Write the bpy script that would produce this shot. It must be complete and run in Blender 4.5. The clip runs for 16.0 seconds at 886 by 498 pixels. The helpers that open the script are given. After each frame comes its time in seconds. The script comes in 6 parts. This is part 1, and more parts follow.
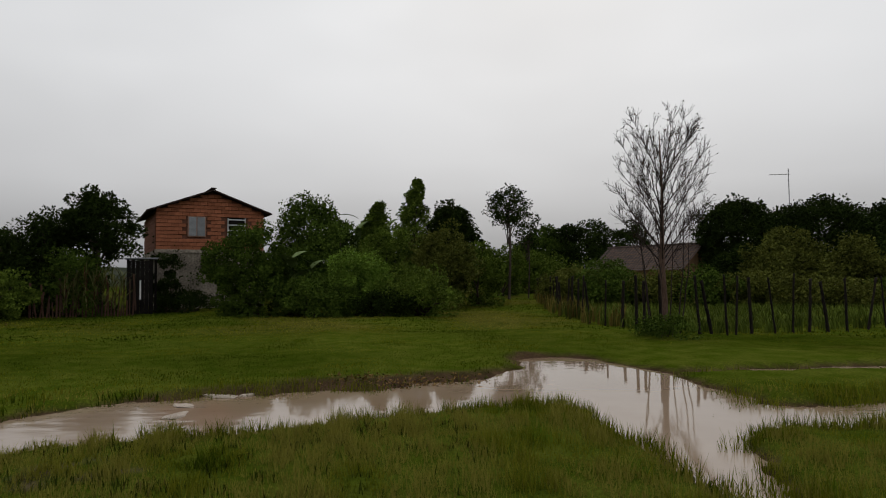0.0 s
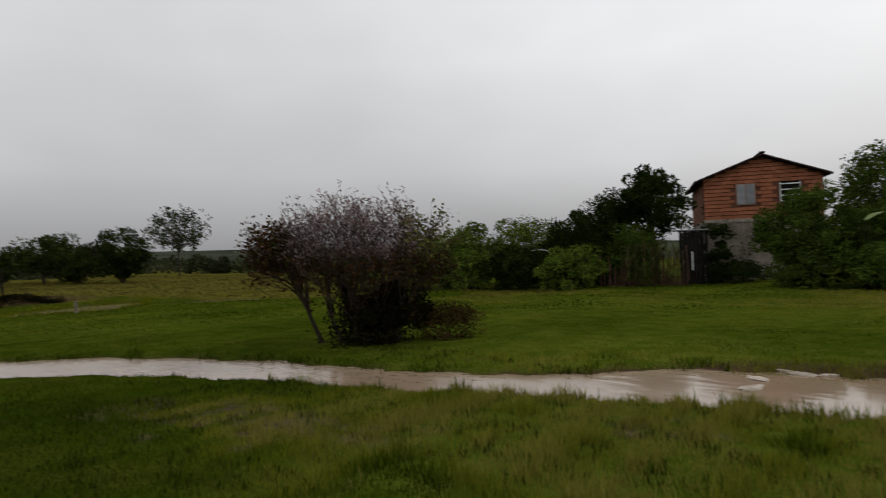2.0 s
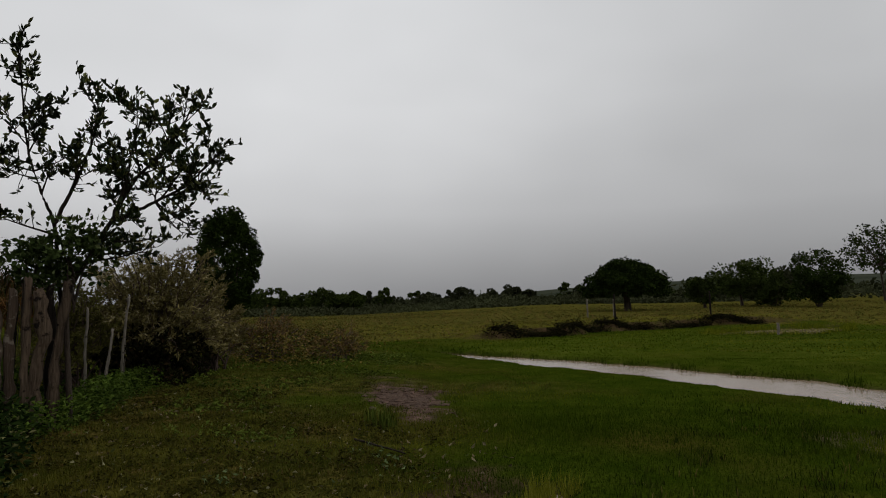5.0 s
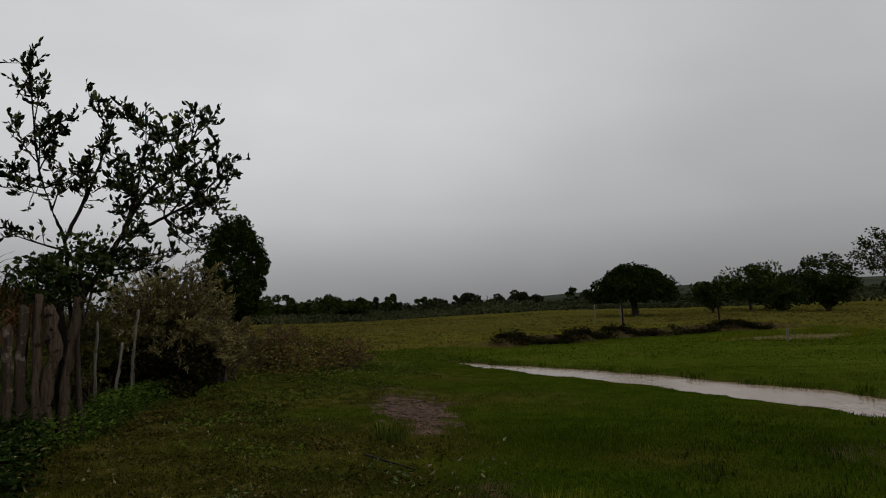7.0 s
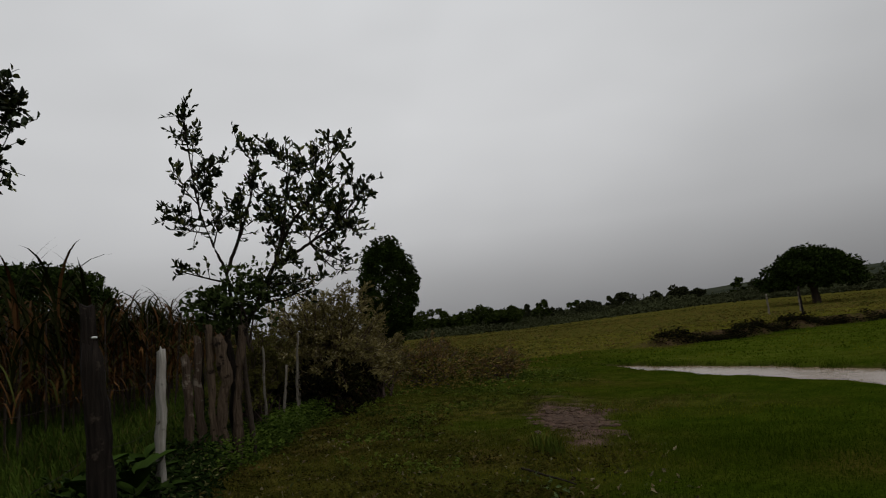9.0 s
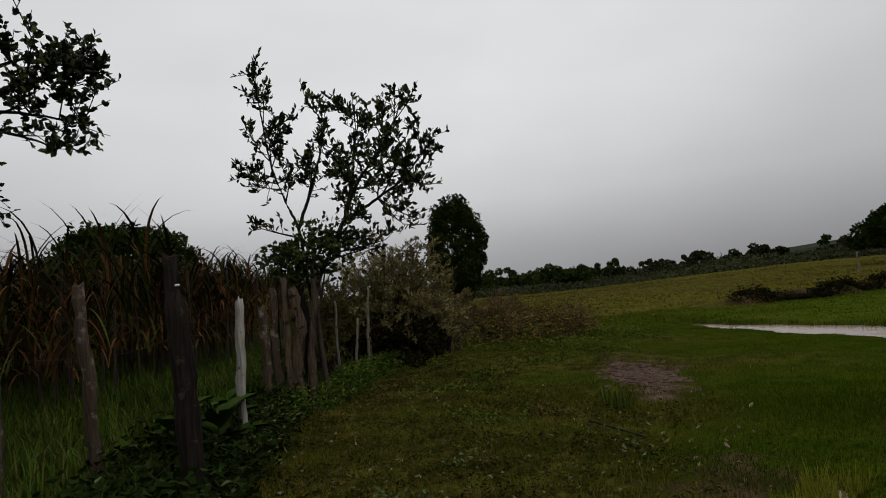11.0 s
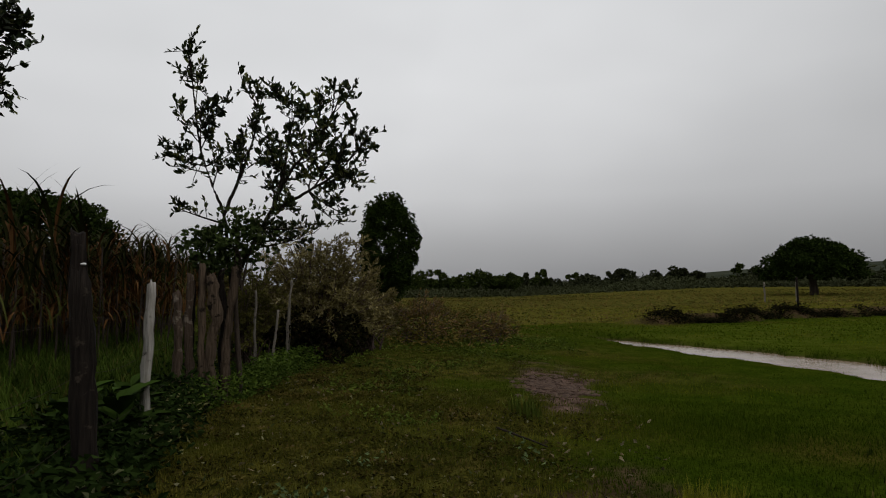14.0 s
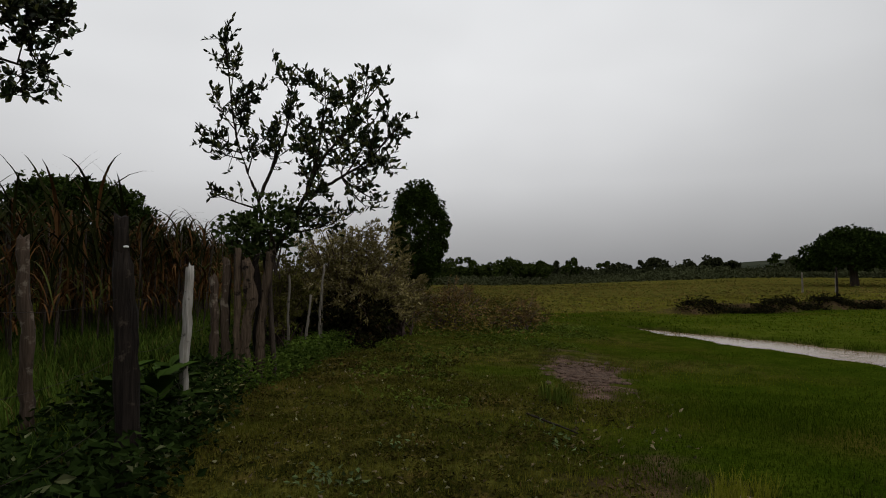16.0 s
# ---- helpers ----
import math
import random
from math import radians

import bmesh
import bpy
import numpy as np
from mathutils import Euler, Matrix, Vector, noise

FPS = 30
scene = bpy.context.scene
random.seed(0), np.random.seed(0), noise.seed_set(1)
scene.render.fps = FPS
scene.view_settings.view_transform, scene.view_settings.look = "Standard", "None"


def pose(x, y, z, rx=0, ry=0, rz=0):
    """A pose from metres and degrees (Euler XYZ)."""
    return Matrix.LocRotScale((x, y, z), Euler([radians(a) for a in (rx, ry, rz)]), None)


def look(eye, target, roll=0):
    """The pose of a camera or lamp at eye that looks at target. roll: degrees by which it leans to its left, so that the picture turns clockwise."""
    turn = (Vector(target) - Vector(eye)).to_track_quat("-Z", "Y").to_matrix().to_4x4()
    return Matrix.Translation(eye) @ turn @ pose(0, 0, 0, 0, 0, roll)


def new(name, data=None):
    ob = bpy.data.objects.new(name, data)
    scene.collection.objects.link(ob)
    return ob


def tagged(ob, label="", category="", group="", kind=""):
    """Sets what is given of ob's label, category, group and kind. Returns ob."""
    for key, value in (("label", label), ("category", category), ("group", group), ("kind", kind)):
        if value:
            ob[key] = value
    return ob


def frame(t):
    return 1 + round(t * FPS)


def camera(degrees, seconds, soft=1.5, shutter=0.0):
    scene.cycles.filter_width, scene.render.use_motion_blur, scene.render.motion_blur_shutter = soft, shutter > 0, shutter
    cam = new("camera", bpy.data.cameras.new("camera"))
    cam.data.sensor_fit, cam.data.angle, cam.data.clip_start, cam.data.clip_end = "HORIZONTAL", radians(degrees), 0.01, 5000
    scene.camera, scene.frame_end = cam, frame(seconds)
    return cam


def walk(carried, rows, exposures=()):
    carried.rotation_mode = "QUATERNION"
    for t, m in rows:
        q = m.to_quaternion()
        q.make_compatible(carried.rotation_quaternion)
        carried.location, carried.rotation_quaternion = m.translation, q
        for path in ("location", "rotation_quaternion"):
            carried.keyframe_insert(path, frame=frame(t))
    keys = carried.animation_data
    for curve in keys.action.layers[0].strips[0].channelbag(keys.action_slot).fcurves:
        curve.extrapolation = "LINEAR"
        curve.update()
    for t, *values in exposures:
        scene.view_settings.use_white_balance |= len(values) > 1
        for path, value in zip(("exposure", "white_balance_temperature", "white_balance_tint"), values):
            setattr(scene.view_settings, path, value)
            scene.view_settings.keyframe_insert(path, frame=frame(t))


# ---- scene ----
cam = camera(70.14, 16.0, 1.0, 0.12)

PATH = [
    (0.0, pose(0.655, 0.215, 1.638, 92.65, 0.63, 0.00)),
    (0.5, pose(0.581, 0.133, 1.615, 89.42, -0.01, 5.15)),
    (1.0, pose(0.575, 0.120, 1.626, 88.67, 2.01, 13.61)),
    (1.5, pose(0.465, 0.171, 1.589, 87.91, -1.89, 21.18)),
    (2.0, pose(0.372, 0.249, 1.615, 91.15, 1.98, 46.75)),
    (2.5, pose(0.434, 0.311, 1.590, 91.33, 3.97, 62.17)),
    (3.0, pose(0.313, 0.218, 1.566, 90.98, 4.80, 75.00)),
    (3.5, pose(0.266, 0.207, 1.560, 90.35, 3.43, 86.87)),
    (4.0, pose(0.156, 0.116, 1.596, 92.03, 2.15, 95.07)),
    (4.5, pose(0.244, -0.011, 1.572, 94.45, 1.77, 101.26)),
    (4.7, pose(0.302, -0.092, 1.575, 94.73, 0.81, 103.84)),
    (6.8, pose(0.321, -0.105, 1.631, 95.91, 2.31, 103.83)),
    (7.0, pose(0.328, -0.106, 1.679, 95.47, 1.47, 104.68)),
    (7.5, pose(0.320, -0.137, 1.670, 94.10, 2.18, 109.41)),
    (8.0, pose(0.266, -0.178, 1.628, 93.18, 2.65, 112.56)),
    (8.5, pose(0.162, -0.213, 1.626, 94.35, 0.19, 114.58)),
    (9.0, pose(0.038, -0.117, 1.667, 97.01, 5.56, 118.43)),
    (9.5, pose(-0.042, -0.075, 1.626, 95.30, 11.03, 126.03)),
    (9.7, pose(-0.056, -0.202, 1.590, 95.17, 10.81, 126.00)),
    (12.0, pose(0.051, -0.068, 1.633, 93.27, 2.21, 124.09)),
    (12.5, pose(0.032, -0.070, 1.653, 93.63, 3.97, 122.77)),
    (13.0, pose(0.043, -0.029, 1.648, 95.46, 3.08, 120.89)),
    (13.5, pose(0.047, -0.054, 1.647, 95.56, 2.19, 122.10)),
    (14.0, pose(0.011, -0.020, 1.626, 93.52, 0.78, 118.29)),
    (14.5, pose(-0.000, 0.000, 1.595, 92.54, 0.76, 116.11)),
    (15.0, pose(0.003, -0.016, 1.601, 92.71, 0.33, 118.36)),
    (15.5, pose(0.025, -0.045, 1.597, 92.74, 1.20, 120.63)),
    (16.0, pose(0.040, -0.026, 1.610, 92.41, 0.23, 120.96)),
]
walk(cam, PATH, ((0.0, -0.15), (0.5, -0.15), (1.0, 0.08), (1.5, 0.12), (2.0, 0.06), (2.5, -0.05), (3.0, -0.08), (3.5, -0.02), (4.0, -0.17), (4.5, -0.25), (7.0, -0.42), (8.5, -0.2), (9.0, -0.45), (9.5, -0.4), (12.5, -0.15), (13.5, -0.26), (14.5, -0.24), (16.0, -0.12)))


# ---- world and light: even overcast sky ----
world = bpy.data.worlds.new("overcast")
scene.world = world
world.use_nodes = True
wn, wl = world.node_tree.nodes, world.node_tree.links
wn.clear()
w_out = wn.new("ShaderNodeOutputWorld")
w_bg = wn.new("ShaderNodeBackground")
w_bg.inputs["Strength"].default_value = 1.0
w_sky = wn.new("ShaderNodeTexSky")
w_sky.sky_type = "NISHITA"
w_sky.sun_disc = False
w_sky.sun_elevation = radians(38)
w_sky.sun_rotation = radians(10)
w_sky.dust_density = 6
w_scale = wn.new("ShaderNodeVectorMath")
w_scale.operation = "SCALE"
w_scale.inputs["Scale"].default_value = 0.05
wl.new(w_sky.outputs[0], w_scale.inputs[0])
w_tc = wn.new("ShaderNodeTexCoord")
w_sep = wn.new("ShaderNodeSeparateXYZ")
wl.new(w_tc.outputs["Generated"], w_sep.inputs[0])
w_ramp = wn.new("ShaderNodeValToRGB")
els = w_ramp.color_ramp.elements
els[0].position, els[0].color = 0.0, (0.30, 0.302, 0.314, 1)
els[1].position, els[1].color = 1.0, (0.68, 0.69, 0.70, 1)
for p_, c_ in ((0.05, (0.42, 0.421, 0.43, 1)), (0.14, (0.64, 0.643, 0.654, 1)), (0.30, (0.80, 0.807, 0.82, 1)), (0.5, (0.84, 0.851, 0.868, 1))):
    e_ = els.new(p_)
    e_.color = c_
wl.new(w_sep.outputs["Z"], w_ramp.inputs["Fac"])
w_map = wn.new("ShaderNodeMapping")
w_map.inputs["Scale"].default_value = (1.0, 1.0, 2.2)
wl.new(w_tc.outputs["Generated"], w_map.inputs[0])
w_noise = wn.new("ShaderNodeTexNoise")
w_noise.inputs["Scale"].default_value = 1.6
w_noise.inputs["Detail"].default_value = 3
wl.new(w_map.outputs[0], w_noise.inputs["Vector"])
w_mr = wn.new("ShaderNodeMapRange")
w_mr.inputs["From Min"].default_value, w_mr.inputs["From Max"].default_value = 0.3, 0.7
w_mr.inputs["To Min"].default_value, w_mr.inputs["To Max"].default_value = 0.9, 1.1
wl.new(w_noise.outputs["Fac"], w_mr.inputs["Value"])
w_mul = wn.new("ShaderNodeVectorMath")
w_mul.operation = "SCALE"
wl.new(w_ramp.outputs[0], w_mul.inputs[0])
# the cloud is thinner, and so brighter, towards the open field and thick over the hill
w_dot = wn.new("ShaderNodeVectorMath")
w_dot.operation = "DOT_PRODUCT"
w_dot.inputs[1].default_value = (-0.93, -0.37, 0.0)
wl.new(w_tc.outputs["Generated"], w_dot.inputs[0])
w_az = wn.new("ShaderNodeMapRange")
w_az.inputs["From Min"].default_value, w_az.inputs["From Max"].default_value = 0.7, 1.0
w_az.inputs["To Min"].default_value, w_az.inputs["To Max"].default_value = 1.0, 1.2
wl.new(w_dot.outputs["Value"], w_az.inputs["Value"])
w_both = wn.new("ShaderNodeMath")
w_both.operation = "MULTIPLY"
wl.new(w_mr.outputs[0], w_both.inputs[0])
wl.new(w_az.outputs[0], w_both.inputs[1])
w_hill = wn.new("ShaderNodeVectorMath")
w_hill.operation = "DOT_PRODUCT"
w_hill.inputs[1].default_value = (-0.966, 0.26, 0.0)
wl.new(w_tc.outputs["Generated"], w_hill.inputs[0])
w_hr = wn.new("ShaderNodeMapRange")
w_hr.inputs["From Min"].default_value, w_hr.inputs["From Max"].default_value = 0.68, 1.0
w_hr.inputs["To Min"].default_value, w_hr.inputs["To Max"].default_value = 1.0, 0.77
wl.new(w_hill.outputs["Value"], w_hr.inputs["Value"])
w_all = wn.new("ShaderNodeMath")
w_all.operation = "MULTIPLY"
wl.new(w_both.outputs[0], w_all.inputs[0])
wl.new(w_hr.outputs[0], w_all.inputs[1])
wl.new(w_all.outputs[0], w_mul.inputs["Scale"])
w_add = wn.new("ShaderNodeMix")
w_add.data_type = "RGBA"
w_add.inputs["Factor"].default_value = 0.06
wl.new(w_mul.outputs[0], w_add.inputs["A"])
wl.new(w_scale.outputs[0], w_add.inputs["B"])
wl.new(w_add.outputs["Result"], w_bg.inputs["Color"])
wl.new(w_bg.outputs[0], w_out.inputs["Surface"])

sun_data = bpy.data.lights.new("sun", "SUN")
sun_data.energy, sun_data.angle, sun_data.color = 0.5, radians(25), (1.0, 0.97, 0.93)
sun = new("sun", sun_data)
sun.matrix_world = look((8, 40, 60), (0, 0, 0))


# ---- materials ----
def nodes_of(m):
    m.use_nodes = True
    return m.node_tree.nodes, m.node_tree.links, m.node_tree.nodes["Principled BSDF"]


def surface(name, a, b, scale=4.0, rough=0.8, bump=0.3, fine=40.0, spots=None, metallic=0.0, spec=0.4, stretch=(1, 1, 1)):
    """Two colours mixed by broad and fine noise, with relief."""
    m = bpy.data.materials.new(name)
    n, l, bs = nodes_of(m)
    tc = n.new("ShaderNodeTexCoord")
    mp = n.new("ShaderNodeMapping")
    mp.inputs["Scale"].default_value = stretch
    l.new(tc.outputs["Object"], mp.inputs[0])
    n1, n2 = n.new("ShaderNodeTexNoise"), n.new("ShaderNodeTexNoise")
    n1.inputs["Scale"].default_value, n1.inputs["Detail"].default_value = scale, 4
    n2.inputs["Scale"].default_value, n2.inputs["Detail"].default_value = fine, 5
    for q in (n1, n2):
        l.new(mp.outputs[0], q.inputs["Vector"])
    av = n.new("ShaderNodeMath")
    av.operation = "ADD"
    l.new(n1.outputs["Fac"], av.inputs[0])
    l.new(n2.outputs["Fac"], av.inputs[1])
    rp = n.new("ShaderNodeMapRange")
    rp.inputs["From Min"].default_value, rp.inputs["From Max"].default_value = 0.7, 1.3
    l.new(av.outputs[0], rp.inputs["Value"])
    mx = n.new("ShaderNodeMix")
    mx.data_type = "RGBA"
    mx.inputs["A"].default_value, mx.inputs["B"].default_value = (*a, 1), (*b, 1)
    l.new(rp.outputs[0], mx.inputs["Factor"])
    last = mx.outputs["Result"]
    if spots:
        n3, r3, m3 = n.new("ShaderNodeTexNoise"), n.new("ShaderNodeMapRange"), n.new("ShaderNodeMix")
        n3.inputs["Scale"].default_value, n3.inputs["Detail"].default_value, n3.inputs["Roughness"].default_value = spots[1], 5, 0.65
        l.new(tc.outputs["Object"], n3.inputs["Vector"])
        r3.inputs["From Min"].default_value, r3.inputs["From Max"].default_value = spots[2], spots[2] + 0.08
        l.new(n3.outputs["Fac"], r3.inputs["Value"])
        m3.data_type = "RGBA"
        m3.inputs["B"].default_value = (*spots[0], 1)
        l.new(r3.outputs[0], m3.inputs["Factor"])
        l.new(last, m3.inputs["A"])
        last = m3.outputs["Result"]
    info = n.new("ShaderNodeObjectInfo")
    hv = n.new("ShaderNodeHueSaturation")
    vr = n.new("ShaderNodeMapRange")
    vr.inputs["To Min"].default_value, vr.inputs["To Max"].default_value = 0.82, 1.16
    l.new(info.outputs["Random"], vr.inputs["Value"])
    l.new(vr.outputs[0], hv.inputs["Value"])
    l.new(last, hv.inputs["Color"])
    l.new(hv.outputs[0], bs.inputs["Base Color"])
    bp = n.new("ShaderNodeBump")
    bp.inputs["Strength"].default_value, bp.inputs["Distance"].default_value = bump, 0.02
    l.new(n2.outputs["Fac"], bp.inputs["Height"])
    l.new(bp.outputs[0], bs.inputs["Normal"])
    bs.inputs["Roughness"].default_value, bs.inputs["Metallic"].default_value = rough, metallic
    bs.inputs["Specular IOR Level"].default_value = spec
    return m


def leaf_mat(name, a, b, c=None, share=0.1, rough=0.7, spec=0.01, patch=1.3):
    """Each leaf takes its own tone between a and b; a share of them tone c."""
    m = bpy.data.materials.new(name)
    n, l, bs = nodes_of(m)
    geo = n.new("ShaderNodeNewGeometry")
    mx = n.new("ShaderNodeMix")
    mx.data_type = "RGBA"
    mx.inputs["A"].default_value, mx.inputs["B"].default_value = (*a, 1), (*b, 1)
    even = n.new("ShaderNodeMapRange")
    even.inputs["To Min"].default_value, even.inputs["To Max"].default_value = 0.22, 0.78
    l.new(geo.outputs["Random Per Island"], even.inputs["Value"])
    l.new(even.outputs[0], mx.inputs["Factor"])
    tc = n.new("ShaderNodeTexCoord")
    nz = n.new("ShaderNodeTexNoise")
    nz.inputs["Scale"].default_value = patch
    l.new(tc.outputs["Object"], nz.inputs["Vector"])
    mr = n.new("ShaderNodeMapRange")
    mr.inputs["From Min"].default_value, mr.inputs["From Max"].default_value = 0.3, 0.7
    mr.inputs["To Min"].default_value, mr.inputs["To Max"].default_value = 0.5, 1.5
    l.new(nz.outputs["Fac"], mr.inputs["Value"])
    hv = n.new("ShaderNodeHueSaturation")
    l.new(mr.outputs[0], hv.inputs["Value"])
    last = mx.outputs["Result"]
    if c:
        wn_ = n.new("ShaderNodeTexWhiteNoise")
        wn_.noise_dimensions = "1D"
        l.new(geo.outputs["Random Per Island"], wn_.inputs["W"])
        lt = n.new("ShaderNodeMath")
        lt.operation = "LESS_THAN"
        lt.inputs[1].default_value = share
        l.new(wn_.outputs["Value"], lt.inputs[0])
        m2 = n.new("ShaderNodeMix")
        m2.data_type = "RGBA"
        m2.inputs["B"].default_value = (*c, 1)
        l.new(lt.outputs[0], m2.inputs["Factor"])
        l.new(last, m2.inputs["A"])
        last = m2.outputs["Result"]
    l.new(last, hv.inputs["Color"])
    l.new(hv.outputs[0], bs.inputs["Base Color"])
    bs.inputs["Roughness"].default_value = rough
    bs.inputs["Specular IOR Level"].default_value = spec
    return m


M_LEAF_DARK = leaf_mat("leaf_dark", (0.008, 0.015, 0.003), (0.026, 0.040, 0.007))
M_LEAF_MID = leaf_mat("leaf_mid", (0.03, 0.058, 0.006), (0.125, 0.165, 0.025))
M_LEAF_DEEP = leaf_mat("leaf_deep", (0.02, 0.041, 0.006), (0.08, 0.115, 0.017))
M_UNDER = leaf_mat("undergrowth_leaf", (0.04, 0.052, 0.008), (0.12, 0.125, 0.026))
M_REED = leaf_mat("reed_leaf", (0.05, 0.06, 0.018), (0.14, 0.14, 0.05), (0.07, 0.04, 0.02), 0.25)
M_LEAF_BRIGHT = leaf_mat("leaf_bright", (0.06, 0.12, 0.012), (0.16, 0.23, 0.035))
M_LEAF_OLIVE = leaf_mat("leaf_olive", (0.08, 0.07, 0.022), (0.23, 0.19, 0.075), (0.30, 0.26, 0.14), 0.08)
M_LEAF_SHRUB = leaf_mat("shrub_leaf", (0.015, 0.026, 0.007), (0.05, 0.07, 0.02), (0.09, 0.11, 0.04), 0.1)
# about a quarter of the leaves are lighter, highlights painted as leaf colour
M_LEAF_GLOSSY = leaf_mat("leaf_glossy", (0.008, 0.015, 0.004), (0.024, 0.036, 0.009), (0.085, 0.09, 0.026), 0.24, 0.45, 0.1)
# greyer than the near leaves: distance haze put into the leaf colour
M_LEAF_HAZY = leaf_mat("hazy_scrub_leaf", (0.022, 0.027, 0.012), (0.052, 0.056, 0.026), patch=0.05)
M_LEAF_FARTREE = leaf_mat("far_tree_leaf", (0.016, 0.026, 0.005), (0.05, 0.066, 0.014))
# near-black leaf tone; beneath the olive bush it doubles as painted shade
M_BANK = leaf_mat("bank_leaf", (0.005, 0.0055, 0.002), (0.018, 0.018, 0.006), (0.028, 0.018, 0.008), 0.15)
M_TUFT = leaf_mat("tuft_leaf", (0.012, 0.02, 0.002), (0.04, 0.052, 0.006), (0.09, 0.075, 0.02), 0.12)
M_LEAF_BUSH = leaf_mat("bush_olive_leaf", (0.05, 0.05, 0.012), (0.13, 0.12, 0.032))
M_DRYBUSH = leaf_mat("dry_bush_leaf", (0.10, 0.065, 0.022), (0.24, 0.15, 0.06), (0.06, 0.065, 0.015), 0.3)
M_TURFTUFT = leaf_mat("turf_tuft", (0.024, 0.034, 0.004), (0.10, 0.096, 0.017), (0.07, 0.042, 0.014), 0.15, patch=0.9)
M_FIELD = leaf_mat("field_grass_leaf", (0.09, 0.07, 0.014), (0.17, 0.13, 0.034), (0.05, 0.062, 0.012), 0.3, patch=0.16)
M_LEAF_BROAD = leaf_mat("broad_leaf", (0.02, 0.04, 0.006), (0.042, 0.072, 0.012))
M_LEAF_PALEGREEN = leaf_mat("pale_green_leaf", (0.07, 0.11, 0.035), (0.17, 0.21, 0.09))
M_CREEP = leaf_mat("creeping_leaf", (0.016, 0.021, 0.003), (0.088, 0.074, 0.014), (0.20, 0.19, 0.10), 0.02, patch=1.7)
M_LUSH = leaf_mat("lush_weed_leaf", (0.03, 0.052, 0.006), (0.12, 0.15, 0.024), patch=0.8)
M_LEAF_WILD = leaf_mat("wild_grass", (0.017, 0.037, 0.004), (0.072, 0.105, 0.015), (0.09, 0.075, 0.022), 0.08)
M_LEAF_BROWN = leaf_mat("leaf_brown", (0.022, 0.011, 0.005), (0.07, 0.034, 0.012), (0.04, 0.048, 0.012), 0.25)
M_LEAF_PALE = leaf_mat("leaf_pale", (0.11, 0.11, 0.04), (0.22, 0.21, 0.09))
M_SEED = leaf_mat("seed_pods", (0.11, 0.08, 0.075), (0.28, 0.21, 0.205))
M_CANE = leaf_mat("cane_leaf", (0.009, 0.011, 0.003), (0.030, 0.030, 0.008), (0.065, 0.032, 0.012), 0.22)
M_CANE_DRY = leaf_mat("cane_dry", (0.045, 0.02, 0.007), (0.14, 0.07, 0.024), (0.05, 0.055, 0.014), 0.25)
M_WEED = leaf_mat("weed_leaf", (0.005, 0.012, 0.002), (0.022, 0.036, 0.008), (0.10, 0.11, 0.05), 0.03)
M_DEADLEAF = leaf_mat("litter", (0.10, 0.065, 0.03), (0.22, 0.19, 0.12), (0.05, 0.06, 0.02), 0.3)
M_BARK = surface("bark", (0.025, 0.019, 0.015), (0.075, 0.058, 0.045), 6, 0.9, 0.8, 60, stretch=(1, 1, 0.2), spec=0.05)
M_BARK_DARK = surface("dark_bark", (0.010, 0.008, 0.006), (0.038, 0.029, 0.022), 6, 0.9, 0.8, 60, stretch=(1, 1, 0.2), spec=0.05)
M_BARK_GREY = surface("bark_grey", (0.018, 0.013, 0.011), (0.048, 0.036, 0.031), 6, 0.9, 0.6, 60, stretch=(1, 1, 0.2), spec=0.05)
M_TRUNK_PALE = surface("pale_brown_trunk", (0.07, 0.043, 0.032), (0.17, 0.11, 0.085), 6, 0.9, 0.5, 60, stretch=(1, 1, 0.2), spec=0.05)
M_TWIG = surface("twig", (0.04, 0.027, 0.022), (0.11, 0.078, 0.068), 6, 0.9, 0.3, 60, spec=0.05)
M_POST = surface("weathered_post", (0.024, 0.017, 0.011), (0.13, 0.092, 0.063), 5, 0.9, 1.0, 50, ((0.012, 0.009, 0.007), 7, 0.56), spec=0.1, stretch=(1, 1, 0.08))
M_POST_GREY = surface("grey_post", (0.08, 0.07, 0.055), (0.23, 0.2, 0.165), 5, 0.9, 1.0, 50, ((0.02, 0.016, 0.012), 9, 0.58), spec=0.1, stretch=(1, 1, 0.08))
M_POST_MOTTLED = surface("mottled_post", (0.025, 0.018, 0.012), (0.10, 0.07, 0.05), 5, 0.9, 1.0, 50, ((0.17, 0.14, 0.11), 8, 0.56), spec=0.1, stretch=(1, 1, 0.08))
M_POST_DARK = surface("dark_wet_post", (0.005, 0.0042, 0.0035), (0.026, 0.02, 0.016), 5, 0.9, 1.0, 50, ((0.05, 0.04, 0.03), 9, 0.6), spec=0.08, stretch=(1, 1, 0.08))
M_POST_PALE = surface("pale_post", (0.2, 0.18, 0.15), (0.45, 0.42, 0.38), 5, 0.85, 0.8, 50, ((0.03, 0.025, 0.02), 9, 0.6), stretch=(1, 1, 0.1))
M_BRICK = surface("red_brick", (0.23, 0.082, 0.043), (0.42, 0.16, 0.085), 0.9, 0.95, 0.5, 30, spec=0.1)
M_MORTAR = surface("mortar", (0.11, 0.045, 0.028), (0.19, 0.09, 0.06), 5, 0.95, 0.4, 60, spec=0.1)
M_PLASTER = surface("old_plaster", (0.09, 0.075, 0.06), (0.36, 0.31, 0.25), 0.7, 0.95, 0.5, 9, spec=0.1)
M_ROOF = surface("dark_roof_sheet", (0.022, 0.016, 0.014), (0.06, 0.04, 0.034), 2, 0.9, 0.4, 30, spec=0.05)
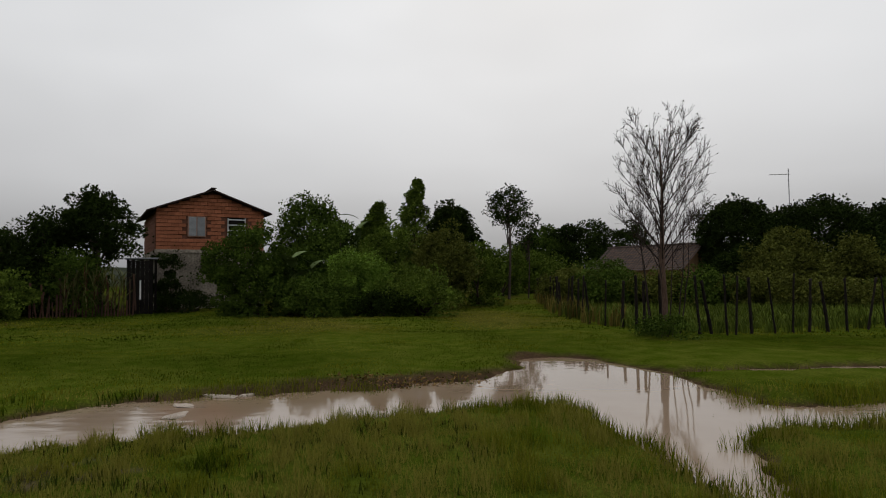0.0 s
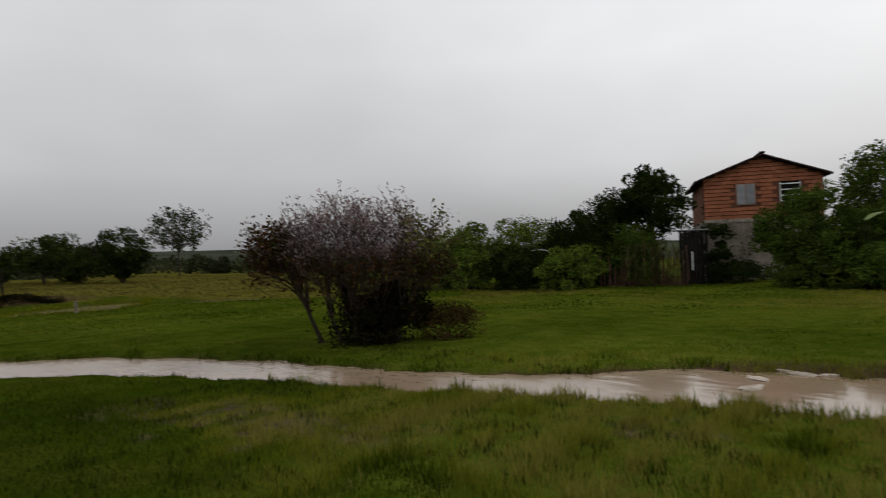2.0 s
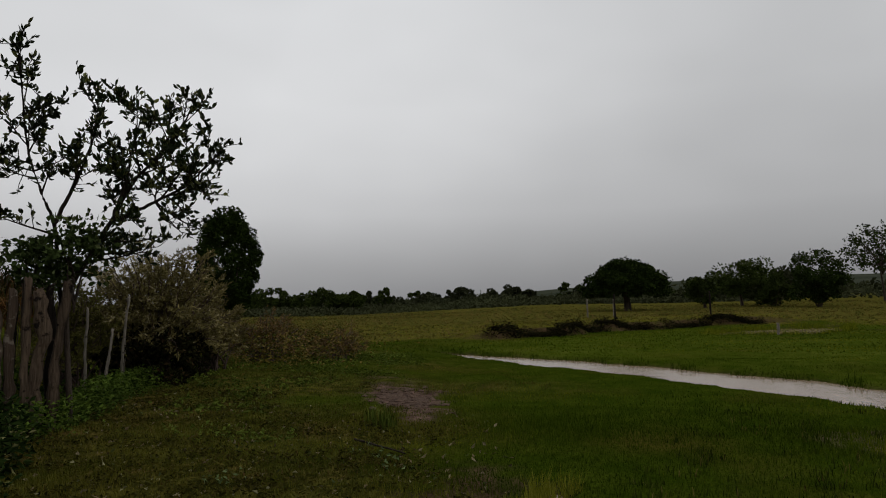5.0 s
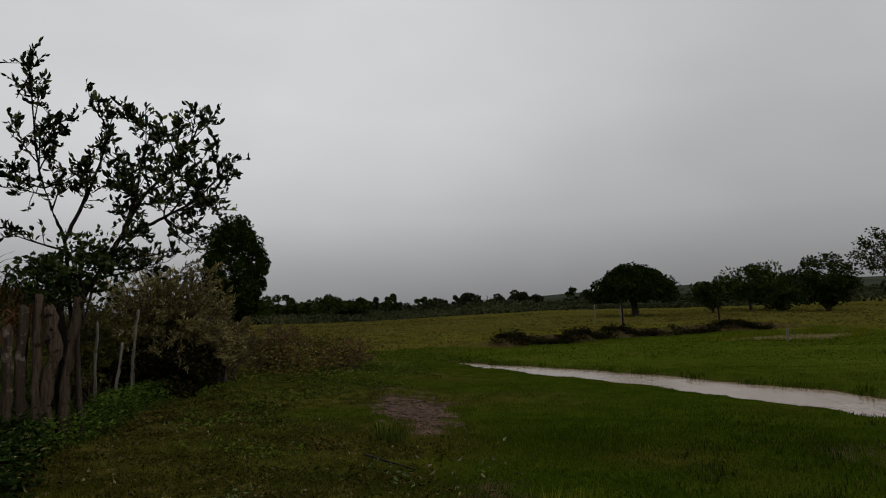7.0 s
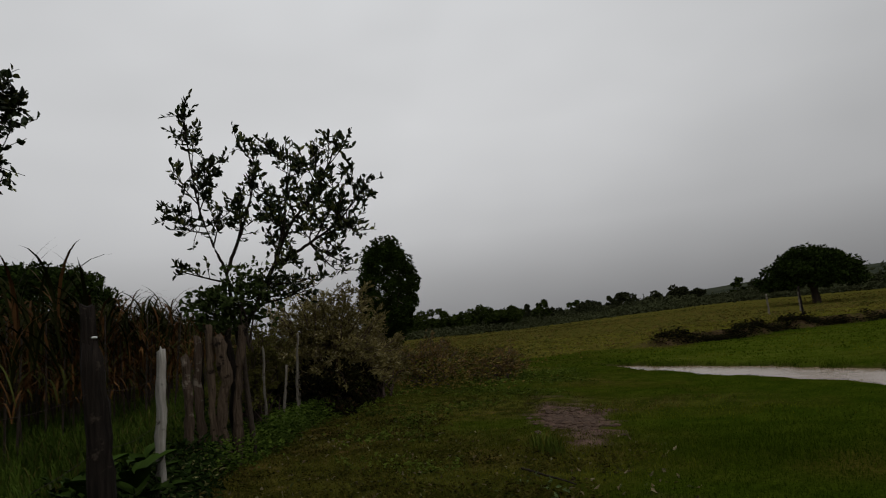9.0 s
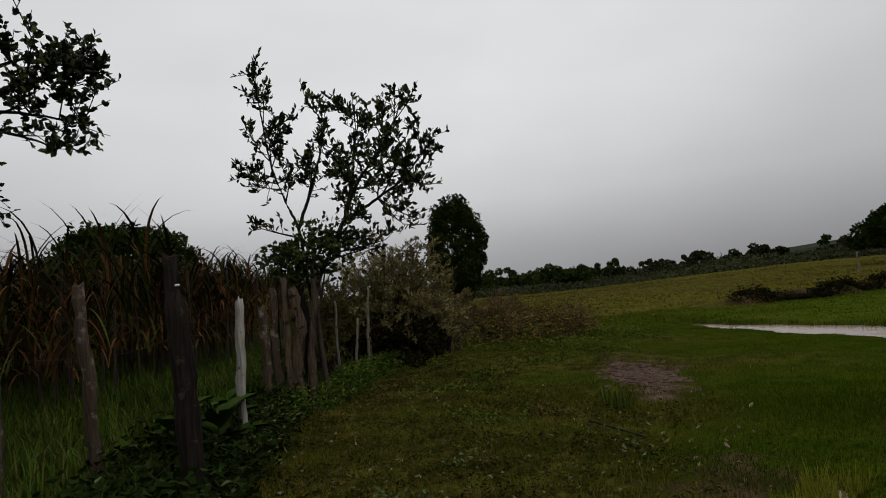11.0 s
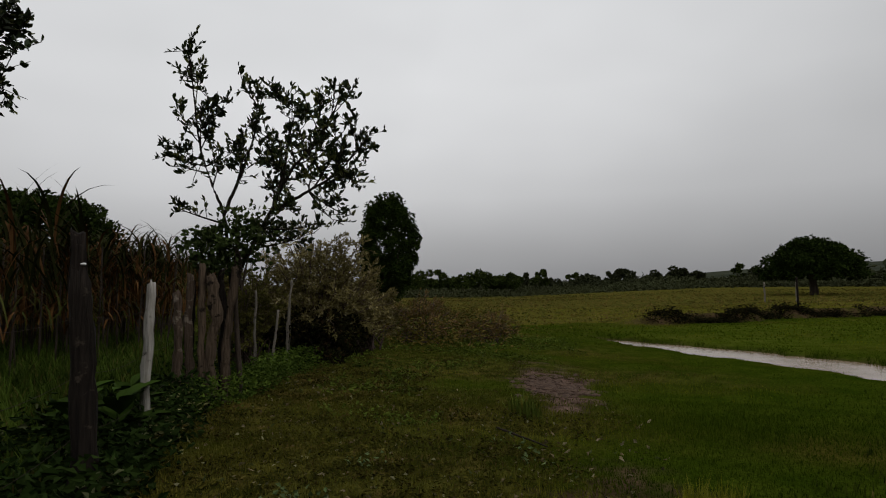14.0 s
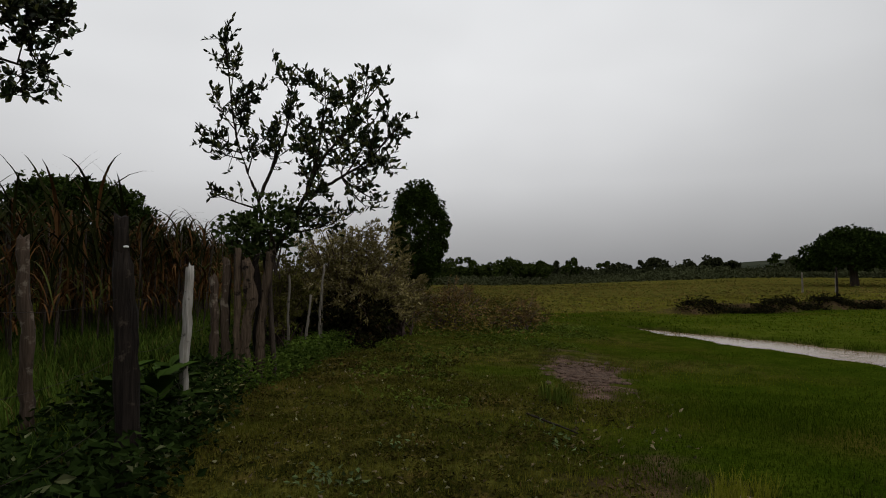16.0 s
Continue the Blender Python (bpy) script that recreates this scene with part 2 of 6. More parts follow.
M_TILE = surface("old_roof_tile", (0.04, 0.028, 0.023), (0.115, 0.075, 0.058), 2, 0.9, 0.6, 25)
M_MUDWALL = surface("mud_wall", (0.24, 0.13, 0.06), (0.36, 0.22, 0.12), 1.5, 0.95, 0.5, 30)
M_SHUTTER = surface("grey_shutter", (0.16, 0.17, 0.18), (0.26, 0.27, 0.28), 3, 0.7, 0.2, 40)
M_FRAME = surface("window_frame", (0.20, 0.11, 0.08), (0.3, 0.18, 0.13), 3, 0.8, 0.2, 40)
M_WHITE = surface("pale_paint", (0.55, 0.55, 0.54), (0.72, 0.72, 0.71), 3, 0.6, 0.1, 40)
M_BLACK = surface("dark_inside", (0.006, 0.0055, 0.005), (0.018, 0.016, 0.014), 3, 0.95, 0.1, 40, spec=0.05)
M_WOOD = surface("shed_plank", (0.03, 0.016, 0.01), (0.10, 0.045, 0.026), 4, 0.9, 0.7, 40, stretch=(1, 1, 0.1))
M_STONE = surface("pale_stone", (0.30, 0.24, 0.19), (0.50, 0.43, 0.36), 6, 0.85, 0.6, 50)
M_METAL = surface("grey_metal", (0.3, 0.3, 0.31), (0.42, 0.42, 0.43), 6, 0.5, 0.1, 60, metallic=0.7)
M_WIRE = surface("rusty_wire", (0.02, 0.015, 0.012), (0.04, 0.028, 0.022), 6, 0.9, 0.1, 60, spec=0.1)


def ground_material():
    m = bpy.data.materials.new("pasture")
    n, l, bs = nodes_of(m)
    tc = n.new("ShaderNodeTexCoord")

    def noise_(scale, detail=5):
        q = n.new("ShaderNodeTexNoise")
        q.inputs["Scale"].default_value, q.inputs["Detail"].default_value = scale, detail
        l.new(tc.outputs["Object"], q.inputs["Vector"])
        return q.outputs["Fac"]

    def mix(f, a, b):
        q = n.new("ShaderNodeMix")
        q.data_type = "RGBA"
        for s_, v in (("Factor", f), ("A", a), ("B", b)):
            if isinstance(v, tuple):
                q.inputs[s_].default_value = (*v, 1)
            else:
                l.new(v, q.inputs[s_])
        return q.outputs["Result"]

    def rng_(v, lo, hi):
        q = n.new("ShaderNodeMapRange")
        q.inputs["From Min"].default_value, q.inputs["From Max"].default_value = lo, hi
        l.new(v, q.inputs["Value"])
        return q.outputs[0]

    def attr(name):
        q = n.new("ShaderNodeAttribute")
        q.attribute_name = name
        return q.outputs["Fac"]

    big, mid, fin = noise_(0.35), noise_(2.2), noise_(30, 8)
    lush = mix(rng_(mid, 0.35, 0.65), (0.022, 0.038, 0.002), (0.037, 0.053, 0.004))
    olive = mix(rng_(mid, 0.35, 0.65), (0.032, 0.036, 0.004), (0.055, 0.05, 0.008))
    grass = mix(rng_(big, 0.52, 0.68), lush, olive)
    grass = mix(attr("fresh"), grass, mix(rng_(mid, 0.35, 0.65), (0.048, 0.072, 0.005), (0.086, 0.102, 0.013)))
    grass = mix(attr("dry"), grass, mix(rng_(mid, 0.3, 0.7), (0.055, 0.056, 0.009), (0.115, 0.096, 0.02)))
    # far ground goes greyer, then lighter, with distance: haze painted into its colour
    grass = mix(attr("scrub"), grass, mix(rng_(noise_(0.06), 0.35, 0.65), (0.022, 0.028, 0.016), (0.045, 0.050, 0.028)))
    grass = mix(attr("hill_haze"), grass, mix(rng_(noise_(0.02), 0.35, 0.65), (0.03, 0.036, 0.025), (0.055, 0.06, 0.042)))
    grass = mix(attr("turf"), grass, mix(rng_(noise_(4.0, 8), 0.4, 0.62), (0.022, 0.024, 0.004), mix(rng_(noise_(1.1), 0.45, 0.6), (0.085, 0.08, 0.015), (0.105, 0.070, 0.022))))
    mud = mix(rng_(mid, 0.3, 0.7), (0.034, 0.021, 0.012), (0.088, 0.054, 0.034))
    col = mix(attr("mud"), grass, mud)
    col = mix(attr("bare"), col, mix(rng_(noise_(6), 0.35, 0.65), (0.062, 0.039, 0.03), (0.155, 0.098, 0.08)))
    dark = n.new("ShaderNodeHueSaturation")
    fr = n.new("ShaderNodeMapRange")
    fr.inputs["From Min"].default_value, fr.inputs["From Max"].default_value = 0.3, 0.7
    fr.inputs["To Min"].default_value, fr.inputs["To Max"].default_value = 0.6, 1.3
    l.new(fin, fr.inputs["Value"])
    l.new(fr.outputs[0], dark.inputs["Value"])
    l.new(col, dark.inputs["Color"])
    l.new(dark.outputs[0], bs.inputs["Base Color"])
    bp = n.new("ShaderNodeBump")
    bp.inputs["Strength"].default_value, bp.inputs["Distance"].default_value = 0.8, 0.03
    l.new(fin, bp.inputs["Height"])
    l.new(bp.outputs[0], bs.inputs["Normal"])
    bs.inputs["Roughness"].default_value = 0.9
    bs.inputs["Specular IOR Level"].default_value = 0.0
    return m


def blade_material():
    m = bpy.data.materials.new("grass_blade")
    n, l, bs = nodes_of(m)
    at = n.new("ShaderNodeAttribute")
    at.attribute_name = "tint"
    geo = n.new("ShaderNodeNewGeometry")
    rp = n.new("ShaderNodeValToRGB")
    e = rp.color_ramp.elements
    tf = n.new("ShaderNodeAttribute")
    tf.attribute_name = "turf"
    e[0].position, e[0].color = 0.0, (0.015, 0.028, 0.0012, 1)
    e[1].position, e[1].color = 1.0, (0.21, 0.19, 0.035, 1)
    for p_, c_ in ((0.35, (0.052, 0.078, 0.004, 1)), (0.65, (0.150, 0.155, 0.012, 1))):
        q = e.new(p_)
        q.color = c_
    ad = n.new("ShaderNodeMath")
    ad.operation = "MULTIPLY_ADD"
    ad.inputs[1].default_value = 0.2
    l.new(geo.outputs["Random Per Island"], ad.inputs[0])
    l.new(at.outputs["Fac"], ad.inputs[2])
    l.new(ad.outputs[0], rp.inputs["Fac"])
    mt = n.new("ShaderNodeMix")
    mt.data_type = "RGBA"
    l.new(tf.outputs["Fac"], mt.inputs["Factor"])
    l.new(rp.outputs[0], mt.inputs["A"])
    r2 = n.new("ShaderNodeValToRGB")
    r2.color_ramp.elements[0].color, r2.color_ramp.elements[1].color = (0.032, 0.042, 0.003, 1), (0.15, 0.13, 0.022, 1)
    l.new(ad.outputs[0], r2.inputs["Fac"])
    l.new(r2.outputs[0], mt.inputs["B"])
    l.new(mt.outputs["Result"], bs.inputs["Base Color"])
    bs.inputs["Roughness"].default_value = 0.6
    bs.inputs["Specular IOR Level"].default_value = 0.0
    return m


def water_material():
    m = bpy.data.materials.new("muddy_water")
    n, l, bs = nodes_of(m)
    tc = n.new("ShaderNodeTexCoord")
    nz = n.new("ShaderNodeTexNoise")
    nz.inputs["Scale"].default_value, nz.inputs["Detail"].default_value = 0.5, 4
    l.new(tc.outputs["Object"], nz.inputs["Vector"])
    mx = n.new("ShaderNodeMix")
    mx.data_type = "RGBA"
    mx.inputs["A"].default_value, mx.inputs["B"].default_value = (0.20, 0.125, 0.07, 1), (0.36, 0.28, 0.21, 1)
    l.new(nz.outputs["Fac"], mx.inputs["Factor"])
    l.new(mx.outputs["Result"], bs.inputs["Base Color"])
    rip = n.new("ShaderNodeTexNoise")
    rip.inputs["Scale"].default_value, rip.inputs["Detail"].default_value = 2.6, 2
    mp = n.new("ShaderNodeMapping")
    mp.inputs["Scale"].default_value = (1.0, 2.2, 1.0)
    l.new(tc.outputs["Object"], mp.inputs[0])
    l.new(mp.outputs[0], rip.inputs["Vector"])
    bp = n.new("ShaderNodeBump")
    bp.inputs["Strength"].default_value, bp.inputs["Distance"].default_value = 0.02, 0.05
    l.new(rip.outputs["Fac"], bp.inputs["Height"])
    l.new(bp.outputs[0], bs.inputs["Normal"])
    sx = n.new("ShaderNodeSeparateXYZ")
    l.new(tc.outputs["Object"], sx.inputs[0])
    away, off_ = n.new("ShaderNodeMath"), n.new("ShaderNodeMath")
    off_.operation, away.operation = "ADD", "ABSOLUTE"
    off_.inputs[1].default_value = 13.0
    l.new(sx.outputs["X"], off_.inputs[0])
    l.new(off_.outputs[0], away.inputs[0])
    for lo_, hi_, sock in ((0.16, 0.02, bp.inputs["Strength"]), (0.16, 0.03, bs.inputs["Roughness"])):
        q = n.new("ShaderNodeMapRange")
        q.inputs["From Min"].default_value, q.inputs["From Max"].default_value = 7.0, 11.5
        q.inputs["To Min"].default_value, q.inputs["To Max"].default_value = lo_, hi_
        l.new(away.outputs[0], q.inputs["Value"])
        l.new(q.outputs[0], sock)
    bs.inputs["IOR"].default_value = 1.4
    bs.inputs["Specular IOR Level"].default_value = 0.5
    return m


M_GROUND, M_BLADE, M_WATER = ground_material(), blade_material(), water_material()


# ---- mesh helpers ----
def mesh_np(name, V, F, mat, smooth=False, attrs=None):
    """A mesh from arrays of places and of equal-sided faces."""
    V, F = np.asarray(V, np.float32).reshape(-1, 3), np.asarray(F, np.int32)
    me = bpy.data.meshes.new(name)
    k = F.shape[1]
    me.vertices.add(len(V))
    me.vertices.foreach_set("co", V.ravel())
    me.loops.add(F.size)
    me.loops.foreach_set("vertex_index", F.ravel())
    me.polygons.add(len(F))
    me.polygons.foreach_set("loop_start", np.arange(0, F.size, k, dtype=np.int32))
    me.polygons.foreach_set("use_smooth", np.full(len(F), smooth))
    me.materials.append(mat)
    for key, value in (attrs or {}).items():
        a = me.attributes.new(key, "FLOAT", "POINT")
        a.data.foreach_set("value", np.asarray(value, np.float32))
    me.update(calc_edges=True)
    return me


def part(name, data, material, parent, label=""):
    """Links a bmesh or a mesh as one object under a thing or a part."""
    if isinstance(data, bmesh.types.BMesh):
        me = bpy.data.meshes.new(name)
        bmesh.ops.recalc_face_normals(data, faces=data.faces)
        data.to_mesh(me)
        data.free()
        me.materials.append(material)
    else:
        me = data
    ob = new(name, me)
    ob.parent = parent
    return tagged(ob, label) if label else ob


def box(bm, x0, y0, z0, x1, y1, z1, bevel=0.0, m=None):
    r = bmesh.ops.create_cube(bm, size=1, matrix=Matrix.Translation(((x0 + x1) / 2, (y0 + y1) / 2, (z0 + z1) / 2)) @ Matrix.Diagonal((x1 - x0, y1 - y0, z1 - z0, 1)))
    vs = r["verts"]
    if bevel:
        es = list({e for v in vs for e in v.link_edges})
        vs = bmesh.ops.bevel(bm, geom=es, offset=bevel, segments=1, affect="EDGES")["verts"]
    if m:
        bmesh.ops.transform(bm, matrix=m, verts=vs)
    return bm


def tubes(paths, sides=5):
    """Tapered tubes along paths of (places, radii); arrays of places and quads."""
    Vs, Fs, base = [], [], 0
    ang = np.linspace(0, 2 * np.pi, sides, endpoint=False)
    for P, R in paths:
        P, R = np.asarray(P, float), np.asarray(R, float)
        T = np.gradient(P, axis=0)
        T /= np.linalg.norm(T, axis=1)[:, None] + 1e-9
        ref = np.where(np.abs(T[:, 2:3]) > 0.9, np.array([[1.0, 0, 0]]), np.array([[0, 0, 1.0]]))
        A = np.cross(T, ref)
        A /= np.linalg.norm(A, axis=1)[:, None] + 1e-9
        B = np.cross(T, A)
        ring = P[:, None] + R[:, None, None] * (np.cos(ang)[None, :, None] * A[:, None] + np.sin(ang)[None, :, None] * B[:, None])
        Vs.append(ring.reshape(-1, 3))
        n = len(P)
        i, j = np.meshgrid(np.arange(n - 1), np.arange(sides), indexing="ij")
        a, b = i * sides + j, i * sides + (j + 1) % sides
        Fs.append(np.stack([a, b, b + sides, a + sides], -1).reshape(-1, 4) + base)
        base += n * sides
    return np.concatenate(Vs), np.concatenate(Fs)


def leaves(rng, C, D, length, width, droop=0.0):
    """A folded leaf of two quads at each place C, pointing along D."""
    n = len(C)
    D = D / (np.linalg.norm(D, axis=1)[:, None] + 1e-9)
    U = rng.normal(size=(n, 3))
    S = np.cross(D, U)
    S /= np.linalg.norm(S, axis=1)[:, None] + 1e-9
    N = np.cross(S, D)
    L = (length * rng.uniform(0.65, 1.2, n))[:, None]
    Wd = (width * rng.uniform(0.7, 1.2, n))[:, None]
    p0 = C
    p1 = C + D * L * 0.5 + S * Wd * 0.5 + N * Wd * 0.18
    p2 = C + D * L - N * L * droop
    p3 = C + D * L * 0.5 - S * Wd * 0.5 + N * Wd * 0.18
    V = np.stack([p0, p1, p2, p3], 1).reshape(-1, 3)
    k = np.arange(n)[:, None] * 4
    F = np.concatenate([k + np.array([[0, 1, 2]]), k + np.array([[0, 2, 3]])])
    return V, F


def clip01(v):
    return np.clip(v, 0, 1)


def step(a, b, v):
    q = clip01((v - a) / (b - a))
    return q * q * (3 - 2 * q)


# ---- terrain: flooded pasture, gentle rises and far hills ----
_rs = np.random.RandomState(4)
WAVES = [(_rs.uniform(0.3, 1), _rs.uniform(0, 6.28), _rs.uniform(0, 6.28)) for _ in range(9)]


def ripple(x, y, scale):
    """Smooth uneven values of about -1 to 1."""
    out = 0
    for k, (f, a, p) in enumerate(WAVES):
        out = out + np.sin((x * math.cos(a) + y * math.sin(a)) * f * 2.2 / scale + p) * (1.0 - 0.05 * k)
    return out / 3.2


STREAM = [(-19.6, -5.4, 0.05), (-17.9, -3.6, 0.5), (-16.2, -1.4, 0.95), (-14.0, 1.15, 1.0), (-11.9, 3.2, 1.1), (-9.6, 4.6, 0.9), (-7.2, 5.5, 0.68),
          (-5.6, 6.05, 0.62), (-4.2, 6.88, 0.88), (-2.9, 7.82, 1.26), (-1.3, 8.3, 1.24), (0.0, 8.72, 0.98), (1.6, 9.4, 1.15), (2.9, 10.6, 1.15)]
POND = [(2.9, 12.2, 0.9), (3.2, 10.5, 1.2), (3.35, 8.6, 1.3), (3.12, 6.9, 0.75), (2.95, 5.6, 0.3), (2.95, 4.2, 0.2)]
CHANNEL = [(3.8, 7.9, 0.7), (4.8, 7.55, 0.6), (6.0, 7.8, 0.5), (9.0, 8.7, 0.45), (14.0, 9.9, 0.5)]
STRIP = [(4.9, 10.9, 0.14), (8.4, 11.2, 0.26), (14.0, 12.0, 0.3)]
FARPOND = [(-28.8, 4.7, 0.5), (-30.2, 6.9, 2.2), (-33.0, 9.4, 1.8), (-35.3, 11.2, 0.5)]
FARPUDDLE = [(-31.2, 12.0, 0.7), (-30.6, 13.3, 1.3), (-30.0, 14.8, 0.9)]
NEARPUDDLE = [(-3.7, -0.85, 0.3), (-4.15, -0.66, 0.25), (-4.6, -0.55, 0.17), (-5.1, -0.5, 0.04)]


def shore(x, y):
    """Distance from the water's edge, negative in the water."""
    best = np.full(np.shape(x), 1e3)
    for line in (STREAM, POND, CHANNEL, STRIP, FARPOND, FARPUDDLE, NEARPUDDLE):
        for (ax, ay, aw), (bx, by, bw) in zip(line, line[1:]):
            dx, dy = bx - ax, by - ay
            t = clip01(((x - ax) * dx + (y - ay) * dy) / (dx * dx + dy * dy))
            best = np.minimum(best, np.hypot(x - ax - t * dx, y - ay - t * dy) - (aw + t * (bw - aw)))
    wob = 0.11 * ripple(x, y, 0.5) + 0.07 * ripple(x + 9, y - 4, 0.17) + 0.05 * ripple(x - 3, y + 8, 0.06)
    return best + np.where(best < 3, wob, 0)


def azimuth(x, y):
    return np.degrees(np.arctan2(-x, y))


BANK_AZ = (40, 55, 62, 66, 70, 73.7, 77.6, 80.5, 85.6, 90, 93.5, 100, 106, 112, 120, 135)
BANK_R = (27, 29, 32, 34.5, 39, 41, 37.5, 37, 33, 31, 27.5, 25.5, 26.5, 24, 22, 20)


def field_edge(x, y):
    """Metres beyond the low bank at which the rough field begins."""
    return np.hypot(x, y) - np.interp(azimuth(x, y), BANK_AZ, BANK_R) + 0.7 * ripple(x, y, 0.9)


def bank_part(x, y):
    """One where the field's edge is an earthen bank."""
    az = azimuth(x, y)
    return step(72, 79, az) * (1 - step(99, 104, az))


def height(x, y, d=None):
    x, y = np.asarray(x, float), np.asarray(y, float)
    d = shore(x, y) if d is None else d
    r, az = np.hypot(x, y), azimuth(x, y)
    z = np.where(d > 0, 0.10 * step(-0.02, 0.3, d), -0.14 * step(0, 0.5, -d)) - 0.004
    dry = step(0.4, 1.5, d)
    z = z + dry * (0.025 * ripple(x, y, 1.3) + 0.018 * ripple(x, y, 0.35))
    fen = 0.73 * step(100, 128, az) * (1 - step(190, 230, np.where(az < 0, az + 360, az)))
    z = z + 0.048 * np.clip(r - 6, 0, 8) * fen
    side = step(50, 75, az) * (1 - step(92, 118, az))
    z = z + side * 0.022 * np.clip(r - 34, 0, 90)
    z = z + 0.05 * ripple(0.6 * x, y, 1.6) * step(12, 17, y) * (1 - step(40, 60, r))
    e = field_edge(x, y)
    z = z + bank_part(x, y) * 0.36 * step(-0.1, 0.7, e) * (1 - step(3, 22, e)) * step(0.0, 1.5, d)
    z = z + 0.012 * np.clip(y - 32, 0, 60) + 0.06 * step(10, 40, r) * ripple(x, y, 9) * step(0.5, 6, d)
    el = 0.35 + 1.2 * (1 - step(85, 106, az)) * step(-10, 62, az)
    z = z + np.tan(np.radians(el)) * np.clip(r, 0, 900) * step(140, 650, r) + 3.0 * step(200, 600, r) * ripple(x, y, 120)
    return z


def ground_z(x, y):
    return float(height(np.array([x]), np.array([y]))[0])


radii = np.concatenate([np.linspace(0.05, 3.4, 26), np.geomspace(3.5, 26, 230), np.geomspace(26.2, 46, 95), np.geomspace(47.5, 4000, 75)])
NAZ = 540
ang = np.linspace(0, 2 * np.pi, NAZ, endpoint=False)
RR, AA = np.meshgrid(radii, ang, indexing="ij")
GX, GY = (-RR * np.sin(AA)).ravel(), (RR * np.cos(AA)).ravel()
GD = shore(GX, GY)
GZ = height(GX, GY, GD)
gi, gj = np.meshgrid(np.arange(len(radii) - 1), np.arange(NAZ), indexing="ij")
ga, gb = gi * NAZ + gj, gi * NAZ + (gj + 1) % NAZ
GF = np.stack([ga, gb, gb + NAZ, ga + NAZ], -1).reshape(-1, 4)
GR = np.hypot(GX, GY)


# the worn patch of earth: middle, way of its long side, half length
PX, PY, PC, PS, PR = -9.15, -3.05, 0.915, 0.403, 2.15


def patch_slim(x, y):
    """How much narrower than long the worn patch is; it tapers towards the path."""
    return 3.5 * (1 + 0.35 * ((x - PX) * PC + (y - PY) * PS) / PR)


def turf_zone(x, y):
    """The dark trodden turf of the path beside the fence."""
    az, r = azimuth(x, y), np.hypot(x, y)
    az = np.where(az < -90, az + 360, az)
    return step(94, 124, az + 10 * ripple(x, y, 1.2)) * (1 - step(190, 250, az)) * (1 - 0.6 * step(9, 15, r + ripple(x, y, 1.0)))


def fresh_zone(x, y):
    """The lighter, close-grazed grass on the near rise and beyond the water."""
    over = 0.55 * step(10.0, 11.2, 0.72 * y - 0.69 * x) * step(8, 13, -x) * (1 - step(-3, 0.5, field_edge(x, y))) * (1 - step(100, 110, azimuth(x, y)))
    return clip01(np.maximum(over, step(-20, -6, x) * step(2.5, 6, y + 0.35 * (x + 6) * (x < -6))) * (0.8 + 0.4 * ripple(x, y, 2.0)))


def near_side(x, y):
    """One on the rough bank between the path and the water."""
    return step(-7.5, -3.5, x) * step(1.5, 3.5, y) * (1 - step(8.5, 10, y))


def dry_zone(x, y):
    az, r = azimuth(x, y), np.hypot(x, y)
    field = step(46, 62, az) * (1 - step(130, 140, az)) * step(-1.2, 1.5, field_edge(x, y) + 1.2 * ripple(x, y, 4))
    bank = 0.7 * step(16, 22, y) * step(0.3, 0.8, ripple(x + 3, y, 2.5) * 0.5 + 0.5)
    return clip01(np.maximum(field * 0.95, bank))


bare = (1 - step(0.5, 1.0, np.hypot((GX - PX) * PC + (GY - PY) * PS, ((GY - PY) * PC - (GX - PX) * PS) * patch_slim(GX, GY)) / PR + 0.3 * ripple(GX, GY, 0.3) + 0.2 * ripple(GX, GY, 0.09)))
def mud_width(x, y):
    return 0.15 + 1.1 * np.exp(-((x + 0.3) / 1.9) ** 2 - ((y - 10.1) / 1.0) ** 2) + 0.5 * np.exp(-((x - 2.1) / 0.8) ** 2 - ((y - 13.2) / 1.0) ** 2) + 0.3 * np.exp(-((x + 2.4) / 1.2) ** 2 - ((y - 9.6) / 0.8) ** 2)


rngb = np.random.RandomState(15)
for k in range(90):
    f = rngb.uniform()
    sx, sy = -7.6 + 3.4 * f + rngb.normal(0, 0.15), 2.3 + 1.5 * f + rngb.normal(0, 0.28)
    if k % 10 == 9:
        sx, sy = -2.5 + rngb.normal(0, 0.3), 5.4 + rngb.normal(0, 0.2)
    bare = np.maximum(bare, rngb.uniform(0.3, 0.75) * (1 - step(0.03, rngb.uniform(0.14, 0.34), np.hypot(GX - sx, (GY - sy) * 1.3) + 0.09 * ripple(GX, GY, 0.12))))
mud = (1 - step(0.02, 1.0, GD / mud_width(GX, GY) + 0.3 * ripple(GX, GY, 0.4))) * (GR < 60) * (1 - 0.5 * step(5, 7, -GX))
mud = np.maximum(mud, 0.85 * (1 - step(0.3, 1.0, np.hypot((GX + 4.6) / 1.2, (GY + 1.15) / 0.55) + 0.3 * ripple(GX, GY, 0.12))))
GE = field_edge(GX, GY)
mud = np.maximum(mud, 0.85 * bank_part(GX, GY) * step(-0.3, 0.0, GE) * (1 - step(0.6, 1.1, GE)))
# distance masks for the two hazy ground tones
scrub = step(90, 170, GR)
hill_haze = step(180, 380, GR)
ground = new("ground", mesh_np("ground", np.stack([GX, GY, GZ], 1), GF, M_GROUND, True, {"dry": dry_zone(GX, GY), "mud": mud, "bare": bare, "scrub": scrub, "hill_haze": hill_haze, "turf": turf_zone(GX, GY), "fresh": np.maximum(fresh_zone(GX, GY), 0.7 * near_side(GX, GY))}))
